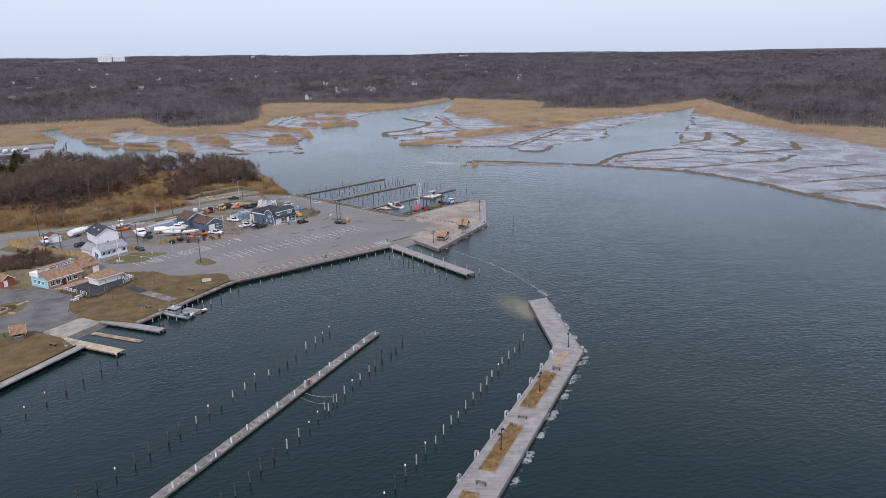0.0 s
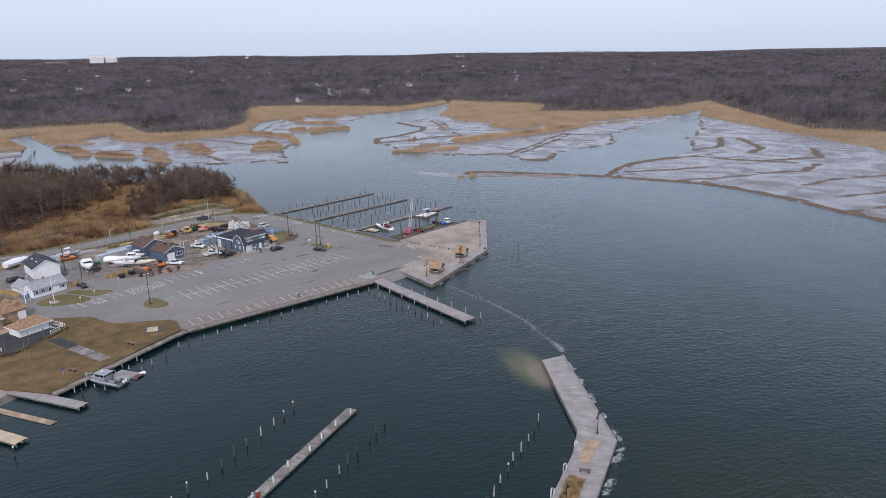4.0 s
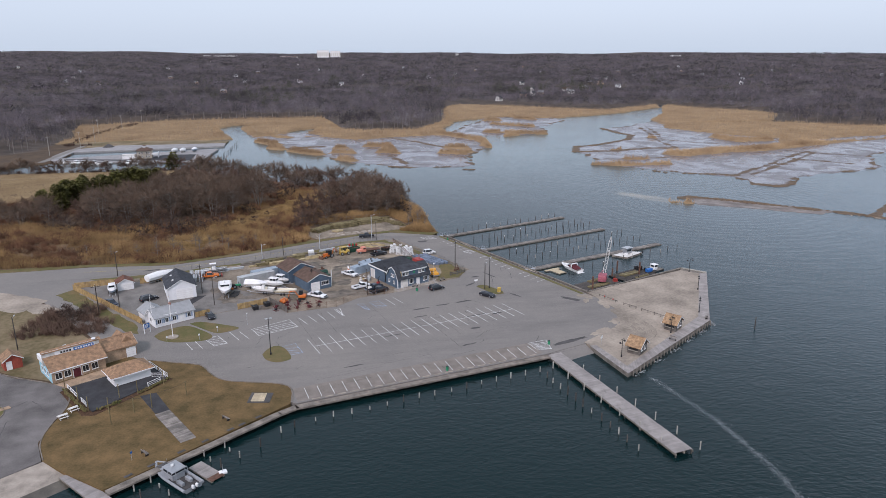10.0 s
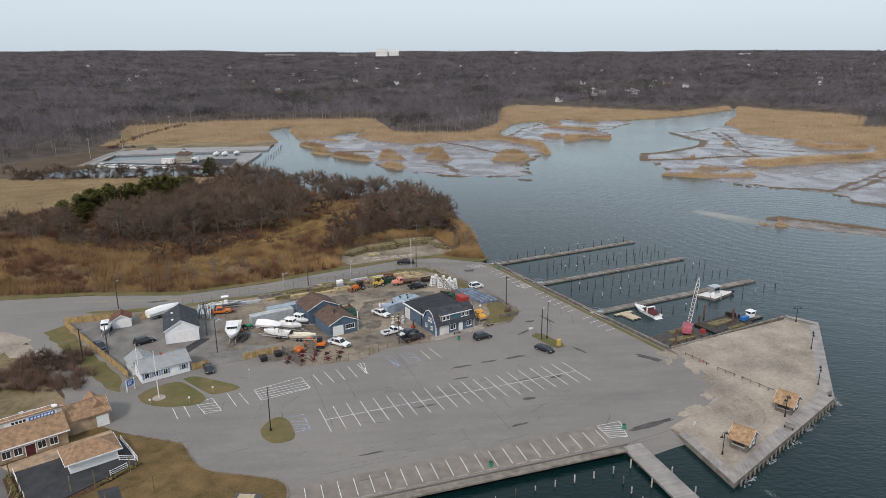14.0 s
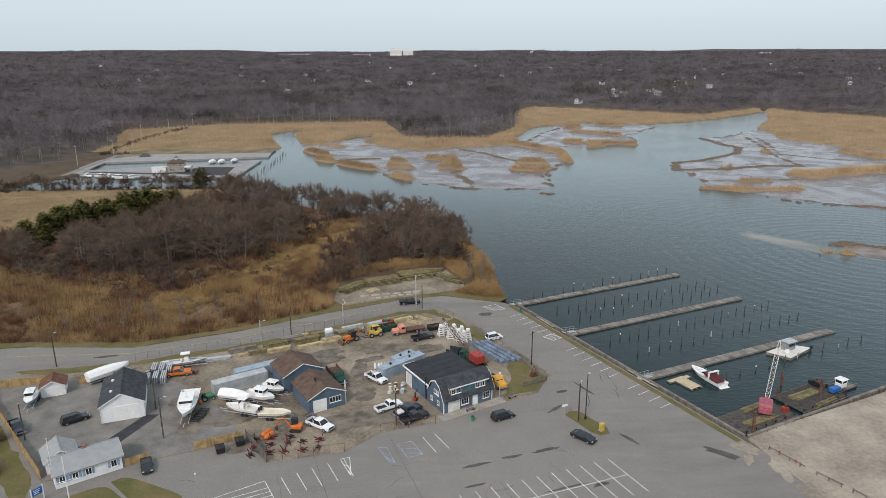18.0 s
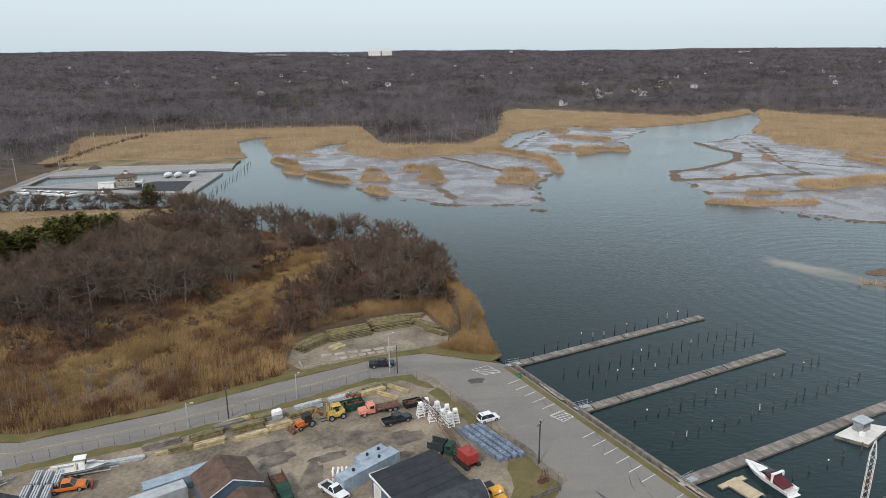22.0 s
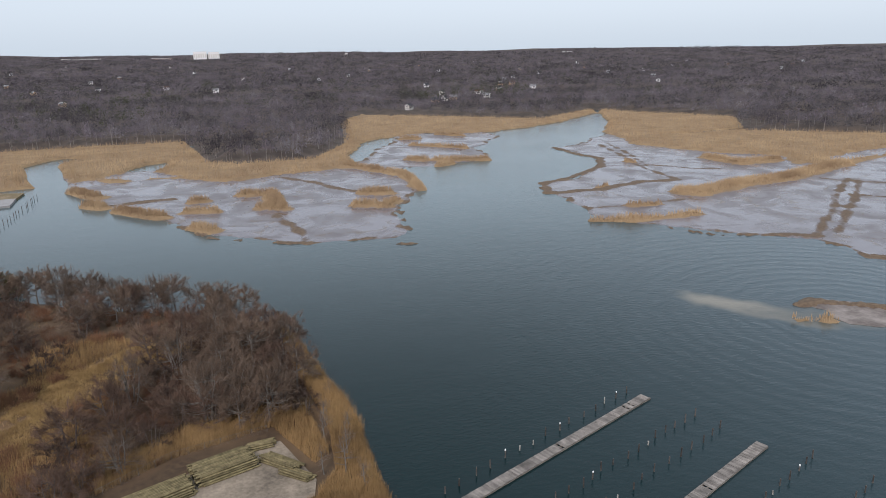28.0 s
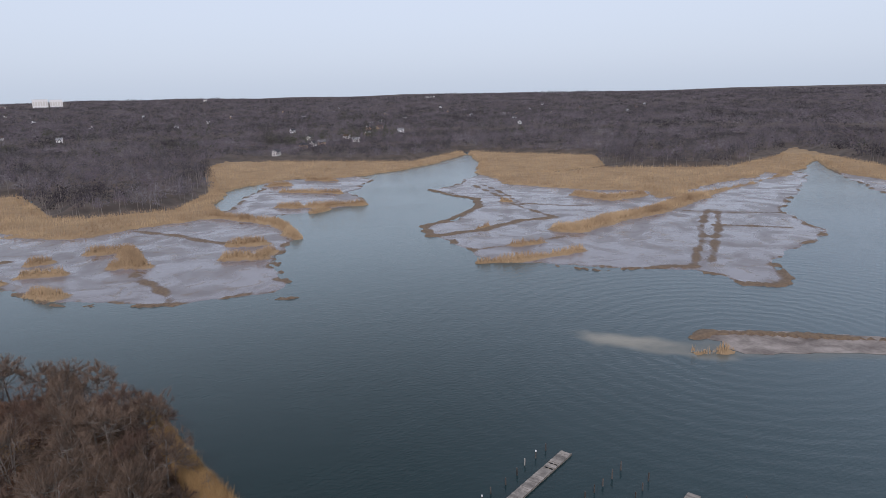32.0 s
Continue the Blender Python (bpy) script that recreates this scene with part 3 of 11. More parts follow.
FOREST = [(-5200, 300), (-420, 350), (-300, 400), (-276, 440), (-270, 488), (-267, 535), (-288, 590), (-296, 634), (-247, 658), (-208, 674), (-150, 682), (-105, 684), (-62, 682), (-45, 556), (-25, 538), (27, 540), (64, 612), (95, 790), (131, 862), (290, 718), (398, 800), (415, 740), (445, 690), (466, 640),
          (392, 545), (473, 478), (597, 514), (690, 560), (600, 440), (475, 250), (508, 182), (560, 60), (620, -700), (5200, -700), (5200, 5200), (-5200, 5200)]
# reed islets: a spine and a half-width
ISLETS = [([(-114, 480), (-107, 470), (-99, 458)], 3.5), ([(-100, 437), (-93, 429)], 3.5), ([(-84, 418), (-76, 408), (-65, 396)], 3.2), ([(-52, 426), (-48, 426)], 3.2), ([(-55, 403), (-41, 399)], 2.2), ([(-51, 370), (-45, 362)], 3.2),
          ([(-27, 434), (-13, 430), (-14, 398)], 3.6), ([(-20, 399), (-11, 393)], 3.6), ([(33, 413), (43, 411)], 4), ([(22, 386), (30, 383)], 3), ([(34, 379), (42, 388)], 3), ([(43, 502), (55, 481), (66, 457), (66, 442), (62, 413)], 2.8), ([(113, 624), (124, 622)], 3.5),
          ([(149, 642), (166, 623)], 2.4), ([(109, 584), (140, 552)], 2.2), ([(86, 514), (95, 506)], 3), ([(101, 503), (113, 497), (133, 493)], 3), ([(95, 481), (107, 487)], 2), ([(140, 335), (154, 333)], 1.6), ([(110, 317), (124, 311), (140, 310), (158, 310)], 1.6),
          ([(181, 352), (188, 346), (221, 357), (256, 361), (323, 384)], 5), ([(268, 438), (270, 411), (300, 412)], 4), ([(101, 201), (109, 197.5)], 1.1), ([(214, 441), (211, 447)], 1.5), ([(148, 377), (156, 381)], 1.2)]
# thin brown rims, dikes and drains on the flats, with half-widths
DIKES = [([(202, 526), (200, 495), (204, 467), (187, 438), (153, 413), (129, 402), (119, 377), (148, 375), (179, 385), (203, 382)], 1.8), ([(241, 528), (223, 466), (209, 427), (204, 398), (203, 382)], 0.7), ([(249, 528), (233, 475), (215, 430)], 0.5), ([(216, 437), (223, 424), (233, 409), (247, 401)], 0.8),
         ([(113, 339), (142, 337), (162, 338), (178, 338)], 0.6), ([(286, 348), (245, 317), (224, 299), (190, 275), (175, 264)], 0.7), ([(287, 341), (251, 312), (222, 291), (187, 264)], 0.7), ([(274, 354), (288, 337), (311, 316)], 0.9), ([(252, 316), (264, 302), (275, 290)], 0.8), ([(132, 295), (141, 279), (162, 271), (175, 263)], 1.3),
         ([(172, 235), (177, 228), (190, 232), (204, 247)], 1.6), ([(-17, 384), (-11, 355), (-9, 335)], 1.0), ([(-4, 482), (12, 460), (22, 433), (31, 420)], 1.2), ([(-64, 389), (-51, 363), (-46, 352), (-33, 341), (-14, 329)], 0.8), ([(40, 376), (36, 350), (33, 333)], 0.8), ([(20, 316), (30, 311)], 0.9), ([(-82, 437), (-64, 439)], 2.2),
         ([(112, 209), (118, 210), (131, 199), (156, 176), (174, 157), (186, 166), (214, 185), (243, 190)], 2.0), ([(174, 155), (190, 135), (204, 113), (208, 89), (208, 62), (203, 36), (203, 6), (210, -60)], 1.7), ([(243, 190), (277, 187), (284, 164), (307, 134)], 1.4), ([(196, 163), (223, 154), (249, 151)], 1.2), ([(201, 126), (226, 120), (251, 118)], 0.9),
         ([(257, 119), (284, 112), (314, 123)], 1.2), ([(229, 55), (274, 49), (330, 40)], 0.7), ([(244, 82), (273, 86), (318, 76)], 0.8), ([(209, 32), (239, 28), (300, 10)], 0.8), ([(298, 210), (330, 214), (370, 250)], 1.4), ([(320, 180), (345, 190), (380, 240)], 1.6), ([(300, 150), (340, 140), (372, 170)], 1.6)]


LOGPAD = [(-70, 161.6), (-66, 157), (-52, 162), (-38, 166), (-31, 168.2), (-30, 173), (-34.6, 188), (-42, 187.6), (-53, 182), (-62, 177.6), (-69.6, 170.4)]
REEDS = [(-300, 156), (-180, 138), (-141, 138), (-115, 136), (-92, 144.5), (-71, 155), (-66, 163), (-70, 178), (-58, 190), (-66, 205), (-60, 236), (-70, 250), (-86, 240), (-84, 226), (-100, 218), (-108, 200), (-126, 188), (-150, 190), (-178, 200), (-300, 204)]
SHORE = [(-34, 166), (-27, 162), (-19.6, 160), (-19.2, 190), (-22, 211), (-26.5, 240), (-31, 244), (-28, 210), (-25.5, 190), (-27, 174)]
BEHIND = [(-66, 181), (-54, 188), (-36, 193), (-30, 178), (-27, 180), (-29, 198), (-45, 199), (-64, 190)]
TREES = [(-300, 204), (-178, 200), (-150, 190), (-126, 190), (-108, 201), (-99, 216), (-83, 226), (-86, 240), (-70, 251), (-60, 240), (-65, 205), (-72, 193), (-63, 183), (-52, 190), (-34, 195), (-27, 207), (-29, 240), (-37, 249), (-58, 262), (-84, 277), (-112, 298), (-138, 323), (-148, 292), (-166, 262), (-240, 237), (-300, 234)]
GAP = [(-78, 226), (-82, 240), (-85, 256), (-88, 268)]
MEADOW = [(-118, 160), (-106, 174), (-95, 192), (-84, 208), (-74, 220), (-66, 229), (-59, 235)]


def waves(x, y, seed=0.0):
    """Smooth plan noise, about -1 to 1."""
    return (np.sin(x * 0.083 + 2.1 * np.sin(y * 0.047 + seed)) + np.sin(y * 0.101 + 1.7 * np.sin(x * 0.061 + seed * 2)) + 0.6 * np.sin(x * 0.29 + y * 0.23 + seed) + 0.5 * np.sin(x * 0.41 - y * 0.37)) / 3


def seg_dist(px, py, line):
    d = np.full(px.shape, 1e9)
    for (ax, ay), (bx, by) in zip(line, line[1:]):
        ex, ey = bx - ax, by - ay
        t = np.clip(((px - ax) * ex + (py - ay) * ey) / (ex * ex + ey * ey + 1e-9), 0, 1)
        d = np.minimum(d, np.hypot(px - ax - t * ex, py - ay - t * ey))
    return d


def reed_sd(x, y):
    w = waves(x, y) * 4
    r = np.maximum.reduce([sdist(x, y, REED_W), sdist(x, y, REED_E), sdist(x, y, REED_S)]) + w
    for spine, rad in ISLETS:
        r = np.maximum(r, rad * 1.25 + 0.8 - seg_dist(x, y, spine) + waves(x * 3, y * 3, rad) * 1.6)
    for pool in POOLS:
        r = np.minimum(r, -sdist(x, y, pool) + waves(x * 3, y * 3) * 3)
    r = np.minimum(r, 3 - sdist(x, y, FOREST))
    creek = 9 - seg_dist(x, y, [(-125, 500), (-137, 535), (-142, 560), (-150, 590), (-140, 615)])
    return np.minimum(r, -creek)


def hills(x, y):
    d = np.hypot(x, y - 200)
    return np.clip((d - 1500) / 3500, 0, 1) ** 1.5 * np.clip(76 - 16 * np.exp(-((x - 2) / 160) ** 2 - ((y - 4150) / 220) ** 2) - 0.0035 * x + 5 * np.sin(x * 0.0031) + 3 * np.sin(x * 0.009), 48, 90)


def ground_fields(x, y):
    step = lambda s, w: np.clip(s / (2 * w) + 0.5, 0, 1) ** 2 * (3 - 2 * np.clip(s / (2 * w) + 0.5, 0, 1))
    land, reed = sdist(x, y, LAND), reed_sd(x, y)
    mud = np.maximum.reduce([sdist(x, y, MUD_W), sdist(x, y, MUD_E), sdist(x, y, MUD_S)]) + waves(x, y, 5) * 4
    forest = sdist(x, y, FOREST) + waves(x, y, 2) * 6
    field = np.maximum.reduce([sdist(x, y, FIELD), sdist(x, y, REEDS), sdist(x, y, BEHIND), sdist(x, y, SHORE)]) + waves(x, y, 7) * 3
    dike = np.maximum.reduce([hw * 1.45 + 0.3 - seg_dist(x, y, d) for d, hw in DIKES]) + waves(x * 4, y * 4, 1) * 1.8
    dike = np.maximum(dike, np.where(mud > -3, 0.6 - np.abs(mud - 2.5) + waves(x * 3.3, y * 3.3, 4) * 3.0, -9))
    sandy = np.maximum(1.4 - seg_dist(x, y, [(114, 196), (124, 195), (131, 188), (156, 169), (173, 153)]), 1.2 - seg_dist(x, y, [(-300, 318), (-213, 325), (-174, 330), (-136, 334)]))
    sandy = np.maximum(sandy, -9) + waves(x * 4, y * 4) * 1.0
    z = -1.6 + 0 * x
    z = np.maximum(z, -1.6 + 2.22 * step(mud + 1, 4))
    z = np.maximum(z, -1.6 + 2.75 * step(dike - 0.5, 1.5))
    z = np.maximum(z, -1.6 + 2.4 * step(sandy, 3))
    z = np.maximum(z, -1.6 + 3.05 * step(land + (x < -25) * (y > 165) * waves(x, y) * 2, 2.0))
    z = np.maximum(z, -1.6 + 3.1 * step(forest, 5) + hills(x, y) * (forest > 0))
    z = np.maximum(z, -1.6 + (2.5 + 1.1 * step(reed - 1.5, 1.5)) * step(reed, 1.2))
    z = z + step(forest - 16, 9) * (4.5 + 1.5 * waves(x * 2.5, y * 2.5, 3))
    # rounded rise of the wooded point
    z = z + 2.2 * np.exp(-(((x + 80) / 55) ** 2 + ((y - 245) / 38) ** 2)) * (land > 4)
    return z, dict(reed=reed, mud=mud, forest=forest, field=field, bank=np.where((reed < 1) & (land < 0), dike, -9), sandy=sandy)


def spaced(a, b, step, far_lo, far_hi, grow=1.22):
    c = list(np.arange(a, b + step, step))
    s = step
    while c[-1] < far_hi:
        s *= grow
        c.append(c[-1] + s)
    s, lo = step, []
    x = a
    while x > far_lo:
        s *= grow
        x -= s
        lo.append(x)
    return np.array(lo[::-1] + c)


def build_ground():
    xs, ys = spaced(-300, 560, 2.0, -4900, 4900, 1.12), spaced(-30, 700, 2.0, -900, 4900, 1.12)
    X, Y = np.meshgrid(xs, ys)
    z, att = ground_fields(X.ravel(), Y.ravel())
    rng = np.random.RandomState(4)
    z = z + np.where(att["reed"] > 3, rng.uniform(-0.35, 0.35, z.shape), 0)
    nx, ny = len(xs), len(ys)
    v = np.stack([X.ravel(), Y.ravel(), z], 1)
    i = (np.arange(ny - 1)[:, None] * nx + np.arange(nx - 1)[None]).ravel()
    f = np.stack([i, i + 1, i + nx + 1, i + nx], 1)
    me = bpy.data.meshes.new("ground")
    me.vertices.add(len(v))
    me.vertices.foreach_set("co", v.ravel())
    me.loops.add(f.size)
    me.loops.foreach_set("vertex_index", f.ravel())
    me.polygons.add(len(f))
    me.polygons.foreach_set("loop_start", np.arange(0, f.size, 4))
    me.update(calc_edges=True)
    for k, a in att.items():
        at = me.attributes.new(k, "FLOAT", "POINT")
        at.data.foreach_set("value", np.clip(a, -40, 40).astype(np.float32))
    me.shade_smooth()
    me.materials.append(M["ground"])
    return tagged(new("ground", me), "winter ground with brown marsh, mud flats and bare woods", "ground", kind="structure")

build_ground()

w = MB()
w.add([(-4900, -1500, 0.5), (4900, -1500, 0.5), (4900, 4900, 0.5), (-4900, 4900, 0.5)], [(0, 1, 2, 3)])
struct("water", w, "water", "dark green rippled bay water with small waves")

# ---- paved and planted slabs ----
def rounded(pts, a, b, times=2):
    """The outline with the corners from point a to b cut round."""
    head, mid, tail = pts[:a], pts[a:b], pts[b:]
    for _ in range(times):
        mid = [mid[0]] + [lerp(p, q, t) for p, q in zip(mid, mid[1:]) for t in (0.25, 0.75)] + [mid[-1]]
    return head + mid + tail


LOT = [(-13.4, 43.2), (-70.3, 29.6), (-75, 33), (-95, 40), (-108, 52), (-116, 59), (-122, 73), (-146, 106), (-180, 118), (-330, 150), (-330, 160), (-180, 133),
       (-141, 135.4), (-115, 133.2), (-91.4, 141.4), (-70.7, 152), (-50, 161), (-37.5, 163.4), (-30, 160), (-22, 156.5), (-18.6, 154.6), (11.7, 82.2), (16, 72), (15, 60), (1, 48.6)]
struct("parking_lot", MB().prism(LOT, -1.0, 1.5), "asphalt", "weathered grey asphalt parking lot and road")
YARD = [(-18.9, 109.3), (-27, 128), (-36, 145.3), (-41, 151.5), (-46, 152), (-50.2, 150.6), (-69.7, 140.3), (-89.5, 131.6), (-112.2, 124.2), (-136, 121), (-137.5, 112.5), (-110.8, 78.6), (-99, 82.5), (-88, 86.2), (-79.7, 89.8), (-74.3, 81.4), (-61, 83.9),
        (-54.6, 89.8), (-42.5, 93.2), (-30.9, 98.9), (-22, 103)]
struct("yard_ground", MB().prism(YARD, 1.0, 1.52), "dirt", "tan packed dirt of the boat yard")
WEST = [(-113.5, 16.5), (-116.4, 23), (-116.3, 30), (-115.4, 36.3), (-117, 42), (-119.9, 46.5), (-131.8, 52), (-138.6, 56.8), (-156, 75.7), (-230, 110), (-260, 60), (-200, -10), (-131.7, 14.3), (-126, 13.3), (-121.7, 9.4)]
struct("turning_circle", MB().prism(WEST, -0.5, 1.5), "asphalt_worn", "grey asphalt turning circle beside the restaurant")
LAWN = [(-71.6, 29.8), (-71.4, 36.2), (-73.7, 38.8), (-79, 40.3), (-86.2, 42.2), (-89.6, 46.3), (-91.8, 50.8), (-93.6, 52.1), (-104, 55.8), (-112, 60.8), (-117, 56), (-121.5, 47.5), (-119.9, 46.3), (-117, 42), (-115.3, 36.2), (-116.2, 30), (-116.3, 23), (-113.4, 16.5), (-108.4, 12.2), (-100.6, 6.0), (-99.4, 6.6), (-74.1, 27.6)]
struct("lawn", MB().prism(rounded(LAWN, 0, 18), -0.5, 1.53), "lawn", "dormant brown-green lawn by the quay")
SOUTH_LAWN = [(-131.7, 14.2), (-126, 13.2), (-117.5, 3.4), (-114.5, -4.0), (-129, -18.5), (-200, -82), (-260, -82), (-200, -10.5)]
struct("south_lawn", MB().prism(SOUTH_LAWN, -0.5, 1.51), "lawn", "dormant brown lawn beside the boat ramp")
SAND = [(12.6, 83.0), (14.0, 75.3), (15.2, 69), (13.2, 63), (12.5, 59), (9.5, 56), (5.5, 53.2), (2.2, 50.9), (-1.9, 48.2), (-0.2, 45.2), (2.9, 33.8), (35.2, 58.5), (54.8, 93.0), (50.6, 97.6)]
struct("sand_spit", MB().prism(SAND, -0.8, 1.54), "sand", "bare sandy ground at the tip of the lot")
def ragged(pts, step, amp, seed):
    """The closed outline with an uneven edge."""
    r, out = random.Random(seed), []
    for p, q in zip(pts, pts[1:] + pts[:1]):
        n = max(1, int(dist(p, q) / step))
        for i in range(n):
            x, y = lerp(p, q, i / n)
            out.append((x + r.uniform(-amp, amp), y + r.uniform(-amp, amp)))
    return out
struct("mud_bar", MB().prism(ragged([(113, 208), (119, 211), (132, 202), (146, 189), (166, 169), (154, 165), (137, 177), (128, 184), (118, 190), (112.5, 194), (112, 198), (114.5, 203)], 2.4, 0.7, 6), -0.5, 0.57), "wet_mud", "wet grey-brown mud bar with pale shell patches")
struct("boat_ramp", MB().add([(-121.7, 9.4, 1.53), (-112.8, 16.6, 1.53), (-107.8, 11.9, 0.9), (-117.3, 3.8, 0.9), (-121.7, 9.4, 1.0), (-112.8, 16.6, 1.0), (-107.8, 11.9, 0.3), (-117.3, 3.8, 0.3)],
       [(0, 1, 2, 3), (7, 6, 5, 4), (0, 3, 7, 4), (1, 0, 4, 5), (2, 1, 5, 6), (3, 2, 6, 7)]), "concrete", "pale concrete boat ramp sloping into the water")
struct("boat_ramp_foot", MB().add([(-107.8, 11.9, 0.9), (-117.3, 3.8, 0.9), (-101.4, 5.6, -0.35), (-111.4, -2.4, -0.35), (-107.8, 11.9, 0.3), (-117.3, 3.8, 0.3), (-101.4, 5.6, -0.9), (-111.4, -2.4, -0.9)],
       [(0, 1, 3, 2), (4, 6, 7, 5), (0, 2, 6, 4), (1, 5, 7, 3), (2, 3, 7, 6), (0, 4, 5, 1)]), "concrete_wet", "wet dark concrete foot of the boat ramp")
struct("slipway", MB().add([(-12.2, 44.2, 1.52), (-2.0, 48.0, 1.52), (0.2, 41.5, -0.1), (-7.6, 38.2, -0.1), (-12.2, 44.2, 0.5), (-2.0, 48.0, 0.5), (0.2, 41.5, -0.8), (-7.6, 38.2, -0.8)],
       [(0, 3, 2, 1), (4, 5, 6, 7), (0, 4, 7, 3), (1, 2, 6, 5), (2, 3, 7, 6), (0, 1, 5, 4)]), "asphalt", "cracked asphalt slipway beside the pier")

# ---- bulkheads, docks and pilings ----
def bulkhead(name, line, top, label, piles=True, cap_w=0.7, out=1.0, capmat="timber_cap"):
    """Timber bulkhead along a line with the water on its right-hand side (out = 1) or left (-1)."""
    e = tagged(new(name), label, "bulkhead", kind="structure")
    pile = shared("bulkhead_pile", MB().lathe([(0.13, -1.5), (0.13, top + 0.12), (0.10, top + 0.18)], 7), "timber")
    for a, b in zip(line, line[1:]):
        L, h = dist(a, b), heading(a, b)
        m = pose(*a, 0, 0, 0, h)
        s = -out
        part("sheeting", MB().put(MB().box(0, L, min(0, 0.22 * -s), max(0, 0.22 * -s), -1.6, top - 0.25), m), "timber", e)
        part("cap", MB().put(MB().box(-0.1, L + 0.1, -0.25 if s > 0 else -cap_w, cap_w if s > 0 else 0.25, top - 0.25, top + 0.08), m), capmat, e)
        part("wale", MB().put(MB().box(0, L, min(0.22 * -s, 0.4 * -s), max(0.22 * -s, 0.4 * -s), 0.45, 0.75), m), "timber", e)
        if piles:
            n = max(2, int(L / 2.4))
            for i in range(n + 1):
                piece("pile", pile, e, m @ pose(L * i / n, -0.5 * s, 0, 0, 0, i * 40))
    return e

bulkhead("bulkhead_south", QUAY, 1.55, "weathered timber bulkhead with a pale cap along the lot", piles=False, cap_w=1.3, capmat="quay_cap", out=-1)
bulkhead("bulkhead_east", EAST, 1.6, "weathered timber bulkhead with short piles and grass edge", out=1, cap_w=0.35, capmat="timber")
bulkhead("bulkhead_slip", [(51.7, 99.5), (12.8, 82.9)], 1.6, "timber bulkhead of the barge slip with short piles", out=1, cap_w=0.4, capmat="timber")
bulkhead("bulkhead_spit_north", [(57.2, 93.7), (51.7, 99.5)], 1.6, "timber bulkhead at the tip of the spit", out=1, piles=False)
bulkhead("bulkhead_ramp_south", [(-113.2, -4.6), (-128.5, -19.5), (-200, -84)], 1.55, "grey timber bulkhead with boardwalk south of the ramp", out=-1, piles=False, cap_w=1.8, capmat="deck_grey")


def plank_run(e, name, p0, p1, w, z, pitch, material, thick=0.06, gap=0.02, limit=300, skip=None):
    """Cross planks from p0 to p1, each an object that shares one mesh."""
    L, h = dist(p0, p1), heading(p0, p1)
    me = shared(name, MB().box(0, pitch - gap, -w / 2, w / 2, -thick, 0), material)
    n = min(limit, int(L / pitch))
    for i in range(n):
        x, y = lerp(p0, p1, i * pitch / L)
        if skip and random.random() < skip:
            continue
        piece(name, me, e, pose(x, y, z + rand(-0.012, 0.012) * (3 if skip else 1), 0, 0, h + rand(-0.25, 0.25) * (5 if skip else 1)))


def pier(name, p0, p1, w, z, label, pitch=0.45, material="deck", pile_step=4.5, pile_h=1.3, pale=0.2, group="docks"):
    """Fixed timber pier: beams, piles and planks."""
    e = thing(name, 0, 0, 0, 0, label, "pier", group)
    L, h = dist(p0, p1), heading(p0, p1)
    m = pose(*p0, 0, 0, 0, h)
    for s in (-1, 0, 1):
        part("stringer", MB().put(MB().box(0, L, s * (w / 2 - 0.12) - 0.1, s * (w / 2 - 0.12) + 0.1, z - 0.42, z - 0.065), m), "timber", e)
    pm = shared("pier_pile", MB().lathe([(0.15, -2.0), (0.14, z - 0.08)], 8), "pile")
    n = max(1, int(L / pile_step))
    for i in range(n + 1):
        for s in (-1, 1):
            piece("pile", pm, e, m @ pose(min(L - 0.25, 0.25 + i * (L - 0.5) / n), s * (w / 2 - 0.2), 0))
    plank_run(e, "plank", p0, p1, w, z, pitch, material, skip=0.025 if "missing" in label else None)
    return e

# the pier at the corner of the lot
P0, P1 = (-11.2, 43.4), (-1.8, -0.3)
pier("timber_pier", P0, P1, 3.9, 1.42, "grey weathered timber pier with plank deck", 0.4, "deck_grey")
pier("long_dock", (-45.6, -30.0), (-116.0, -89.6), 2.1, 1.1, "weathered grey plank dock with power posts", 0.45, "deck")
pier("finger_dock", (-17.2, 156.2), (39.4, 179.2), 2.2, 0.95, "narrow grey plank dock with missing boards", 0.45, "deck", group="finger docks")
pier("finger_dock", (-7.6, 134.2), (48.5, 156.4), 2.2, 0.95, "narrow grey plank dock with missing boards", 0.45, "deck", group="finger docks")
pier("finger_dock", (3.2, 109.2), (60.2, 131.2), 2.4, 0.95, "wide grey plank dock with a float beside it", 0.45, "deck", group="finger docks")
pier("ramp_dock", (-108.0, 12.1), (-94.0, -2.9), 2.5, 1.25, "grey plank dock beside the boat ramp", 0.45, "deck_grey")
pier("ramp_dock", (-117.3, 2.6), (-104.2, -12.8), 2.6, 1.25, "new yellow plank dock beside the boat ramp", 0.45, "deck_new")
pier("low_finger", (-110.4, 5.2), (-99.4, -6.8), 1.5, 0.66, "low half-sunken timber finger with rusty ends", 0.6, "siding_tan", pile_step=8)
pier("dock_stub", (7.6, 106.9), (13.3, 109.2), 1.0, 0.85, "short plank dock stub", 0.45, "deck_new", pile_step=5)
pier("side_float", (10.2, 108.6), (12.6, 103.4), 3.0, 0.85, "pale plank float beside the dock", 0.45, "deck_new", pile_step=5)

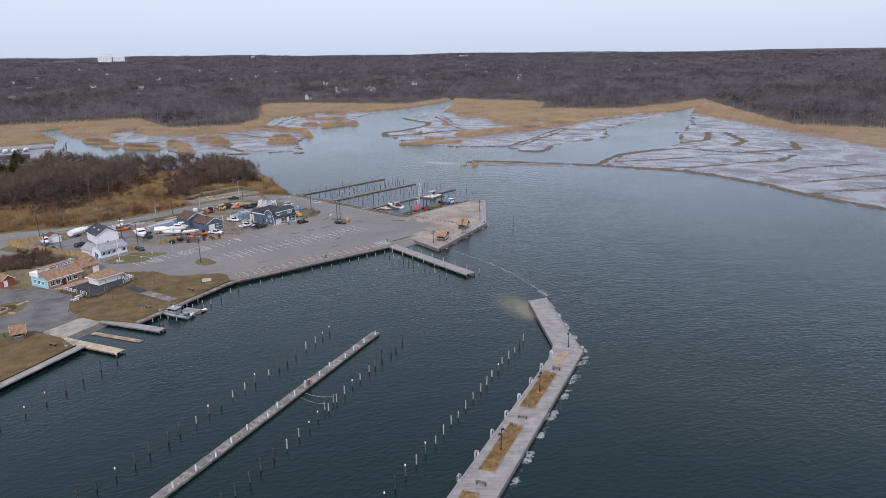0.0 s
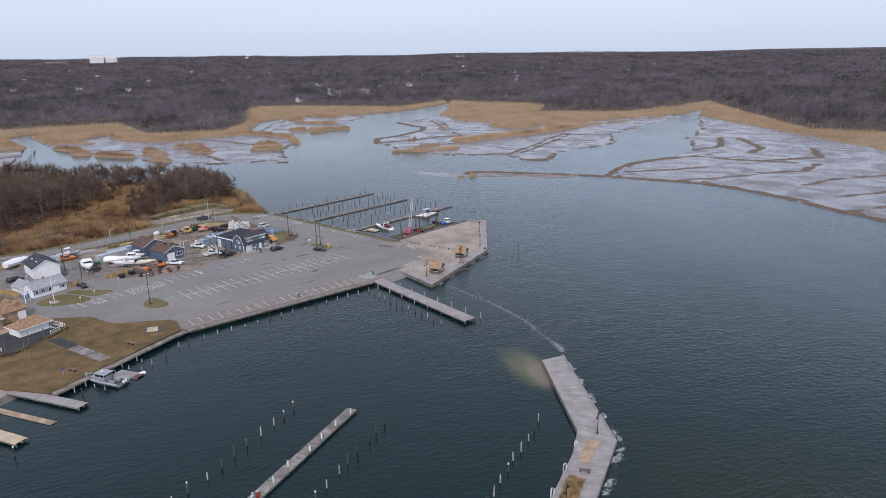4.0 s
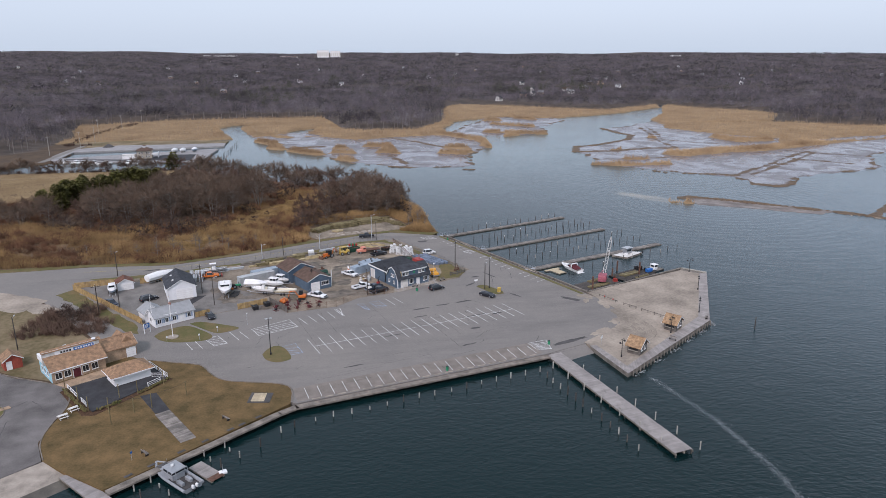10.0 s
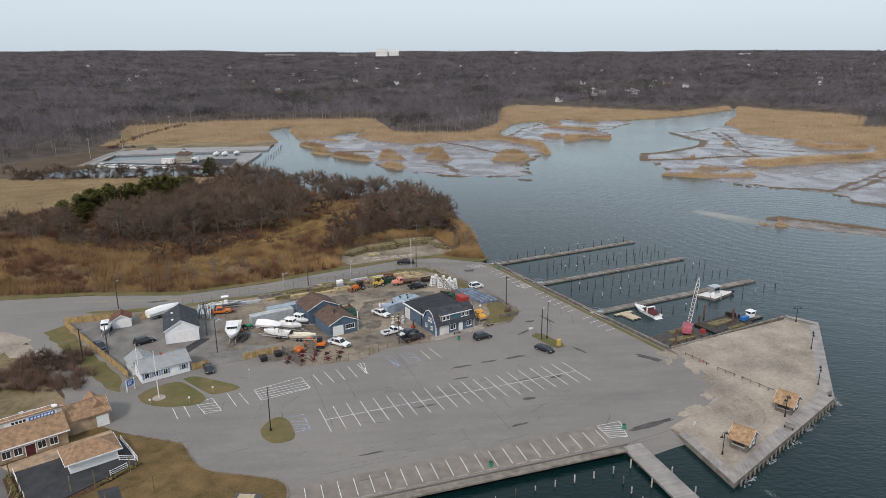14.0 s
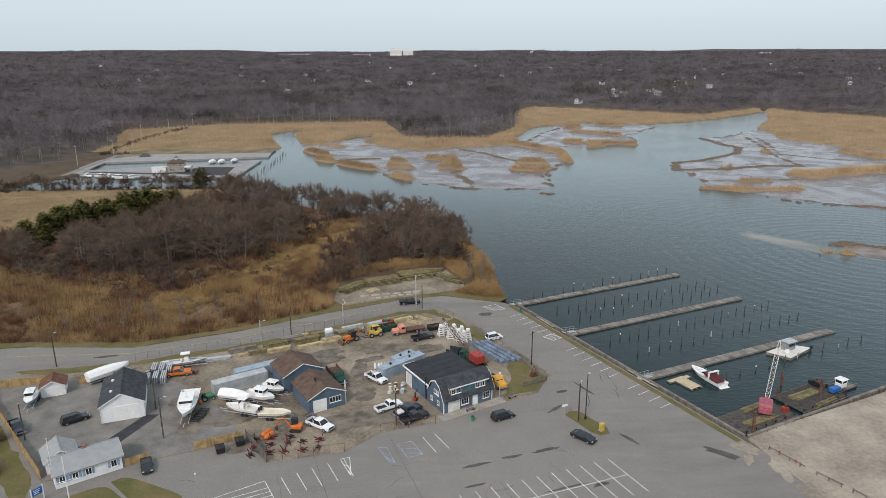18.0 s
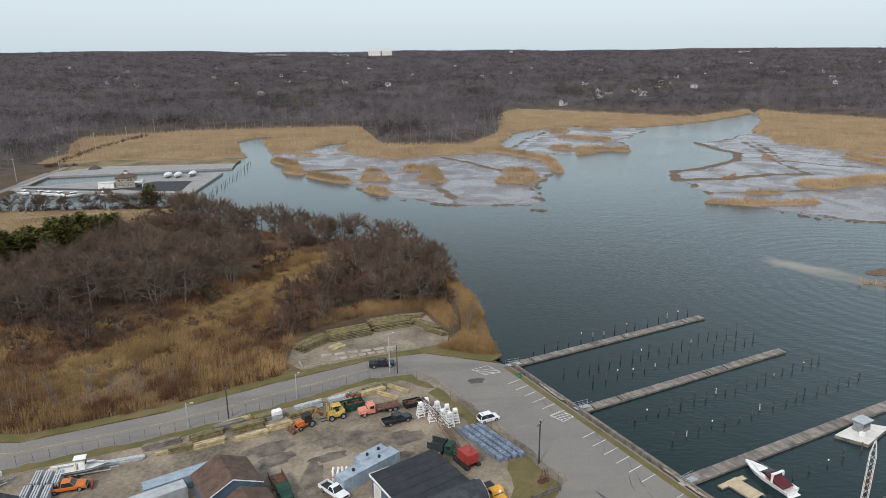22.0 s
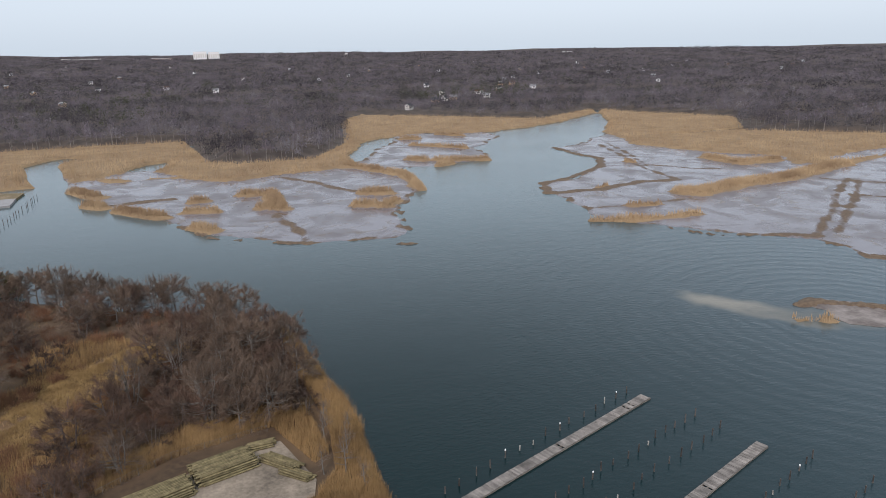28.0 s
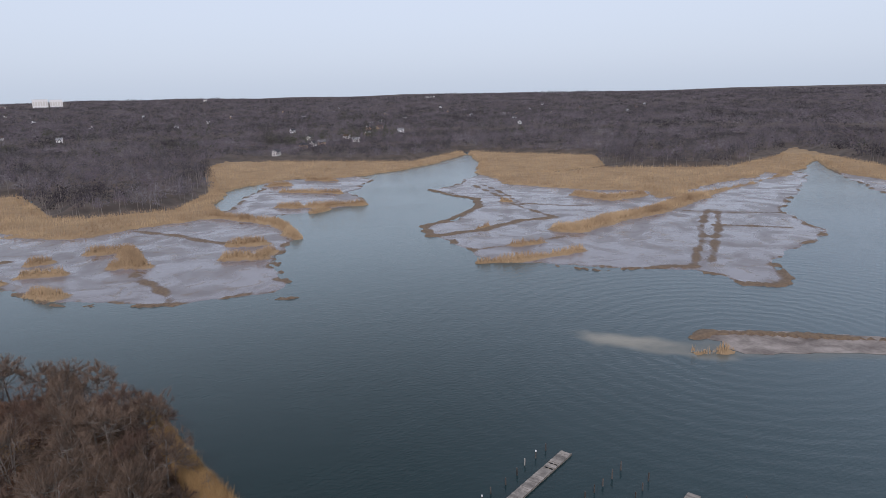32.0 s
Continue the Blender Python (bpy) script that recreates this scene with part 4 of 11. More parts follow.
# the breakwater boardwalk with planters
JET = [(0.5, -30), (6.6, -30.1), (-6.9, -64.6), (-53.1, -102.7), (-90, -133), (-97.5, -128.3), (-60.2, -99), (-16.7, -64.3), (-11.2, -58.5)]
jet = tagged(part("breakwater", MB().prism(JET, -1.8, 1.33), "timber"), "wide grey boardwalk on a timber breakwater", "breakwater", kind="structure")
def jet_planks(a0, a1, b0, b1, n):
    for i in range(n):
        t0, t1 = i / n, (i + 0.95) / n
        q = [lerp(a0, a1, t0), lerp(a0, a1, t1), lerp(b0, b1, t1), lerp(b0, b1, t0)]
        zt = 1.40 + rand(-0.012, 0.012)
        part("plank", MB().prism(q, 1.33, zt), "deck_grey", jet, fix=False)
for a0, a1, b0, b1, n in (((0.5, -30), (-11.2, -58.5), (6.6, -30.1), (-6.9, -64.6), 75), ((-11.2, -58.5), (-16.7, -64.3), (-6.9, -64.6), (-11.5, -68.4), 16),
                          ((-16.7, -64.3), (-60.2, -99), (-11.5, -68.4), (-53.1, -102.7), 120), ((-60.2, -99), (-97.5, -128.3), (-53.1, -102.7), (-90, -133), 85)):
    jet_planks(a0, a1, b0, b1, n)
def edge_rail(e, line, z, inset, w, h, material, name):
    for a, b in zip(line, line[1:]):
        L = dist(a, b)
        part(name, MB().put(MB().box(0, L, inset, inset + w, z, z + h), pose(*a, 0, 0, 0, heading(a, b))), material, e)
edge_rail(jet, [(6.6, -30.1), (-6.9, -64.6), (-53.1, -102.7), (-90, -133)], 1.4, -0.35, 0.3, 0.14, "deck_grey", "kerb_timber")
edge_rail(jet, [(0.5, -30), (-11.2, -58.5), (-16.7, -64.3), (-60.2, -99), (-97.5, -128.3)], 1.4, 0.05, 0.3, 0.12, "deck_grey", "kerb_timber")

# boardwalk round the sandy spit
spitwalk = tagged(part("spit_boardwalk", MB().prism([(-1.2, 46), (1.5, 30.3), (36.2, 55.8), (57.5, 93.7), (51.9, 99.5), (49.8, 97.2), (54.4, 93.0), (34.6, 58.8), (2.9, 33.9), (0.5, 45.8)], -1.5, 1.5), "timber"),
                  "grey boardwalk edging the sandy spit", "boardwalk", kind="structure")
for a0, a1, b0, b1, n in (((0.5, 45.8), (2.9, 33.9), (-1.2, 46), (1.5, 30.3), 30), ((2.9, 33.9), (34.6, 58.8), (1.5, 30.3), (36.2, 55.8), 95), ((34.6, 58.8), (54.4, 93.0), (36.2, 55.8), (57.5, 93.7), 95)):
    for i in range(n):
        t0, t1 = i / n, (i + 0.95) / n
        part("plank", MB().prism([lerp(a0, a1, t0), lerp(a0, a1, t1), lerp(b0, b1, t1), lerp(b0, b1, t0)], 1.5, 1.57 + rand(-0.01, 0.01)), "deck_grey", spitwalk, fix=False)
bp_me = shared("fender_pile", MB().lathe([(0.15, -1.8), (0.15, 1.75), (0.1, 1.85)], 7), "timber")
for i in range(26):
    x, y = lerp((2.2, 30.5), (36.4, 55.6), (i + 0.5) / 26)
    piece("pile", bp_me, spitwalk, pose(x + 0.14, y - 0.2, rand(-0.5, 0.15), 0, 0, i * 30))

# ---- mooring piles, one object each ----
def pile_things():
    kinds = []
    for k, (h, capd, mname) in enumerate(((3.2, False, "pile"), (3.0, True, "pile"), (2.7, False, "pile_pale"))):
        e = thing("mooring_pile", 0, 0, -200 - k, 0, ("dark wooden mooring pile standing in the water", "dark wooden mooring pile with a white cap", "pale weathered wooden mooring pile")[k], "mooring pile", "mooring piles")
        part("shaft", MB().lathe([(0.135, -2.5), (0.125, h * 0.5), (0.115, h)], 8), mname, e)
        part("cap", MB().lathe([(0.14, h - 0.25), (0.135, h - 0.02), (0.04, h + 0.1)], 8) if capd else MB().lathe([(0.115, h), (0.06, h + 0.05)], 8), "white_cap" if capd else mname, e)
        kinds.append(e)
    first = [True] * 3
    def put(x, y, k, dz=0.0):
        m = pose(x, y, dz, rand(-1.6, 1.6), rand(-1.6, 1.6), rand(0, 360))
        if first[k]:
            kinds[k].matrix_basis = m
            first[k] = False
        else:
            copy_thing(kinds[k], m)
    def row(a, b, n, mix=(0, 0, 1), jit=0.35, low=0.45):
        for i in range(n):
            x, y = lerp(a, b, i / max(1, n - 1))
            put(x + rand(-jit, jit), y + rand(-jit, jit), random.choice(mix), rand(-0.5, 0.3) - low)
    # both sides of the long dock, and the row before the breakwater
    row((-55.5, -23.5), (-121, -78.5), 24, (0, 2, 0, 2, 0, 1))
    row((-41.5, -37.5), (-103, -93.5), 24, (0, 2, 0, 2, 1, 0))
    row((-14.8, -51.2), (-80, -103.2), 24, (2, 2, 0, 2, 2, 1))
    # before the lot and the lawn
    row((-16.9, 36.5), (-66.5, 23.6), 15, (2, 0, 2), 0.25, 1.1)
    row((-16.1, 33.5), (-9.0, 3.0), 12, (2, 0, 0, 2), 0.25, 0.9)
    for x, y, k in ((-86.1, 14.8, 2), (-84.8, 13.0, 2), (-82.9, 17.0, 2), (-81.8, 15.7, 2), (-82.7, 10.7, 0), (-79.8, 13.3, 2), (-76.5, 16.2, 0), (-95.9, 6.2, 2), (-94.4, 4.3, 0), (-93.7, 8.3, 2), (-92.0, 6.5, 2), (-90.0, 4.1, 2), (-93.7, -0.6, 0), (-73.0, 20.5, 2), (-70.5, 22.0, 0)):
        put(x, y, k, rand(-0.4, 0.2) - 1.0)
    row((-105.5, -16), (-130, -42), 8, (0, 2, 1))
    # rows beside the finger docks
    for p, q, n in (((-11.0, 163.5), (36.5, 182.5), 15), ((-6.5, 150.5), (43.5, 169.5), 18), ((-1.5, 146.0), (45.5, 163.8), 15), ((2.0, 130.0), (54.0, 150.0), 19), ((6.0, 122.0), (57.0, 141.0), 17), ((21.0, 108.0), (64.5, 125.3), 11)):
        row(p, q, n, (0, 0, 0, 0, 2, 0, 0, 0, 1, 0), 0.4, 1.0)
    row((-128.6, 470), (-133.0, 366), 22, (0, 0), 0.8, 0.2)
    put(-68.6, -61.4, 2, -0.5)
    put(-66.2, -59.2, 2, -0.5)
    put(46, 50.7, 0, 0.6)
pile_things()

# ---- buildings ----
def win(e, face, u, z, w, h, W, D, mullions=1, frame_mat="white"):
    """A window on a face of a W x D building: f front, b back, l left, r right; u along the face, z its sill."""
    m = {"f": pose(u, 0, z), "b": pose(W - u, D, z, 0, 0, 180), "l": pose(0, D - u, z, 0, 0, -90), "r": pose(W, u, z, 0, 0, 90)}[face]
    fr = MB()
    t = 0.09
    for x0, x1, z0, z1 in ((-w / 2 - t, -w / 2, -t, h + t), (w / 2, w / 2 + t, -t, h + t), (-w / 2, w / 2, -t, 0), (-w / 2, w / 2, h, h + t)):
        fr.box(x0, x1, -0.07, 0.02, z0, z1)
    for i in range(mullions):
        c = -w / 2 + w * (i + 1) / (mullions + 1)
        fr.box(c - 0.03, c + 0.03, -0.06, 0.02, 0, h)
    o = part("window", MB().put(fr, m), frame_mat, e, "white-framed window")
    part("pane", MB().put(MB().box(-w / 2, w / 2, -0.025, 0.01, 0, h), m), "glass_dark", o, "dark glass pane")
    part("sill", MB().put(MB().box(-w / 2 - 0.14, w / 2 + 0.14, -0.14, 0, -0.15, -0.09), m), frame_mat, o)
    return o


def door(e, face, u, w, h, W, D, material="white", ribs=0, name="door"):
    m = {"f": pose(u, 0, 0), "b": pose(W - u, D, 0, 0, 0, 180), "l": pose(0, D - u, 0, 0, 0, -90), "r": pose(W, u, 0, 0, 0, 90)}[face]
    o = part(name, MB().put(MB().box(-w / 2, w / 2, -0.05, 0.02, 0.02, h), m), material, e)
    fr = MB().box(-w / 2 - 0.12, -w / 2, -0.08, 0.02, 0, h + 0.12).box(w / 2, w / 2 + 0.12, -0.08, 0.02, 0, h + 0.12).box(-w / 2, w / 2, -0.08, 0.02, h, h + 0.12)
    part("door_frame", MB().put(fr, m), "white", o)
    for i in range(ribs):
        z = h * (i + 1) / (ribs + 1)
        part("door_rib", MB().put(MB().box(-w / 2, w / 2, -0.065, -0.05, z - 0.02, z + 0.02), m), "offwhite", o)
    return o


def gable_house(name, x, y, rot, W, D, eave, ridge, wall, roof, label, axis="y", over=0.35, z0=1.5, cat="building"):
    """Walls and a gabled roof; axis is the way the ridge runs. Returns the thing."""
    e = thing(name, x, y, z0, rot, label, cat)
    b = MB()
    if axis == "y":
        b.side([(0, -0.3), (W, -0.3), (W, eave), (W / 2, ridge), (0, eave)], 0, D)
    else:
        tmp = MB().side([(0, -0.3), (D, -0.3), (D, eave), (D / 2, ridge), (0, eave)], 0, W)
        b.put(tmp, pose(W, 0, 0, 0, 0, 90))
    part("wall", b, wall, e)
    span, run = (W, D) if axis == "y" else (D, W)
    sl = (ridge - eave) / (span / 2)
    lo = eave - sl * over
    for s in (0, 1):
        prof = [(-over, lo + 0.03), (span / 2, ridge + 0.03), (span / 2, ridge + 0.2), (-over, lo + 0.2)]
        if s:
            prof = [(span - u, v) for u, v in prof]
        r = MB().side(prof, -over, run + over)
        part("roof", r if axis == "y" else MB().put(r, pose(W, 0, 0, 0, 0, 90)), roof, e)
    for yy in (-over - 0.03, run + over - 0.05):
        trim = MB()
        for s in (0, 1):
            prof = [(-over, lo - 0.02), (span / 2, ridge - 0.02), (span / 2, ridge + 0.18), (-over, lo + 0.18)]
            if s:
                prof = [(span - u, v) for u, v in prof]
            trim.side(prof, yy, yy + 0.08)
        part("fascia", trim if axis == "y" else MB().put(trim, pose(W, 0, 0, 0, 0, 90)), "white", e)
    part("ridge_cap", (lambda r: r if axis == "y" else MB().put(r, pose(W, 0, 0, 0, 0, 90)))(MB().box(span / 2 - 0.12, span / 2 + 0.12, -over, run + over, ridge + 0.17, ridge + 0.24)), roof, e)
    return e


def siding(e, W, D, eave, material, step=0.32, faces="flr"):
    """Clapboard courses that stand a little proud."""
    b = MB()
    n = int(eave / step)
    for i in range(n):
        z = i * step
        if "f" in faces:
            b.box(0, W, -0.02, 0, z, z + 0.05)
        if "l" in faces:
            b.box(-0.02, 0, 0, D, z, z + 0.05)
        if "r" in faces:
            b.box(W, W + 0.02, 0, D, z, z + 0.05)
    part("clapboard", b, material, e, fix=False)

# white garage
g = gable_house("white_garage", -108.4, 97.2, 17, 7.8, 11.8, 3.5, 5.7, "siding_white", "shingle_grey", "white clapboard garage with dark grey shingle roof")
siding(g, 7.8, 11.8, 3.5, "siding_white")
door(g, "f", 4.6, 4.3, 3.0, 7.8, 11.8, "white", 4, "garage_door")
for yy in (3.2, 8.2):
    part("roof_vent", MB().lathe([(0.3, 0), (0.3, 0.25), (0.05, 0.35)], 10, (2.0, yy, 4.85)), "white", g)
part("downpipe", MB().tube((0.05, -0.08, 0), (0.05, -0.08, 3.4), 0.06), "white", g)
# white little shed
s = gable_house("small_shed", -125.0, 108.6, 20, 4.5, 4.2, 2.2, 3.4, "siding_white", "shingle_red", "small white shed with red-brown shingle roof", cat="shed")
door(s, "f", 2.5, 2.8, 2.0, 4.5, 4.2, "white", 3, "garage_door")
# red shed
s = gable_house("red_shed", -135.0, 56.0, 33, 3.6, 3.6, 2.3, 3.5, "red_shed", "shingle_tan", "small red wooden shed with tan roof", cat="shed")
door(s, "f", 1.0, 0.9, 1.9, 3.6, 3.6, "white")
# harbour office
g = gable_house("harbor_office", -107.4, 76.5, 32, 10.2, 6.0, 2.5, 4.2, "siding_white", "shingle_pale", "low white clapboard office with pale grey roof and blue shutters", axis="x")
siding(g, 10.2, 6.0, 2.5, "siding_white")
for u in (1.1, 3.0, 5.0, 8.9):
    w_ = win(g, "f", u, 0.9, 0.8, 1.1, 10.2, 6.0)
    for s_ in (-1, 1):
        part("shutter", MB().box(u + s_ * 0.72 - 0.2, u + s_ * 0.72 + 0.2, -0.06, 0, 0.85, 2.05), "paint_blue", g, "blue shutter")
door(g, "f", 7.0, 0.95, 2.0, 10.2, 6.0)
win(g, "l", 3.0, 1.0, 0.9, 1.0, 10.2, 6.0)
wing = gable_house("office_wing", -110.8, 80.6, 32, 5.0, 5.0, 2.4, 3.9, "siding_white", "shingle_pale", "white clapboard office wing with pale roof", axis="y")
part("chimney", MB().box(4.9, 5.4, 2.8, 3.3, 3.6, 4.9), "brick_red", g)

# brown-roofed workshop, two gables
a = gable_house("gabled_workshop", -68.8, 97.6, 28, 7.6, 9.0, 3.2, 4.9, "siding_blue", "shingle_brown", "blue clapboard workshop with brown roof and white trim")
siding(a, 7.6, 9.0, 3.2, "siding_blue")
door(a, "f", 2.3, 2.6, 2.5, 7.6, 9.0, "white", 4, "garage_door")
win(a, "f", 5.6, 1.3, 2.3, 1.1, 7.6, 9.0, 3)
part("flue", MB().tube((3.0, 3.4, 4.3), (3.0, 3.4, 5.6), 0.09).lathe([(0.16, 0), (0.16, 0.2)], 8, (3.0, 3.4, 5.6)), "black", a)
part("flue", MB().tube((3.0, 4.3, 4.3), (3.0, 4.3, 5.5), 0.09), "black", a)
part("vent_pipe", MB().tube((7.95, 0.3, 0), (7.95, 0.3, 5.2), 0.12), "white", a)
b = gable_house("tall_workshop", -74.9, 106.4, 28, 8.6, 7.6, 3.9, 5.9, "siding_blue", "shingle_brown", "taller blue clapboard workshop with brown roof and white trim")
siding(b, 8.6, 7.6, 3.9, "siding_blue")

# blue dock building: flat-roofed shed and gambrel front
h = thing("dock_building", -42.4, 95.6, 1.5, 27, "blue clapboard dock building with black roof, dormer and white trim", "building")
W, D = 11.6, 16.2
part("wall", MB().box(0, W, 5.4, D, -0.3, 3.7), "siding_blue", h)
part("flat_roof", MB().add([(-0.25, 5.3, 3.75), (W + 0.25, 5.3, 4.3), (W + 0.25, D + 0.25, 4.3), (-0.25, D + 0.25, 3.75), (-0.25, 5.3, 4.0), (W + 0.25, 5.3, 4.5), (W + 0.25, D + 0.25, 4.5), (-0.25, D + 0.25, 4.0)],
     [(3, 2, 1, 0), (4, 5, 6, 7), (0, 1, 5, 4), (1, 2, 6, 5), (2, 3, 7, 6), (3, 0, 4, 7)]), "roof_black", h)
part("upper_wall", MB().add([(0.1, 5.4, 3.6), (W - 0.05, 5.4, 3.6), (W - 0.05, D, 3.6), (0.1, D, 3.6), (0.1, 5.4, 3.8), (W - 0.05, 5.4, 4.3), (W - 0.05, D, 4.3), (0.1, D, 3.8)],
     [(3, 2, 1, 0), (4, 5, 6, 7), (0, 1, 5, 4), (1, 2, 6, 5), (2, 3, 7, 6), (3, 0, 4, 7)]), "siding_blue", h)
for k in range(1, 5):
    yy = 5.3 + k * 2.15
    part("roof_seam", MB().add([(-0.25, yy, 4.0), (W + 0.25, yy, 4.5), (W + 0.25, yy + 0.08, 4.5), (-0.25, yy + 0.08, 4.0), (-0.25, yy, 4.03), (W + 0.25, yy, 4.53), (W + 0.25, yy + 0.08, 4.53), (-0.25, yy + 0.08, 4.03)],
         [(3, 2, 1, 0), (4, 5, 6, 7), (0, 1, 5, 4), (1, 2, 6, 5), (2, 3, 7, 6), (3, 0, 4, 7)]), "black", h)
part("roof_edge", MB().box(-0.34, -0.26, 5.3, D + 0.3, 3.65, 4.04), "white", h)
part("roof_edge", MB().box(-0.3, W + 0.3, D + 0.26, D + 0.34, 3.7, 4.1), "white", h)
gam = [(0, -0.3), (5.6, -0.3), (5.6, 2.9), (4.4, 5.3), (2.8, 6.1), (1.2, 5.3), (0, 2.9)]
part("gambrel_wall", MB().put(MB().side(gam, 0, W), pose(W, 0, 0, 0, 0, 90)), "siding_blue", h)
for q in ([(-0.5, 2.55), (1.15, 5.35), (1.15, 5.52), (-0.5, 2.75)], [(1.1, 5.3), (2.8, 6.15), (2.8, 6.33), (1.1, 5.48)], [(4.5, 5.3), (2.8, 6.15), (2.8, 6.33), (4.5, 5.48)], [(6.0, 3.0), (4.45, 5.35), (4.45, 5.52), (6.0, 3.2)]):
    for y0, y1, qq in (((-0.3, W + 0.3, q),) if q[0][0] > 0 else ((W - 1.5, W + 0.3, q), (-0.3, W - 10.4, q), (W - 10.4, W - 1.5, [(-0.5, 2.55), (-0.05, 3.31), (-0.05, 3.48), (-0.5, 2.75)]))):
        part("roof", MB().put(MB().side(qq, y0, y1), pose(W, 0, 0, 0, 0, 90)), "shingle_grey", h)
for xx in (-0.36, W + 0.29):
    tr = MB()
    for q in ([(-0.5, 2.45), (1.15, 5.25), (1.15, 5.5), (-0.5, 2.72)], [(1.1, 5.22), (2.8, 6.07), (2.8, 6.32), (1.1, 5.47)], [(4.5, 5.22), (2.8, 6.07), (2.8, 6.32), (4.5, 5.47)], [(6.0, 2.9), (4.45, 5.25), (4.45, 5.5), (6.0, 3.18)]):
        tr.side(q, W - xx - 0.07, W - xx)
    part("fascia", MB().put(tr, pose(W, 0, 0, 0, 0, 90)), "white", h)
part("dormer_wall", MB().box(1.6, 10.3, 0.1, 3.0, 2.9, 5.05), "siding_blue", h)
chk = part("dormer_cheek", MB().side([(0.1, 3.0), (0.1, 5.0), (1.3, 5.45)], 0, 0.05), "lumber_tan", h, "bare plywood cheek of the dormer")
chk.matrix_basis = pose(1.56, 0, 0, 0, 0, 90)
part("dormer_roof", MB().add([(1.3, -0.2, 5.0), (10.6, -0.2, 5.0), (10.6, 2.8, 6.15), (1.3, 2.8, 6.15), (1.3, -0.2, 5.17), (10.6, -0.2, 5.17), (10.6, 2.8, 6.36), (1.3, 2.8, 6.36)],
     [(3, 2, 1, 0), (4, 5, 6, 7), (0, 1, 5, 4), (1, 2, 6, 5), (2, 3, 7, 6), (3, 0, 4, 7)]), "shingle_grey", h)
part("dormer_trim", MB().box(1.3, 10.6, -0.26, -0.205, 4.95, 5.19), "white", h)
siding(h, W, 5.4, 2.7, "siding_blue")
for u in (2.4, 3.6, 8.1, 9.3):
    o = win(h, "f", u, 3.75, 0.85, 0.95, W, D)
    o.matrix_basis = pose(0, 0.1, 0)
for u, w_ in ((5.0, 1.5), (10.1, 1.4)):
    win(h, "f", u, 0.9, w_, 1.3, W, D, 2)
door(h, "f", 2.4, 2.4, 2.3, W, D, "offwhite", 4, "garage_door")
door(h, "f", 7.4, 0.95, 2.1, W, D)
for u, z in ((14.0, 3.2), (13.0, 3.2), (14.2, 1.2), (11.6, 1.2)):
    win(h, "l", u, z, 0.65, 0.8, W, D)
door(h, "l", 1.9, 2.2, 2.8, W, D, "offwhite", 0, "side_door")
sig = part("shamrock_sign", MB().lathe([(0.36, 0), (0.36, 0.06)], 9, (0, 0, 0)), "green", h, "green clover-shaped sign")
sig.matrix_basis = pose(6.0, 0.08, 4.2, 90)
part("stove_pipe", MB().tube((-0.25, 6.6, 0.6), (-0.25, 6.6, 5.2), 0.13).lathe([(0.2, 0), (0.2, 0.25)], 8, (-0.25, 6.6, 5.2)), "black", h)
part("corner_board", MB().box(-0.04, 0.14, -0.05, 0.12, -0.3, 2.9).box(W - 0.14, W + 0.04, -0.05, 0.12, -0.3, 2.9), "white", h)
struct("front_walk", MB().put(MB().box(-1.5, 13.5, -2.4, 0, 0, 0.06), pose(-42.4, 95.6, 1.5, 0, 0, 27)), "concrete", "tan concrete walk before the dock building")

# restaurant with its sign wall, wing and pavilion
r = thing("restaurant", -122.2, 47.6, 1.5, 35, "restaurant with tan shingle roof, brick front and teal sides", "building")
RW, RD = 11.0, 8.5
part("wall", MB().box(0, RW, 0, RD, -0.3, 3.1), "siding_teal", r)
part("front_wall", MB().box(0.0, RW, -0.12, 0, -0.3, 2.9), "siding_tan", r, "tan brick front wall")
part("roof", MB().put(MB().side([(-0.6, 2.65), (3.6, 4.75), (3.6, 4.95), (-0.6, 2.85)], -0.4, RW + 0.4), pose(RW, 0, 0, 0, 0, 90)), "shingle_tan", r)
part("gutter", MB().box(-0.4, RW + 0.4, -0.72, -0.6, 2.62, 2.82), "white", r)
part("sign_wall", MB().box(-0.5, RW + 0.3, 3.5, 3.75, 3.0, 6.0), "offwhite", r)
part("flat_roof", MB().box(-0.2, RW + 0.1, 3.75, RD + 0.2, 3.1, 4.3), "white", r)
part("sign_cap", MB().put(MB().side([(3.3, 5.75), (4.3, 6.1), (4.3, 6.25), (3.3, 5.9)], -0.7, RW + 0.6), pose(RW, 0, 0, 0, 0, 90)), "shingle_tan", r)
sg = part("sign_board", MB().box(2.1, 10.4, 3.42, 3.5, 4.75, 5.6), "white", r, "long white sign board")
part("sign_panel", MB().box(5.9, 10.1, 3.38, 3.42, 4.85, 5.5), "sign_blue", sg, "blue panel with white bars")
for i in range(7):
    part("lettering", MB().box(6.2 + i * 0.55, 6.55 + i * 0.55, 3.36, 3.38, 5.0, 5.35), "white", sg)
for i in range(4):
    part("lettering", MB().box(3.2 + i * 0.6, 3.62 + i * 0.6, 3.40, 3.42, 4.95, 5.4), "black", sg)
for u in (1.3, 3.1, 6.8, 8.7):
    win(r, "f", u, 0.8, 1.2, 1.3, RW, RD).matrix_basis = pose(0, -0.12, 0)
door(r, "f", 5.0, 1.5, 2.1, RW, RD, "maroon").matrix_basis = pose(0, -0.12, 0)
for u in (2.0, 4.0, 6.0):
    win(r, "l", u, 1.0, 0.9, 1.1, RW, RD)
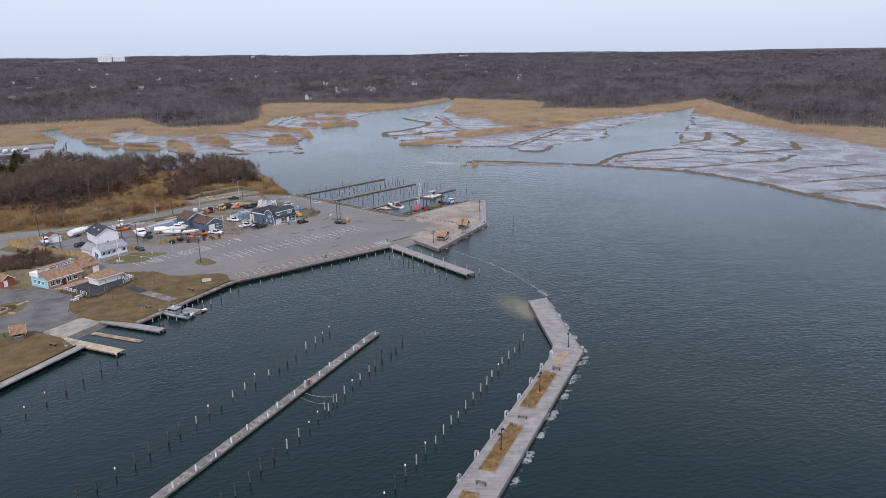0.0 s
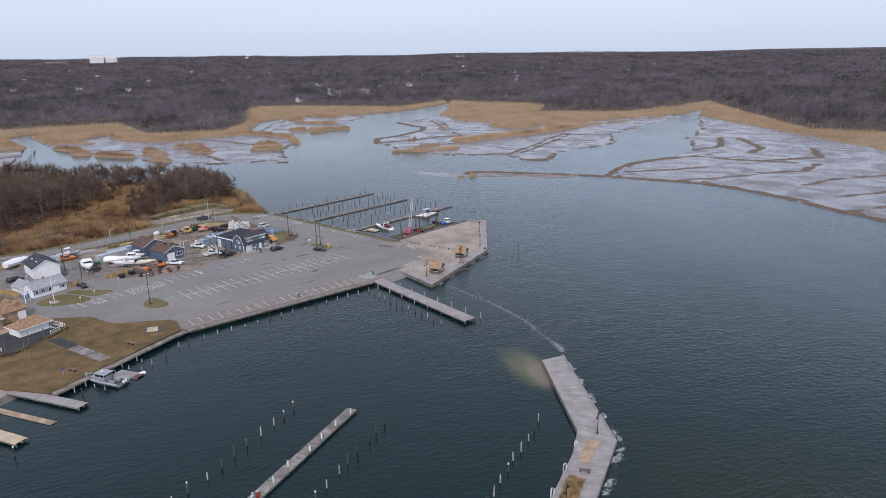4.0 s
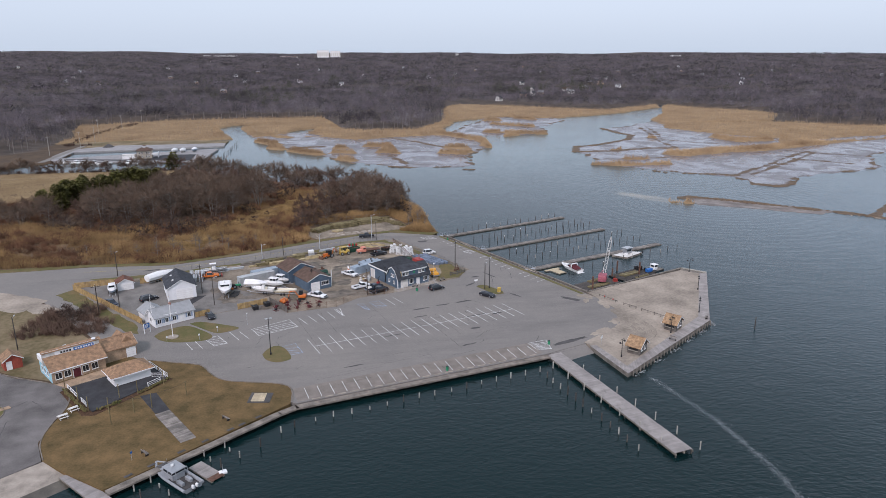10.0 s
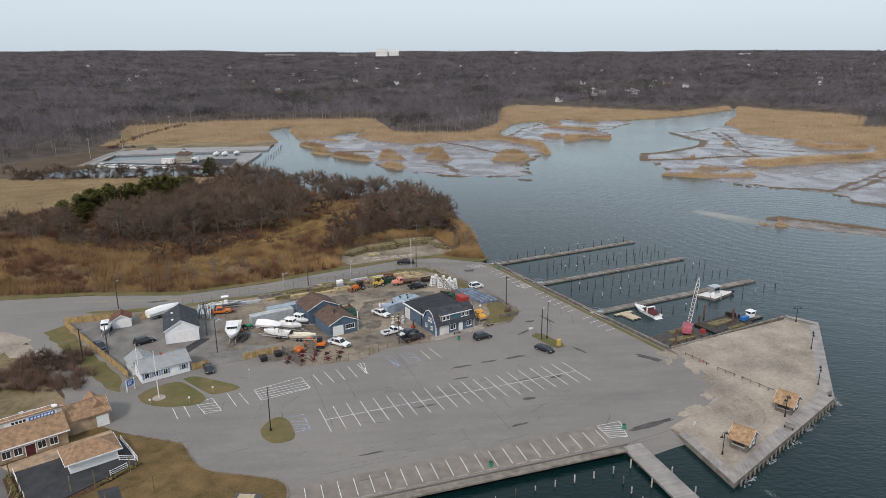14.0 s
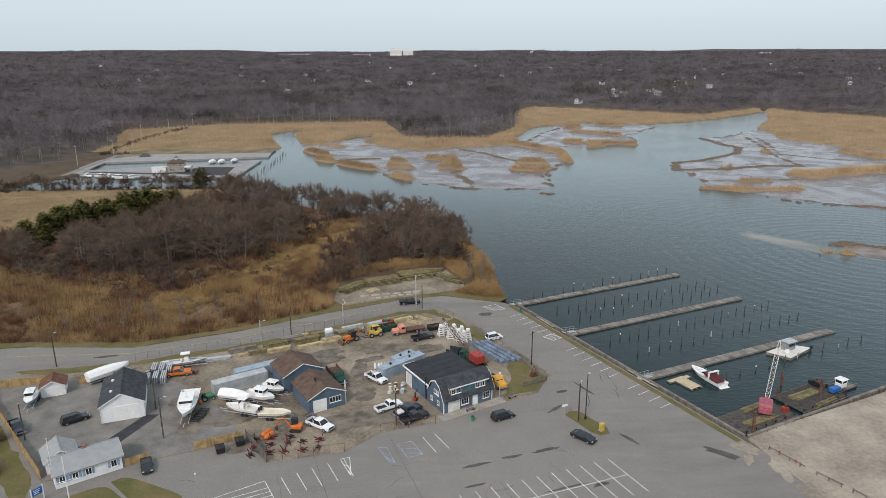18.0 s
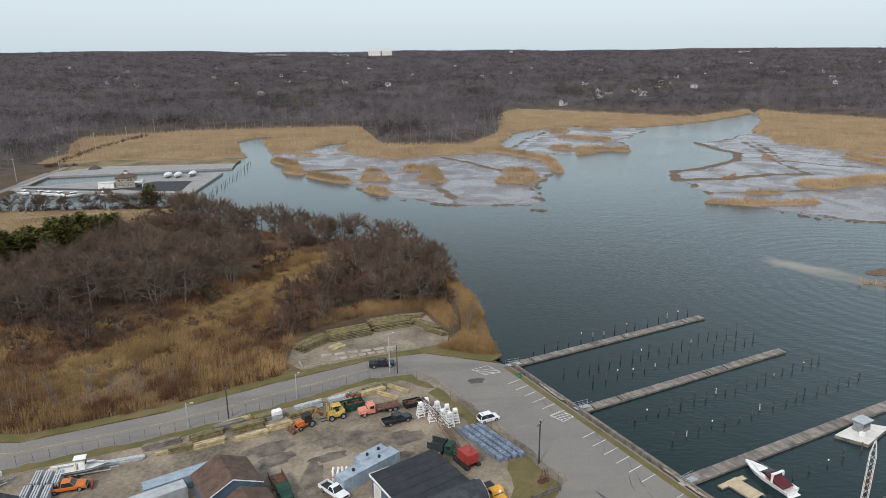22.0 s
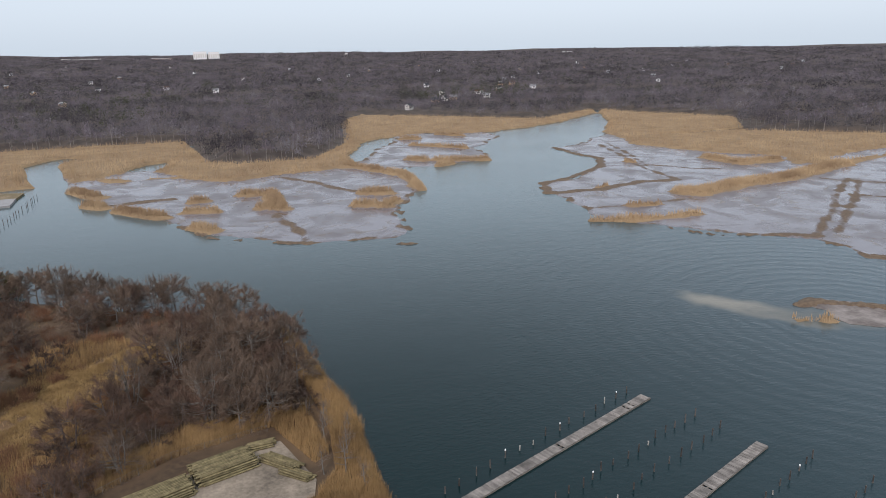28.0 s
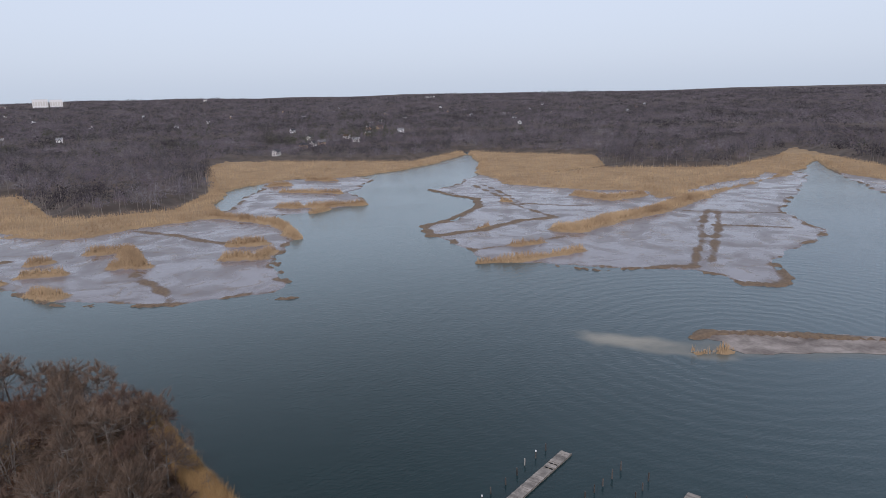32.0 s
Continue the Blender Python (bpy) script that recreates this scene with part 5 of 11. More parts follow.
for k, (xx, yy, sx, sy, sz) in enumerate(((3.2, 5.6, 2.2, 1.2, 0.9), (6.2, 6.2, 1.3, 1.1, 0.8), (8.3, 5.2, 1.0, 1.0, 1.0), (5.0, 7.4, 0.8, 0.8, 0.6))):
    part("roof_unit", MB().box(xx, xx + sx, yy, yy + sy, 4.3, 4.3 + sz), "galv", r, bev=0.05)
part("roof_fan", MB().lathe([(0.35, 0), (0.4, 0.5), (0.2, 0.65)], 10, (9.8, 7.2, 4.3)), "galv", r)
part("dish", MB().lathe([(0.05, 0), (0.45, 0.2), (0.5, 0.35)], 12, (10.2, 3.4, 6.1)), "white", r)
wg = gable_house("restaurant_wing", -114.6, 55.6, 35, 8.0, 6.5, 2.9, 4.6, "siding_tan", "shingle_tan", "low restaurant wing with tan shingle roof", axis="x")
door(wg, "f", 6.7, 1.9, 2.2, 8.0, 6.5, "white", 3, "garage_door")
part("back_gable", MB().side([(4.5, 2.9), (8.3, 2.9), (6.4, 4.9)], 1.0, 6.8), "shingle_tan", wg)
pv = thing("pavilion", -108.6, 42.9, 1.7, 33, "white pavilion with tan hipped shingle roof on the deck", "building")
PW, PD = 8.2, 5.6
part("wall", MB().box(0.3, PW - 0.3, 0.3, PD - 0.3, -0.2, 2.3), "white", pv)
part("roof", MB().add([(-0.4, -0.4, 2.2), (PW + 0.4, -0.4, 2.2), (PW + 0.4, PD + 0.4, 2.2), (-0.4, PD + 0.4, 2.2), (2.4, PD / 2, 3.9), (PW - 2.4, PD / 2, 3.9), (-0.4, -0.4, 2.05), (PW + 0.4, -0.4, 2.05), (PW + 0.4, PD + 0.4, 2.05), (-0.4, PD + 0.4, 2.05)],
     [(0, 1, 5, 4), (1, 2, 5), (2, 3, 4, 5), (3, 0, 4), (9, 8, 7, 6), (0, 6, 7, 1), (1, 7, 8, 2), (2, 8, 9, 3), (3, 9, 6, 0)]), "shingle_tan", pv)
part("fascia", MB().box(-0.44, PW + 0.44, -0.46, -0.4, 1.98, 2.2).box(-0.46, -0.4, -0.44, PD + 0.44, 1.98, 2.2).box(PW + 0.4, PW + 0.46, -0.44, PD + 0.44, 1.98, 2.2), "white", pv)
tagged(part("restaurant_deck", MB().prism([(-118.3, 44.7), (-110, 33), (-98.3, 46.1), (-101, 50), (-104.3, 54)], 1.2, 1.72), "asphalt_fresh"), "dark blue-grey coated terrace before the restaurant", "terrace", kind="structure")
struct("terrace_brick", MB().prism([(-121.5, 46.8), (-118.6, 44.9), (-108.5, 50), (-104.5, 53.5), (-107, 57.5), (-113.5, 53)], 1.2, 1.66), "siding_tan", "tan brick paving beside the terrace")
def low_rail(name, a, b, label):
    e = thing(name, *a, 1.7, heading(a, b), label, "railing", "terrace railings")
    L = dist(a, b)
    part("top_rail", MB().box(0, L, -0.04, 0.04, 0.88, 0.96), "white", e)
    part("bottom_rail", MB().box(0, L, -0.03, 0.03, 0.15, 0.22), "white", e)
    part("mid_rail", MB().box(0, L, -0.02, 0.02, 0.5, 0.56), "white", e)
    for i in range(max(2, int(L / 1.6) + 1)):
        part("post", MB().box(i * L / max(1, int(L / 1.6)) - 0.05, i * L / max(1, int(L / 1.6)) + 0.05, -0.05, 0.05, 0, 1.05), "white", e)
for a, b in (((-118.2, 44.4), (-114.6, 39.3)), ((-113.4, 37.7), (-111.8, 35.4)), ((-101.6, 42.2), (-99.6, 44.4)), ((-98.5, 46.2), (-103.8, 53.4)), ((-101.8, 46.8), (-99.0, 46.4))):
    low_rail("white_railing", a, b, "white wooden terrace railing")
hd = MB()
for a, b in (((-118.6, 43.6), (-111.2, 33.0)), ((-109.0, 33.4), (-105.6, 36.4)), ((-102.6, 39.6), (-98.0, 45.4))):
    L = dist(a, b)
    for i in range(int(L * 9)):
        x_, y_ = lerp(a, b, i / (L * 9))
        hd.obox((x_ + rand(-0.3, 0.3), y_ + rand(-0.3, 0.3), 1.5 + rand(0.1, 0.55)), (rand(0.15, 0.4), rand(0.15, 0.4), rand(0.15, 0.4)), rand(0, 90), rand(0, 60))
tagged(part("hedge", hd, "verge", fix=False), "low clipped hedge round the terrace", "hedge", kind="stuff")
struct("mulch_bed", MB().prism([(-119.4, 43.2), (-111.6, 31.8), (-109.2, 31.6), (-97.2, 45.4), (-98.4, 46.2), (-110, 33), (-118.4, 44.5)], 1.2, 1.56), "mulch", "brown mulch bed round the terrace")
struct("terrace_path", MB().prism([(-102.4, 38.4), (-99.4, 39.4), (-95, 31.1), (-97.6, 30.2)], 1.2, 1.55), "asphalt_fresh", "dark path across the lawn")
tp = tagged(new("timber_path"), "grey plank path to the quay", "path", kind="structure")
plank_run(tp, "plank", (-96.4, 30.6), (-89.2, 18.6), 2.9, 1.59, 0.5, "deck", gap=0.04)

# huts on the sandy spit, and the ramp hut
def hut(name, x, y, rot, w, d, label, roof="shingle_hut"):
    e = gable_house(name, x, y, rot, w, d, 2.2, 3.7, "cedar_grey", roof, label, axis="x", over=0.5, cat="hut")
    part("counter", MB().box(0.4, w - 0.4, -0.35, 0.0, 0.95, 1.05), "timber_cap", e)
    part("hatch", MB().box(0.5, w - 0.5, -0.04, 0.02, 1.05, 1.9), "black", e)
    win(e, "r", d * 0.3, 1.0, 0.7, 0.8, w, d, 0)
    win(e, "r", d * 0.7, 1.0, 0.7, 0.8, w, d, 0)
    return e
hut("spit_hut", 6.0, 40.8, -50, 3.1, 4.0, "grey cedar hut with orange-brown roof on the spit")
hut("spit_hut", 21.3, 52.4, -50, 3.1, 4.0, "grey cedar hut with orange-brown roof by the boardwalk")
hut("ramp_hut", -128.0, 6.4, 8, 2.6, 2.6, "small open wooden hut with tan roof", "shingle_tan")

# far marina across the creek
struct("marina_quay_north", MB().prism([(-243, 398), (-248, 415), (-248, 448), (-236, 459), (-219, 470), (-175, 469), (-138.6, 470), (-137.4, 451.3), (-169, 446.5), (-204, 440.6), (-240.6, 435.4), (-239.4, 408)], -1.2, 1.55), "quay_grey", "pale paved quay of the far marina")
struct("marina_bank", MB().prism([(-262, 470), (-246, 448), (-236, 459.5), (-219, 470.5), (-175, 469.5), (-138.8, 470.5), (-138.2, 486), (-170, 496), (-262, 500)], -1.0, 1.42), "rough_field", "rough grassy bank behind the far marina")
struct("marina_quay", MB().prism([(-239.2, 405), (-232.8, 404.4), (-196.2, 418.3), (-169.2, 427.3), (-141.5, 437.2), (-139.4, 434.4), (-142.5, 371.4), (-204.8, 383), (-243, 394), (-243, 400)], -1.2, 1.5), "quay_grey", "pale paved apron of the far marina")
struct("marina_court", MB().prism([(-172, 409.4), (-151.1, 408), (-149.5, 377.6), (-176.5, 384), (-182, 388), (-238, 400), (-238, 396), (-190, 384.5)], 0.8, 1.54), "asphalt_fresh", "dark asphalt court of the far marina")
struct("marina_road", MB().prism([(-247, 386), (-243, 387), (-242.5, 470), (-246.5, 470)], 0.8, 1.58), "asphalt", "narrow asphalt road to the far marina")
gp = thing("gravel_pile", -223.5, 461, 1.55, 0, "dark cone of gravel on the far quay", "gravel pile")
part("heap", MB().lathe([(4.2, 0), (3.0, 0.9), (1.2, 2.0), (0.2, 2.5)], 14), "asphalt_new", gp)
mb = thing("marina_house", -186.5, 391.5, 1.5, 8, "two-storey beige marina house with cupola and white balcony", "building")
part("wall", MB().box(0, 12, 0, 11, -0.2, 7), "siding_beige", mb)
part("roof", MB().add([(-0.8, -0.8, 7), (12.8, -0.8, 7), (12.8, 11.8, 7), (-0.8, 11.8, 7), (4.5, 5.5, 9.6), (7.5, 5.5, 9.6)], [(0, 1, 5, 4), (1, 2, 5), (2, 3, 4, 5), (3, 0, 4), (3, 2, 1, 0)]), "shingle_brown", mb)
part("cupola", MB().box(4.8, 7.2, 4.4, 6.6, 8.8, 10.6), "siding_white", mb)
part("cupola_roof", MB().add([(4.4, 4.0, 10.6), (7.6, 4.0, 10.6), (7.6, 7.0, 10.6), (4.4, 7.0, 10.6), (6, 5.5, 11.6)], [(0, 1, 4), (1, 2, 4), (2, 3, 4), (3, 0, 4), (3, 2, 1, 0)]), "shingle_brown", mb)
part("balcony", MB().box(12, 17, -0.5, 10.5, 3.4, 3.7).box(16.9, 17, -0.5, 10.5, 3.7, 4.7).box(12, 17, -0.5, -0.4, 3.7, 4.7), "white", mb)
for yy in (0, 5, 10):
    part("balcony_post", MB().box(16.6, 16.9, yy, yy + 0.3, -0.2, 3.4), "white", mb)
for u in (2.2, 4.2, 7.8, 9.8):
    win(mb, "f", u, 4.4, 1.1, 1.4, 12, 11)
    win(mb, "f", u, 1.2, 1.1, 1.4, 12, 11)
mb.matrix_basis = mb.matrix_basis @ Matrix.Scale(0.78, 4)
sh = thing("marina_shed", -196, 391.5, 1.5, 4, "low white storage shed at the far marina", "shed")
part("wall", MB().box(0, 8, 0, 4, -0.2, 2.8), "white", sh)
part("roof", MB().box(-0.2, 8.2, -0.2, 4.2, 2.8, 3.0), "offwhite", sh)

# ---- vehicles ----
def wheels(e, xs, half, r, tread=0.24):
    for x in xs:
        for s in (-1, 1):
            t = part("wheel", MB().tube((x, s * half, r), (x, s * (half - tread), r), r, r, 14), "rubber", e)
            part("rim", MB().tube((x, s * (half + 0.015), r), (x, s * (half - 0.05), r), r * 0.6, r * 0.6, 10), "steel", t)


def car_lamps(e, x0, x1, w, z):
    for s in (-1, 1):
        part("headlight", MB().box(x1 - 0.12, x1 + 0.02, s * w * 0.36 - 0.18, s * w * 0.36 + 0.18, z, z + 0.16), "galv", e, bev=0.03)
        part("tail_light", MB().box(x0 - 0.02, x0 + 0.1, s * w * 0.41 - 0.09, s * w * 0.41 + 0.09, z, z + 0.28), "red", e, bev=0.02)


def cabin(e, pts, wb, wt, paint, name="cabin"):
    """A tapering glasshouse from a side view; the roof is painted."""
    zs = [p[1] for p in pts]
    lo, hi = min(zs), max(zs)
    half = lambda z: (wb + (wt - wb) * (z - lo) / (hi - lo)) / 2
    rings = [[(x, -half(z), z) for x, z in pts], [(x, half(z), z) for x, z in pts]]
    n = len(pts)
    part("glasshouse", MB().add(rings[0] + rings[1], [tuple(range(n)), tuple(range(n, 2 * n))[::-1]] + [(i, n + i, n + (i + 1) % n, (i + 1) % n) for i in range(n)]), "glass_dark", e)
    top = [p for p in pts if p[1] > hi - 0.06]
    x0, x1 = min(p[0] for p in top), max(p[0] for p in top)
    part("roof", MB().box(x0 - 0.06, x1 + 0.06, -wt / 2 - 0.02, wt / 2 + 0.02, hi - 0.03, hi + 0.05), paint, e, bev=0.04)
    for (xa, za), (xb, zb) in zip(pts, pts[1:] + pts[:1]):
        if abs(zb - za) > 0.2:
            for s in (-1, 1):
                part("pillar", MB().tube((xa, s * half(za), za), (xb, s * half(zb), zb), 0.05, 0.05, 5), paint, e)


def suv(x, y, rot, paint, label, L=4.7, H=1.7, z=1.5, sedan=False):
    e = thing("car", x, y, z, rot, label, "car", "parked cars")
    W = 1.85
    a = L / 2
    body = [(-a, 0.35), (-a, 0.85), (-a + 0.12, 0.98), (a - 1.25, 0.98), (a - 0.25, 0.82), (a, 0.62), (a, 0.3), (a - 0.3, 0.22), (-a + 0.3, 0.22)]
    part("body", MB().side(body, -W / 2, W / 2), paint, e, bev=0.07)
    pts = [(-a + 0.5, 0.95), (-a + 1.2, H - 0.25), (0.5, H - 0.25), (1.25, 0.95)] if sedan else [(-a + 0.1, 0.95), (-a + 0.45, H - 0.05), (0.45, H - 0.05), (1.2, 0.95)]
    cabin(e, pts, W - 0.1, W - 0.5, paint)
    wheels(e, (-a + 0.85, a - 0.9), W / 2 + 0.02, 0.34)
    car_lamps(e, -a, a, W, 0.62)
    part("bumper", MB().box(a - 0.05, a + 0.07, -W / 2 + 0.1, W / 2 - 0.1, 0.3, 0.5), "black", e, bev=0.03)
    part("bumper", MB().box(-a - 0.07, -a + 0.05, -W / 2 + 0.1, W / 2 - 0.1, 0.32, 0.55), "black", e, bev=0.03)
    for s in (-1, 1):
        part("mirror", MB().box(0.85, 1.0, s * (W / 2 + 0.1) - 0.1, s * (W / 2 + 0.1) + 0.1, 0.98, 1.12), paint, e, bev=0.02)
    return e


def pickup(x, y, rot, paint, label, crew=True, L=5.8, z=1.5, cover=False, rack=False, load=None):
    e = thing("pickup_truck", x, y, z, rot, label, "pickup truck", "pickup trucks")
    W, a = 2.0, L / 2
    bed = 0.0 if not crew else -0.35
    xb = -a + (2.0 if crew else 2.5)
    part("body", MB().side([(xb, 0.45), (xb, 1.12), (a - 1.45, 1.12), (a - 0.15, 1.02), (a, 0.85), (a, 0.45)], -W / 2, W / 2), paint, e, bev=0.07)
    part("bed_floor", MB().box(-a, xb, -W / 2 + 0.05, W / 2 - 0.05, 0.5, 0.68), "black", e)
    for s in (-1, 1):
        part("bed_side", MB().box(-a, xb, s * (W / 2 - 0.05) - 0.06, s * (W / 2 - 0.05) + 0.06, 0.5, 1.12), paint, e, bev=0.03)
    part("tailgate", MB().box(-a - 0.03, -a + 0.07, -W / 2 + 0.1, W / 2 - 0.1, 0.5, 1.1), paint, e, bev=0.02)
    cabin(e, [(xb + 0.05, 1.1), (xb + 0.2, 1.78), (a - 2.3, 1.78), (a - 1.55, 1.1)], W - 0.1, W - 0.45, paint)
    wheels(e, (-a + 1.1, a - 1.0), W / 2 + 0.03, 0.4)
    car_lamps(e, -a, a, W, 0.72)
    part("bumper", MB().box(a - 0.02, a + 0.12, -W / 2, W / 2, 0.42, 0.66), "steel", e, bev=0.03)
    part("bumper", MB().box(-a - 0.15, -a, -W / 2, W / 2, 0.42, 0.62), "steel", e, bev=0.03)
    part("grille", MB().box(a - 0.02, a + 0.03, -0.6, 0.6, 0.7, 0.98), "black", e)
    if cover:
        part("bed_cover", MB().box(-a, xb, -W / 2 + 0.02, W / 2 - 0.02, 1.1, 1.18), "black", e)
    if rack:
        for xx in (-a + 0.1, xb - 0.05):
            part("rack_hoop", MB().tube((xx, -0.9, 1.1), (xx, -0.9, 1.85), 0.04).tube((xx, 0.9, 1.1), (xx, 0.9, 1.85), 0.04).tube((xx, -0.9, 1.85), (xx, 0.9, 1.85), 0.04), "steel", e)
    if load:
        part("load", MB().box(-a + 0.2, xb - 0.3, -0.7, 0.7, 0.68, 1.3), load, e, bev=0.15)
    return e

suv(-113.9, 98.6, 37, "black_paint", "black minivan parked beside the white garage", L=5.0, H=1.75)
suv(-109.6, 86.6, 20, "car_navy", "dark sedan parked behind the harbour office", L=4.6, H=1.5, sedan=True)
suv(-94.6, 81.5, -68, "black_paint", "black car parked by the wooden fence", L=4.4, H=1.5, sedan=True)
suv(-31.0, 93.2, 23, "black_paint", "black SUV stopped on the open lot", L=4.7)
suv(-17.4, 84.6, -48, "black_paint", "black sedan parked beside the lamp island", L=4.7, H=1.5, sedan=True)
suv(-27.3, 131.2, 20, "car_white", "white off-road wagon on the lot edge", L=4.4, H=1.75)
pickup(-47.6, 157.6, 3, "black_paint", "black crew-cab pickup on the road bend", cover=True)
pickup(-66.2, 92.6, -38, "car_white", "white crew-cab pickup in the yard", rack=True)
pickup(-53.2, 98.6, 30, "car_white", "white work pickup by the dock building", crew=False)
pickup(-49.4, 96.6, 35, "car_navy", "navy pickup with gear in the bed", load="offwhite")
pickup(-48.2, 93.9, 30, "black_paint", "black pickup by the yard fence")
pickup(-56.0, 111.2, -48, "car_white", "white pickup by the container", crew=False)
pickup(-45.0, 132.6, 22, "black_paint", "black pickup parked in the yard", crew=True)
pickup(-123.6, 96.2, -50, "car_navy", "dark pickup with a boat trailer by the fence")
pickup(-99.9, 117.2, 12, "orange", "orange pickup with a red snow plough")
sp = thing("snow_plough", -96.4, 117.9, 1.5, 12, "red snow plough blade before the orange pickup", "plough")
part("blade", MB().side([(0, 0.05), (0.12, 0.05), (0.3, 0.8), (0.1, 0.8)], -1.2, 1.2), "red", sp)
part("frame", MB().box(-0.7, 0.05, -0.3, 0.3, 0.3, 0.42), "black", sp)

# salmon flatbed, roll-off bins, school-bus-yellow cab
def work_truck(x, y, rot, paint, bed, label, L=8.5, box=None):
    e = thing("work_truck", x, y, 1.5, rot, label, "truck", "work trucks")
    a = L / 2
    part("chassis", MB().box(-a, a - 0.3, -0.45, 0.45, 0.55, 0.8), "black", e)
    part("hood", MB().side([(a - 1.7, 0.6), (a - 1.7, 1.55), (a - 0.15, 1.4), (a, 1.2), (a, 0.6)], -0.95, 0.95), paint, e, bev=0.1)
    part("cab", MB().side([(a - 3.2, 0.6), (a - 3.2, 2.3), (a - 2.0, 2.3), (a - 1.6, 1.55), (a - 1.6, 0.6)], -1.1, 1.1), paint, e, bev=0.08)
    part("windscreen", MB().add([(a - 1.62, -0.9, 1.6), (a - 1.62, 0.9, 1.6), (a - 1.98, 0.85, 2.22), (a - 1.98, -0.85, 2.22)], [(0, 1, 2, 3)]), "glass_dark", e)
    for s in (-1, 1):
        part("side_window", MB().box(a - 2.9, a - 2.1, s * 1.11 - 0.02, s * 1.11 + 0.02, 1.6, 2.15), "glass_dark", e)
        part("fender", MB().box(a - 1.5, a - 0.3, s * 1.0 - 0.22, s * 1.0 + 0.22, 0.85, 1.1), paint, e, bev=0.08)
    part("bed", MB().box(-a, a - 3.4, -1.2, 1.2, 0.95, 1.15), bed, e)
    if box:
        for s in (-1, 1):
            part("bed_side", MB().box(-a, a - 3.4, s * 1.16 - 0.05, s * 1.16 + 0.05, 1.15, box), bed, e)
        part("headboard", MB().box(a - 3.5, a - 3.4, -1.2, 1.2, 1.15, box + 0.2), bed, e)
    wheels(e, (-a + 1.2, -a + 2.3, a - 0.9), 1.15, 0.5, 0.3)
    part("bumper", MB().box(a, a + 0.12, -1.05, 1.05, 0.5, 0.8), "steel", e)
    return e
work_truck(-48.4, 137.0, 197, "salmon", "rust", "salmon-red flatbed truck with rusty deck", 8.5)
work_truck(-64.6, 112.6, -67, "green_dark", "rust", "dark green dump truck with rusty body", 7.5, 2.0)
work_truck(-30.3, 107.2, -66, "schoolbus", "black", "orange-yellow truck cab behind the dock building", 6.0)
work_truck(-36.6, 120.8, -30, "green_dark", "tarp_dark", "dark covered truck beside the dock building", 6.5, 2.2)

def bin_(x, y, rot, L, W, H, mname, label, debris=True):
    e = thing("roll_off_bin", x, y, 1.5, rot, label, "dumpster", "dumpsters")
    part("floor", MB().box(-L / 2, L / 2, -W / 2, W / 2, 0.12, 0.2), mname, e)
    for s in (-1, 1):
        part("side", MB().box(-L / 2, L / 2, s * W / 2 - 0.05, s * W / 2 + 0.05, 0.12, H), mname, e)
        part("end", MB().box(s * L / 2 - 0.05, s * L / 2 + 0.05, -W / 2, W / 2, 0.12, H), mname, e)
        for i in range(int(L / 0.9)):
            part("rib", MB().box(-L / 2 + 0.4 + i * 0.9, -L / 2 + 0.5 + i * 0.9, s * (W / 2 + 0.05), s * (W / 2 + 0.12), 0.2, H), mname, e)
    if debris:
        for _ in range(26):
            d = MB().obox((rand(-L / 2.4, L / 2.4), rand(-W / 2.6, W / 2.6), H * 0.75 + rand(-0.1, 0.25)), (rand(0.5, 1.8), rand(0.08, 0.3), rand(0.06, 0.2)), rand(0, 180), rand(-20, 20))
            part("scrap", d, "rust", e, "rusty scrap and broken timber")
    return e
bin_(-54.6, 138.6, 19, 6.2, 2.4, 1.6, "green_dark", "dark green open bin full of scrap")
bin_(-41.6, 138.8, 18, 3.6, 2.0, 1.1, "black", "low black open bin with rubbish")
for x_, y_, r_ in ((-83.2, 85.6, 22), (-80.2, 87.8, 22)):
    bn = thing("small_dumpster", x_, y_, 1.5, r_, "small black rubbish bin with lids", "dumpster", "dumpsters")
    part("body", MB().side([(-0.7, 0.15), (0.7, 0.15), (0.8, 1.0), (-0.8, 1.25)], -0.9, 0.9), "black", bn, bev=0.04)
    part("lid", MB().box(-0.8, 0.82, -0.92, 0.92, 1.1, 1.16), "rubber", bn)
    for s in (-1, 1):
        part("caster", MB().tube((s * 0.5, -0.6, 0.08), (s * 0.5, -0.5, 0.08), 0.08), "rubber", bn)

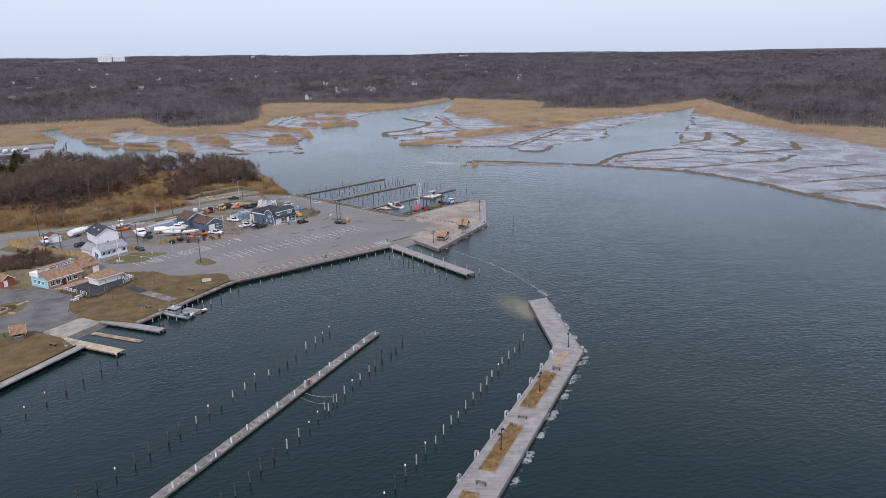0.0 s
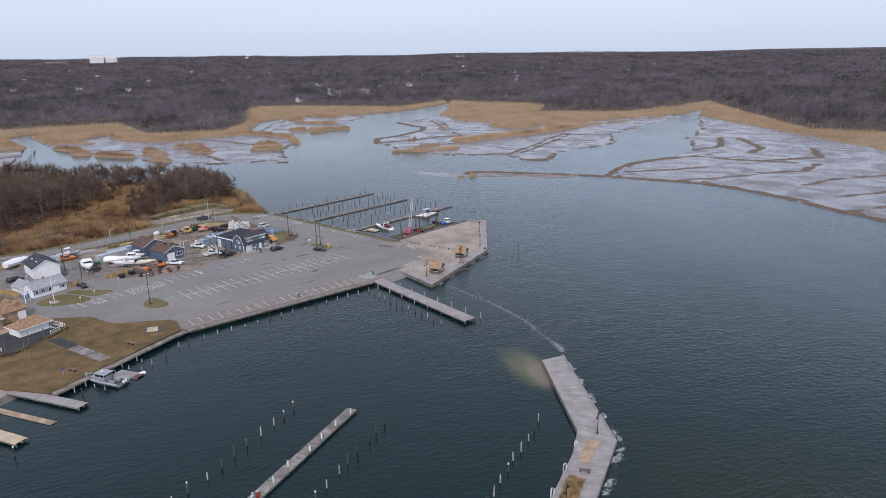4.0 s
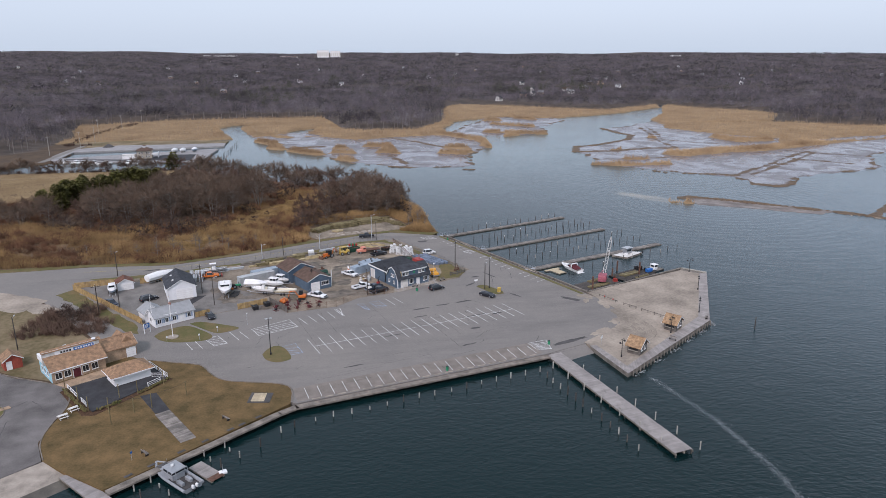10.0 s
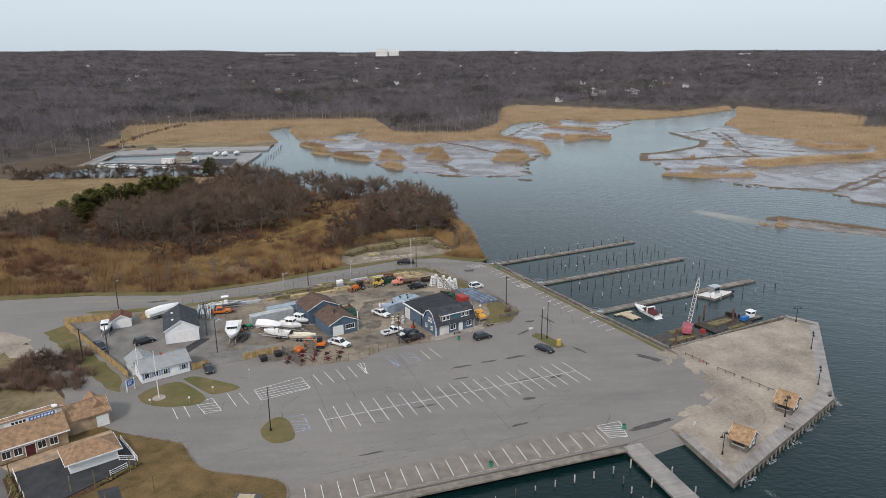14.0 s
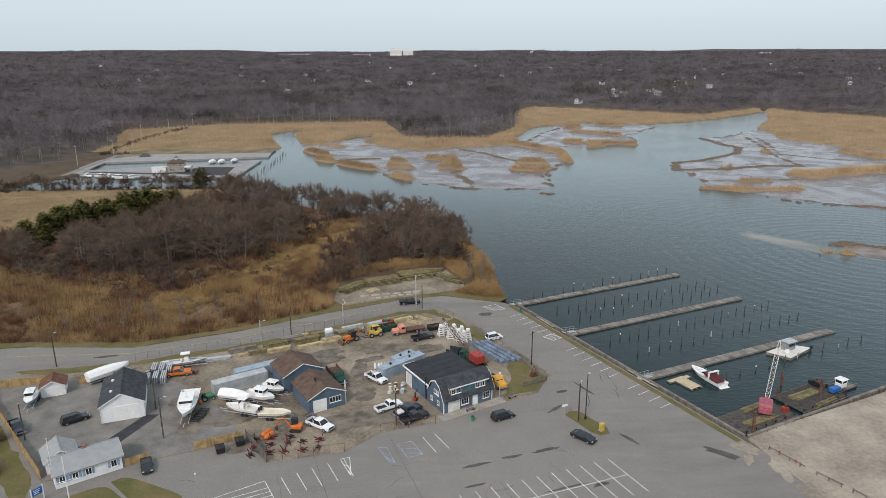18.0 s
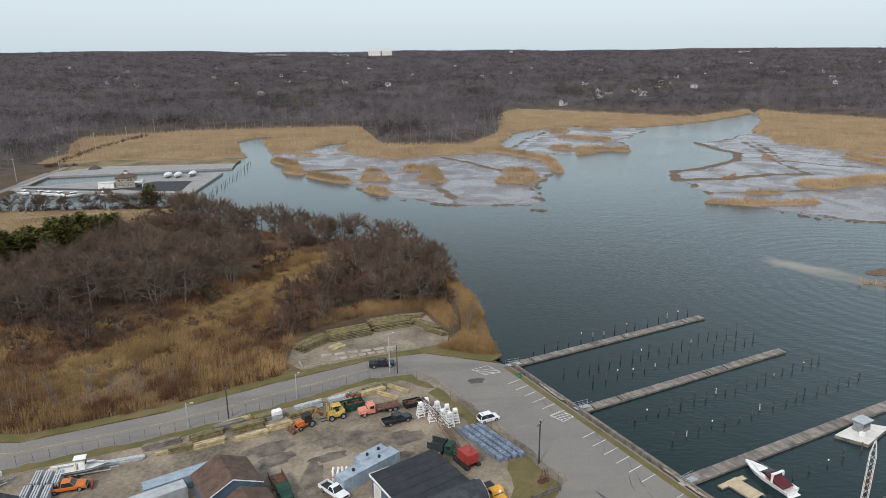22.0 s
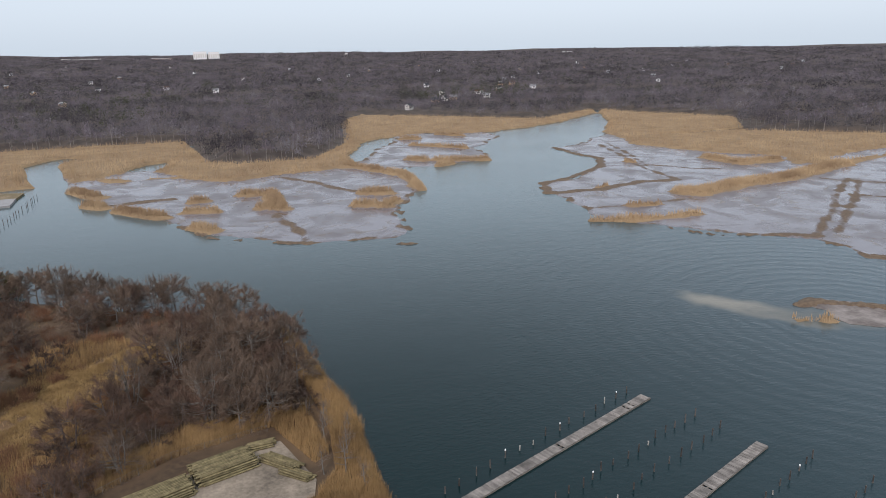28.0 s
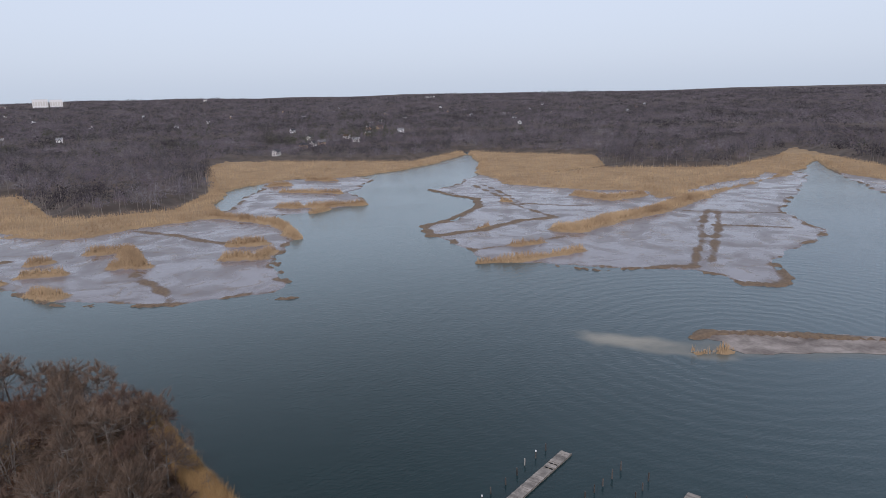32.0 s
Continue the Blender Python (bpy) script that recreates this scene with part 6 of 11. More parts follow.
def container(x, y, rot, mname, label, L=12.2, H=2.6):
    e = thing("shipping_container", x, y, 1.5, rot, label, "container", "containers")
    W = 2.44
    part("body", MB().box(0.08, L - 0.08, 0.08, W - 0.08, 0.12, H - 0.05), mname, e)
    ribs = MB()
    for i in range(int(L / 0.28)):
        x0 = 0.15 + i * 0.28
        ribs.box(x0, x0 + 0.14, 0.03, 0.08, 0.2, H - 0.15).box(x0, x0 + 0.14, W - 0.08, W - 0.03, 0.2, H - 0.15).box(x0, x0 + 0.14, 0.1, W - 0.1, H - 0.05, H - 0.02)
    part("corrugation", ribs, mname, e, fix=False)
    for z0 in (0.05, H - 0.12):
        part("rail", MB().box(0, L, 0, 0.1, z0, z0 + 0.14).box(0, L, W - 0.1, W, z0, z0 + 0.14), mname, e)
    for xx in (0, L - 0.14):
        part("corner_post", MB().box(xx, xx + 0.14, 0, 0.14, 0, H).box(xx, xx + 0.14, W - 0.14, W, 0, H), mname, e)
    for s in (0.35, 0.9, 1.5, 2.05):
        part("door_rod", MB().tube((-0.03, s, 0.2), (-0.03, s, H - 0.2), 0.025, 0.025, 6), "galv", e)
    return e
container(-89.3, 106.6, 29, "container_grey", "weathered grey shipping container beside the workshop", 11.5)
container(-86.0, 112.2, 28, "container_blue", "pale blue shipping container behind the grey one", 11.5, 2.4)
c1 = container(-54.4, 110.7, 39, "container_blue", "pale blue container beside the dock building")
c2 = container(-51.4, 115.6, 39, "container_blue", "pale blue container with roof vents behind the dock building", 6.1)
for c, xx in ((c1, (3, 8.5)), (c2, (2, 4.5))):
    for x_ in xx:
        part("roof_vent", MB().lathe([(0.22, 0), (0.28, 0.3), (0.12, 0.5)], 10, (x_, 1.2, 2.58)), "black", c)

# ---- boats ----
def hull(L, B, H, flare=0.12, n=9):
    """A planked-up hull mesh, bow towards +x, keel at z = 0."""
    rings = []
    for i in range(n + 1):
        t = i / n
        x = -L / 2 + L * t
        b = B / 2 * (1 if t < 0.5 else max(0.02, 1 - ((t - 0.5) / 0.5) ** 2.2))
        bb = b * (0.82 if t < 0.5 else 0.82 - 0.35 * (t - 0.5))
        sheer = H * (1 + 0.22 * t * t)
        keel = 0.0 if t < 0.6 else H * 0.75 * ((t - 0.6) / 0.4) ** 2
        rings.append([(x, -b, sheer), (x, -bb, keel + (sheer - keel) * 0.35), (x, 0, keel), (x, bb, keel + (sheer - keel) * 0.35), (x, b, sheer)])
    return rings


def boat(name, x, y, z, rot, L, B, H, kind, label, hullmat="gelcoat", group="boats", motors=0, trailer=False, cat="boat"):
    e = thing(name, x, y, z, rot, label, cat, group)
    zz = 0.65 if trailer else 0.0
    R = [[(a, b, c + zz) for a, b, c in r] for r in hull(L, B, H)]
    m = MB()
    n = 5
    m.add([p for r in R for p in r], [(k * n + i, k * n + i + 1, (k + 1) * n + i + 1, (k + 1) * n + i) for k in range(len(R) - 1) for i in range(n - 1)] + [(4, 3, 2, 1, 0)])
    part("hull", m, hullmat, e)
    def deck_strip(t0, t1, drop, mat_, nm, shrink=0.93):
        d = MB()
        k0, k1 = int(round(t0 * 9)), int(round(t1 * 9))
        pts = []
        for k in range(k0, k1 + 1):
            pts.append((R[k][0], R[k][4]))
        vs = [(a[0], a[1] * shrink, a[2] - drop) for a, b in pts] + [(b[0], b[1] * shrink, b[2] - drop) for a, b in pts]
        q = len(pts)
        d.add(vs, [(i, i + 1, q + i + 1, q + i) for i in range(q - 1)])
        return part(nm, d, mat_, e)
    # one continuous rail along each side
    for i in (0, 4):
        vs = [(R[k][i][0], R[k][i][1] + 0.05 * math.cos(a * math.pi / 3), R[k][i][2] + 0.05 * math.sin(a * math.pi / 3)) for k in range(10) for a in range(6)]
        fs = [(k * 6 + a, k * 6 + (a + 1) % 6, k * 6 + 6 + (a + 1) % 6, k * 6 + 6 + a) for k in range(9) for a in range(6)]
        part("gunwale", MB().add(vs, fs + [(5, 4, 3, 2, 1, 0), (54, 55, 56, 57, 58, 59)]), "white" if kind != "patrol" else "rubber", e)
    zt = H + zz
    if kind == "wrap":
        cov = MB()
        rr = []
        for k in range(10):
            a, b = R[k][0], R[k][4]
            up = 0.9 * math.sin(math.pi * min(1, 0.25 + k / 9 * 0.75)) + 0.25
            rr.append([(a[0], a[1] * 1.02, a[2] - 0.15), (a[0], a[1] * 0.55, a[2] + up * 0.7), (a[0], 0, a[2] + up), (b[0], b[1] * 0.55, b[2] + up * 0.7), (b[0], b[1] * 1.02, b[2] - 0.15)])
        cov.loft(rr)
        part("shrink_wrap", cov, "white", e, "taut white shrink-wrap cover")
    elif kind == "console":
        deck_strip(0, 0.9, 0.35, "offwhite", "deck")
        part("console", MB().box(-L * 0.08, L * 0.06, -0.45, 0.45, zt - 0.4, zt + 0.75), "white", e, bev=0.08)
        part("windshield", MB().box(L * 0.06, L * 0.075, -0.4, 0.4, zt + 0.6, zt + 1.05), "glass_dark", e)
        part("seat", MB().box(-L * 0.18, -L * 0.12, -0.4, 0.4, zt - 0.35, zt + 0.4), "cream", e, bev=0.06)
        for sx in (-0.12, 0.05):
            for s in (-1, 1):
                part("top_post", MB().tube((L * sx, s * 0.5, zt - 0.3), (L * sx, s * 0.55, zt + 1.75), 0.03, 0.03, 5), "steel", e)
        part("hard_top", MB().box(-L * 0.16, L * 0.09, -0.8, 0.8, zt + 1.75, zt + 1.85), "white", e, bev=0.04)
    elif kind == "open":
        deck_strip(0, 0.9, 0.4, "cream", "deck")
        for xx in (-0.2, 0.05, 0.25):
            part("thwart", MB().box(L * xx, L * xx + 0.35, -B * 0.42, B * 0.42, zt - 0.25, zt - 0.18), "cream", e)
    elif kind in ("cabin", "cruiser", "patrol"):
        dm = {"cabin": "white", "cruiser": "white", "patrol": "patrol_grey"}[kind]
        deck_strip(0.5, 1.0, 0.02, dm, "foredeck", 0.98)
        deck_strip(0, 0.6, 0.45, "offwhite" if kind != "patrol" else "asphalt_new", "cockpit_floor")
        if kind == "cruiser":
            part("trunk_cabin", MB().side([(-L * 0.02, zt - 0.3), (L * 0.3, zt + 0.1), (L * 0.18, zt + 0.42), (-L * 0.02, zt + 0.6)], -B * 0.3, B * 0.3), "gelcoat", e, bev=0.12)
            part("windshield", MB().side([(-L * 0.03, zt + 0.45), (L * 0.1, zt + 0.45), (-L * 0.02, zt + 1.0), (-L * 0.06, zt + 1.0)], -B * 0.36, B * 0.36), "glass_dark", e, bev=0.05)
            part("cockpit_cover", MB().side([(-L * 0.4, zt - 0.1), (-L * 0.42, zt + 0.15), (-L * 0.2, zt + 0.75), (-L * 0.06, zt + 1.02), (-L * 0.02, zt + 0.4)], -B * 0.42, B * 0.42), "maroon", e, "maroon canvas cockpit cover", bev=0.1)
            part("radar_arch", MB().box(-L * 0.2, -L * 0.16, -B * 0.45, -B * 0.4, zt, zt + 1.5).box(-L * 0.2, -L * 0.16, B * 0.4, B * 0.45, zt, zt + 1.5).box(-L * 0.2, -L * 0.15, -B * 0.45, B * 0.45, zt + 1.4, zt + 1.55), "white", e)
            part("swim_platform", MB().box(-L / 2 - 0.7, -L / 2, -B * 0.42, B * 0.42, 0.3, 0.42), "white", e, bev=0.04)
            for i in range(4):
                part("cushion", MB().box(L * (0.1 + 0.05 * i), L * (0.14 + 0.05 * i), -0.5, 0.5, zt + 0.28 - 0.07 * i, zt + 0.36 - 0.07 * i), "cream", e)
            for s in (-1, 1):
                part("bow_rail", MB().tube((L * 0.05, s * B * 0.44, zt + 0.5), (L * 0.48, s * 0.12, zt + 0.95), 0.025, 0.025, 5), "steel", e)
        else:
            c0, c1 = (-L * 0.1, L * 0.2) if kind == "cabin" else (-L * 0.12, L * 0.12)
            part("cabin_base", MB().box(c0, c1, -B * 0.33, B * 0.33, zt - 0.4, zt + 0.75), dm, e, bev=0.06)
            part("window_band", MB().box(c0 + 0.05, c1 + 0.03, -B * 0.335, B * 0.335, zt + 0.75, zt + 1.35), "glass_dark", e)
            for sx in (c0 + 0.05, (c0 + c1) / 2, c1):
                for s in (-1, 1):
                    part("window_post", MB().box(sx - 0.05, sx + 0.06, s * B * 0.335 - 0.03, s * B * 0.335 + 0.03, zt + 0.75, zt + 1.35), dm, e)
            part("cabin_roof", MB().box(c0 - 0.4, c1 + 0.25, -B * 0.38, B * 0.38, zt + 1.35, zt + 1.47), dm, e, bev=0.05)
            part("trunk_cabin", MB().side([(c1, zt - 0.3), (L * 0.36, zt + 0.05), (L * 0.3, zt + 0.3), (c1, zt + 0.55)], -B * 0.28, B * 0.28), dm, e, bev=0.06)
            part("mast", MB().tube(((c0 + c1) / 2, 0, zt + 1.45), ((c0 + c1) / 2, 0, zt + 2.6), 0.04, 0.03, 6), "steel", e)
            part("radar", MB().lathe([(0.3, 0), (0.3, 0.2)], 10, ((c0 + c1) / 2 + 0.3, 0, zt + 1.5)), "white", e)
        if kind == "patrol":
            col = MB()
            for k in range(9):
                for i in (0, 4):
                    p, q = Vector(R[k][i]), Vector(R[k + 1][i])
                    col.tube(p - Vector((0, 0, 0.15)), q - Vector((0, 0, 0.15)), 0.24, 0.24, 8)
            part("collar", col, "patrol_grey", e, "grey foam collar")
            part("deck_mat", MB().box(L * 0.14, L * 0.36, -B * 0.26, B * 0.26, zt + 0.32, zt + 0.36), "asphalt_new", e, "dark non-slip deck mat")
            part("float_vest", MB().box(L * 0.2, L * 0.25, -B * 0.2, -B * 0.05, zt + 0.36, zt + 0.62), "paint_yellow", e, "yellow float", bev=0.08)
            for s in (-1, 1):
                part("locker", MB().box(-L * 0.34, -L * 0.2, s * B * 0.22 - 0.3, s * B * 0.22 + 0.3, zt - 0.45, zt + 0.15), "patrol_grey", e, bev=0.05)
                part("hand_rail", MB().tube((-L * 0.4, s * B * 0.4, zt + 0.55), (L * 0.1, s * B * 0.42, zt + 0.55), 0.03, 0.03, 5), "steel", e)
            for sx in (-0.08, 0.05):
                part("antenna", MB().tube((L * sx, B * 0.2, zt + 1.45), (L * sx - 0.2, B * 0.25, zt + 3.4), 0.025, 0.012, 5), "steel", e)
            part("a_frame", MB().tube((-L * 0.25, -B * 0.35, zt - 0.2), (-L * 0.2, -B * 0.3, zt + 1.9), 0.05).tube((-L * 0.25, B * 0.35, zt - 0.2), (-L * 0.2, B * 0.3, zt + 1.9), 0.05).tube((-L * 0.2, -B * 0.3, zt + 1.9), (-L * 0.2, B * 0.3, zt + 1.9), 0.05), "steel", e)
    for i in range(motors):
        yy = (i - (motors - 1) / 2) * 0.7
        mo = part("outboard", MB().box(-L / 2 - 0.65, -L / 2 - 0.15, yy - 0.2, yy + 0.2, zt - 0.15, zt + 0.5), "white" if kind in ("cabin", "patrol") else "black", e, bev=0.1)
        part("leg", MB().box(-L / 2 - 0.45, -L / 2 - 0.25, yy - 0.08, yy + 0.08, zt - 0.95, zt - 0.15), "black", mo)
    if trailer:
        for s in (-1, 1):
            part("trailer_beam", MB().box(-L / 2, L / 2 + 0.3, s * 0.75 - 0.06, s * 0.75 + 0.06, 0.45, 0.6), "galv", e)
            for xx in (-L * 0.2, -L * 0.2 + 0.85):
                part("wheel", MB().tube((xx, s * 1.15, 0.33), (xx, s * 0.93, 0.33), 0.33, 0.33, 12), "rubber", e)
        part("drawbar", MB().box(L / 2, L / 2 + 1.5, -0.06, 0.06, 0.45, 0.58), "galv", e)
        for xx in (-L * 0.35, 0, L * 0.25):
            part("cross_beam", MB().box(xx, xx + 0.1, -0.8, 0.8, 0.42, 0.55), "galv", e)
        part("bunk", MB().box(-L * 0.4, L * 0.3, -0.5, -0.38, 0.55, 0.75).box(-L * 0.4, L * 0.3, 0.38, 0.5, 0.55, 0.75), "timber", e)
    return e
boat("motor_yacht", -93.0, 100.8, 1.5, -82, 11.0, 3.7, 1.5, "cabin", "white cabin motor boat standing on trailer and blocks", trailer=True)
boat("wrapped_boat", -84.4, 104.2, 1.5, -20, 7.0, 2.5, 1.0, "wrap", "boat under white shrink-wrap on a trailer", trailer=True)
boat("work_boat", -82.0, 99.0, 1.5, 160, 7.2, 2.5, 1.0, "console", "white centre-console boat on a tandem trailer", trailer=True, motors=2)
boat("work_boat", -79.4, 103.6, 1.5, -25, 7.0, 2.5, 1.1, "cabin", "white pilothouse boat on a trailer", trailer=True)
boat("work_boat", -77.6, 107.0, 1.5, -25, 6.0, 2.2, 0.9, "cabin", "small white cabin boat on a trailer by the container", trailer=True)
boat("skiff", -75.2, 96.6, 1.5, -10, 6.4, 2.3, 0.9, "open", "open cream-coloured skiff on a trailer", hullmat="cream", trailer=True)
boat("skiff", -99.0, 121.6, 1.5, 12, 8.0, 2.3, 0.85, "console", "grey-blue workboat with a white console on a trailer", hullmat="patrol_grey", trailer=True)
boat("wrapped_boat", -114.6, 117.0, 1.5, 44, 9.0, 3.0, 1.4, "wrap", "large boat under white shrink-wrap behind the garage", trailer=True)
boat("work_boat", -125.9, 106.6, 1.5, -75, 6.8, 2.4, 1.0, "cabin", "grey-white cabin boat on a trailer by the fence", hullmat="container_blue", trailer=True)
boat("express_cruiser", 17.0, 108.6, 0.1, 109, 9.6, 3.0, 1.15, "cruiser", "white express cruiser with maroon canvas at the dock")
boat("patrol_boat", -90.0, 8.9, 0.1, 133, 11.0, 3.5, 1.2, "patrol", "grey patrol boat with cabin moored at the quay", hullmat="patrol_grey", motors=2)
fl = thing("boat_float", -85.0, 9.6, 0.35, 133, "low grey plank float with a brown end behind the patrol boat", "float")
for i in range(14):
    part("plank", MB().box(-3.4 + i * 0.48, -2.96 + i * 0.48, -1.25, 1.25, 0.38, 0.45), "deck_grey" if i > 2 else "rust", fl, fix=False)
for s_ in (-1.1, 1.1):
    part("pontoon", MB().box(-3.4, 3.3, s_ - 0.2, s_ + 0.2, -0.3, 0.38), "timber", fl)
bu = thing("mooring_buoy", -82.2, 9.0, 0.5, 20, "white box buoy with a slim pole", "buoy")
part("box", MB().box(-0.7, 0.7, -0.5, 0.5, -0.2, 0.35), "white", bu, bev=0.08)
part("pole", MB().tube((0, 0, 0.3), (0, 0, 1.7), 0.05, 0.04, 6), "galv", bu)
for x_, y_, m_ in ((-168.4, 421.5, "white"), (-162.6, 421.5, "white"), (-155.0, 424.0, "container_blue")):
    boat("wrapped_boat", x_, y_, 1.1, -90, 8.5, 3.6, 1.6, "wrap", "wrapped boat stored on the far marina quay", hullmat=m_, trailer=True)
for x_, y_, r_ in ((-231.5, 386.5, -38), (-222.5, 383.5, -35), (-217.2, 381.5, -35), (-211, 379.0, -33), (-203, 376.6, 25), (-187, 375.2, 160)):
    boat("marina_boat", x_, y_, 0.2, r_, 9.5, 3.2, 1.2, "cabin", "white motor boat moored at the far marina")
# the push boat and barges
def barge(name, x, y, rot, L, W, label, mname="black"):
    e = thing(name, x, y, 0, rot, label, "barge", "barges")
    part("hull", MB().side([(0, 0.85), (0.8, -0.5), (L - 0.8, -0.5), (L, 0.85)], 0, W), mname, e)
    part("deck", MB().box(0.05, L - 0.05, 0.05, W - 0.05, 0.85, 0.95), "pile", e)
    part("rub_rail", MB().box(-0.08, L + 0.08, -0.1, 0.02, 0.6, 0.9).box(-0.08, L + 0.08, W - 0.02, W + 0.1, 0.6, 0.9), "timber", e)
    for i in range(6):
        part("bollard", MB().lathe([(0.12, 0.95), (0.12, 1.3), (0.18, 1.35), (0.18, 1.42)], 8, (0.6 + i * (L - 1.2) / 5, 0.35, 0)), "black", e)
    for i in range(6):
        part("tyre_fender", MB().tube((1 + i * (L - 2) / 5, -0.12, 0.45), (1 + i * (L - 2) / 5, -0.3, 0.45), 0.42, 0.42, 12), "rubber", e)
    return e
barge("crane_barge", 13.6, 84.6, 24, 15.0, 7.0, "dark steel crane barge with timber mats")
barge("deck_barge", 29.0, 91.6, 24, 14.8, 7.4, "dark deck barge loaded with timber and gear")
cr = thing("crawler_crane", 21.3, 92.2, 0.95, 60, "faded red lattice-boom crane on the barge", "crane")
part("turntable", MB().lathe([(1.1, 0), (1.1, 0.6), (0.9, 0.75)], 14), "black", cr)
part("house", MB().side([(-1.9, 0.75), (1.3, 0.75), (1.5, 1.4), (1.2, 2.7), (-1.6, 2.7), (-1.9, 2.2)], -1.25, 1.25), "pinkred", cr, bev=0.1)
part("cab_window", MB().box(0.7, 1.52, -1.2, -0.2, 1.6, 2.4), "glass_dark", cr)
part("counterweight", MB().box(-2.3, -1.85, -1.1, 1.1, 0.8, 1.9), "pinkred", cr, bev=0.08)
def lattice(e, p, q, w, n, mname, name="boom"):
    p, q = Vector(p), Vector(q)
    d = (q - p).normalized()
    a = d.cross(Vector((0, 1, 0))).normalized()
    b = d.cross(a)
    m = MB()
    cs = [(1, 1), (1, -1), (-1, -1), (-1, 1)]
    pos = lambda t, c, k: p.lerp(q, t) + (a * c[0] + b * c[1]) * w / 2 * k
    taper = lambda t: min(1, 0.25 + 5 * t, 0.2 + 5 * (1 - t))
    for i in range(n):
        t0, t1 = i / n, (i + 1) / n
        for c in range(4):
            m.tube(pos(t0, cs[c], taper(t0)), pos(t1, cs[c], taper(t1)), 0.05, 0.05, 5)
            m.tube(pos(t0, cs[c], taper(t0)), pos(t1, cs[(c + 1) % 4], taper(t1)), 0.028, 0.028, 4)
    part(name, m, mname, e, fix=False)
lattice(cr, (1.2, 0, 1.0), (6.6, -1.2, 13.2), 0.8, 13, "offwhite")
part("gantry", MB().tube((-1.5, -0.8, 2.6), (-0.6, 0, 4.2), 0.06).tube((-1.5, 0.8, 2.6), (-0.6, 0, 4.2), 0.06), "pinkred", cr)
part("pendant", MB().tube((-0.6, 0, 4.2), (6.6, -1.2, 13.2), 0.025, 0.025, 4), "black", cr)
part("hoist_line", MB().tube((6.7, -1.2, 13.0), (6.7, -1.2, 3.4), 0.02, 0.02, 4), "black", cr)
gb = thing("clamshell_bucket", 25.6, 92.4, 0.95, 10, "red clamshell bucket on the barge deck", "bucket")
part("jaw", MB().side([(-0.6, 0), (0, 0), (0, 1.0), (-0.5, 0.9)], -0.5, 0.5), "red", gb)
part("jaw", MB().side([(0.6, 0), (0, 0), (0, 1.0), (0.5, 0.9)], -0.5, 0.5), "red", gb)
part("head", MB().box(-0.2, 0.2, -0.2, 0.2, 1.0, 1.7), "rust", gb)
for (x_, y_), h_ in (((15.2, 85.2), 5.5), ((26.8, 97.4), 3.6), ((36.2, 97.8), 5.0), ((31.2, 103.6), 4.0)):
    sp_ = thing("spud_pile", x_, y_, 0, 0, "rusty steel spud standing through the barge", "spud", "barge spuds")
    part("shaft", MB().box(-0.2, 0.2, -0.2, 0.2, -1.5, h_), "rust", sp_, bev=0.03)
def mats(x, y, rot, n, L, z, label, mname="lumber_green", d=0.34, name="timber_stack", layers=1):
    e = thing(name, x, y, z, rot, label, "timber stack", "timber stacks")
    me = shared("timber", MB().box(-L / 2, L / 2, -d / 2, d / 2, 0, d * 0.95), mname)
    for k in range(layers):
        for i in range(n - k):
            piece("timber", me, e, pose(rand(-0.25, 0.25), (i - (n - k) / 2) * d * 1.06, k * d, 0, 0, rand(-1.2, 1.2)))
    return e
mats(19.0, 89.6, 24, 5, 8.0, 0.95, "greenish timber mats on the barge deck")
mats(19.6, 94.2, 24, 4, 6.0, 0.95, "greenish timber mats on the barge deck")
mats(33.2, 98.6, 24, 6, 7.5, 0.95, "greenish timber mats on the deck barge")
mats(36.0, 95.4, 24, 3, 6.0, 0.95, "greenish timber mats on the deck barge")
gen = thing("pump_set", 40.4, 99.4, 0.95, 24, "blue pump set on the deck barge", "pump")
part("housing", MB().box(-1.2, 1.2, -0.6, 0.6, 0.1, 1.1), "sign_blue", gen, bev=0.08)
part("skid", MB().box(-1.4, 1.4, -0.7, 0.7, 0, 0.12), "black", gen)
wn_ = thing("winch", 38.2, 102.0, 0.95, 24, "rusty winch with coiled hoses", "winch")
part("drum", MB().tube((-0.5, 0, 0.8), (0.5, 0, 0.8), 0.5, 0.5, 12), "rust", wn_)
part("frame", MB().box(-0.7, -0.55, -0.7, 0.7, 0, 1.3).box(0.55, 0.7, -0.7, 0.7, 0, 1.3), "black", wn_)
part("engine", MB().box(-0.5, 0.5, 0.8, 1.8, 0, 1.0), "black", wn_, bev=0.1)
pb = thing("push_boat", 43.2, 101.6, -0.3, 205, "small black push boat with a white wheelhouse", "boat")
part("hull", MB().side([(-3.4, 1.2), (-3.2, -0.3), (2.6, -0.3), (3.4, 1.35)], -1.7, 1.7), "black", pb, bev=0.2)
part("deck", MB().box(-3.2, 3.2, -1.6, 1.6, 1.2, 1.28), "timber", pb)
part("wheelhouse", MB().box(-0.9, 0.9, -0.8, 0.8, 1.28, 2.3), "white", pb, bev=0.05)
part("windows", MB().box(-0.88, 0.88, -0.78, 0.78, 2.3, 2.95), "glass_dark", pb)
for s in (-1, 1):
    for t_ in (-1, 1):
        part("corner_post", MB().box(s * 0.85 - 0.07, s * 0.85 + 0.07, t_ * 0.75 - 0.07, t_ * 0.75 + 0.07, 2.3, 2.95), "white", pb)
part("roof", MB().box(-1.1, 1.1, -1.0, 1.0, 2.95, 3.08), "white", pb, bev=0.04)
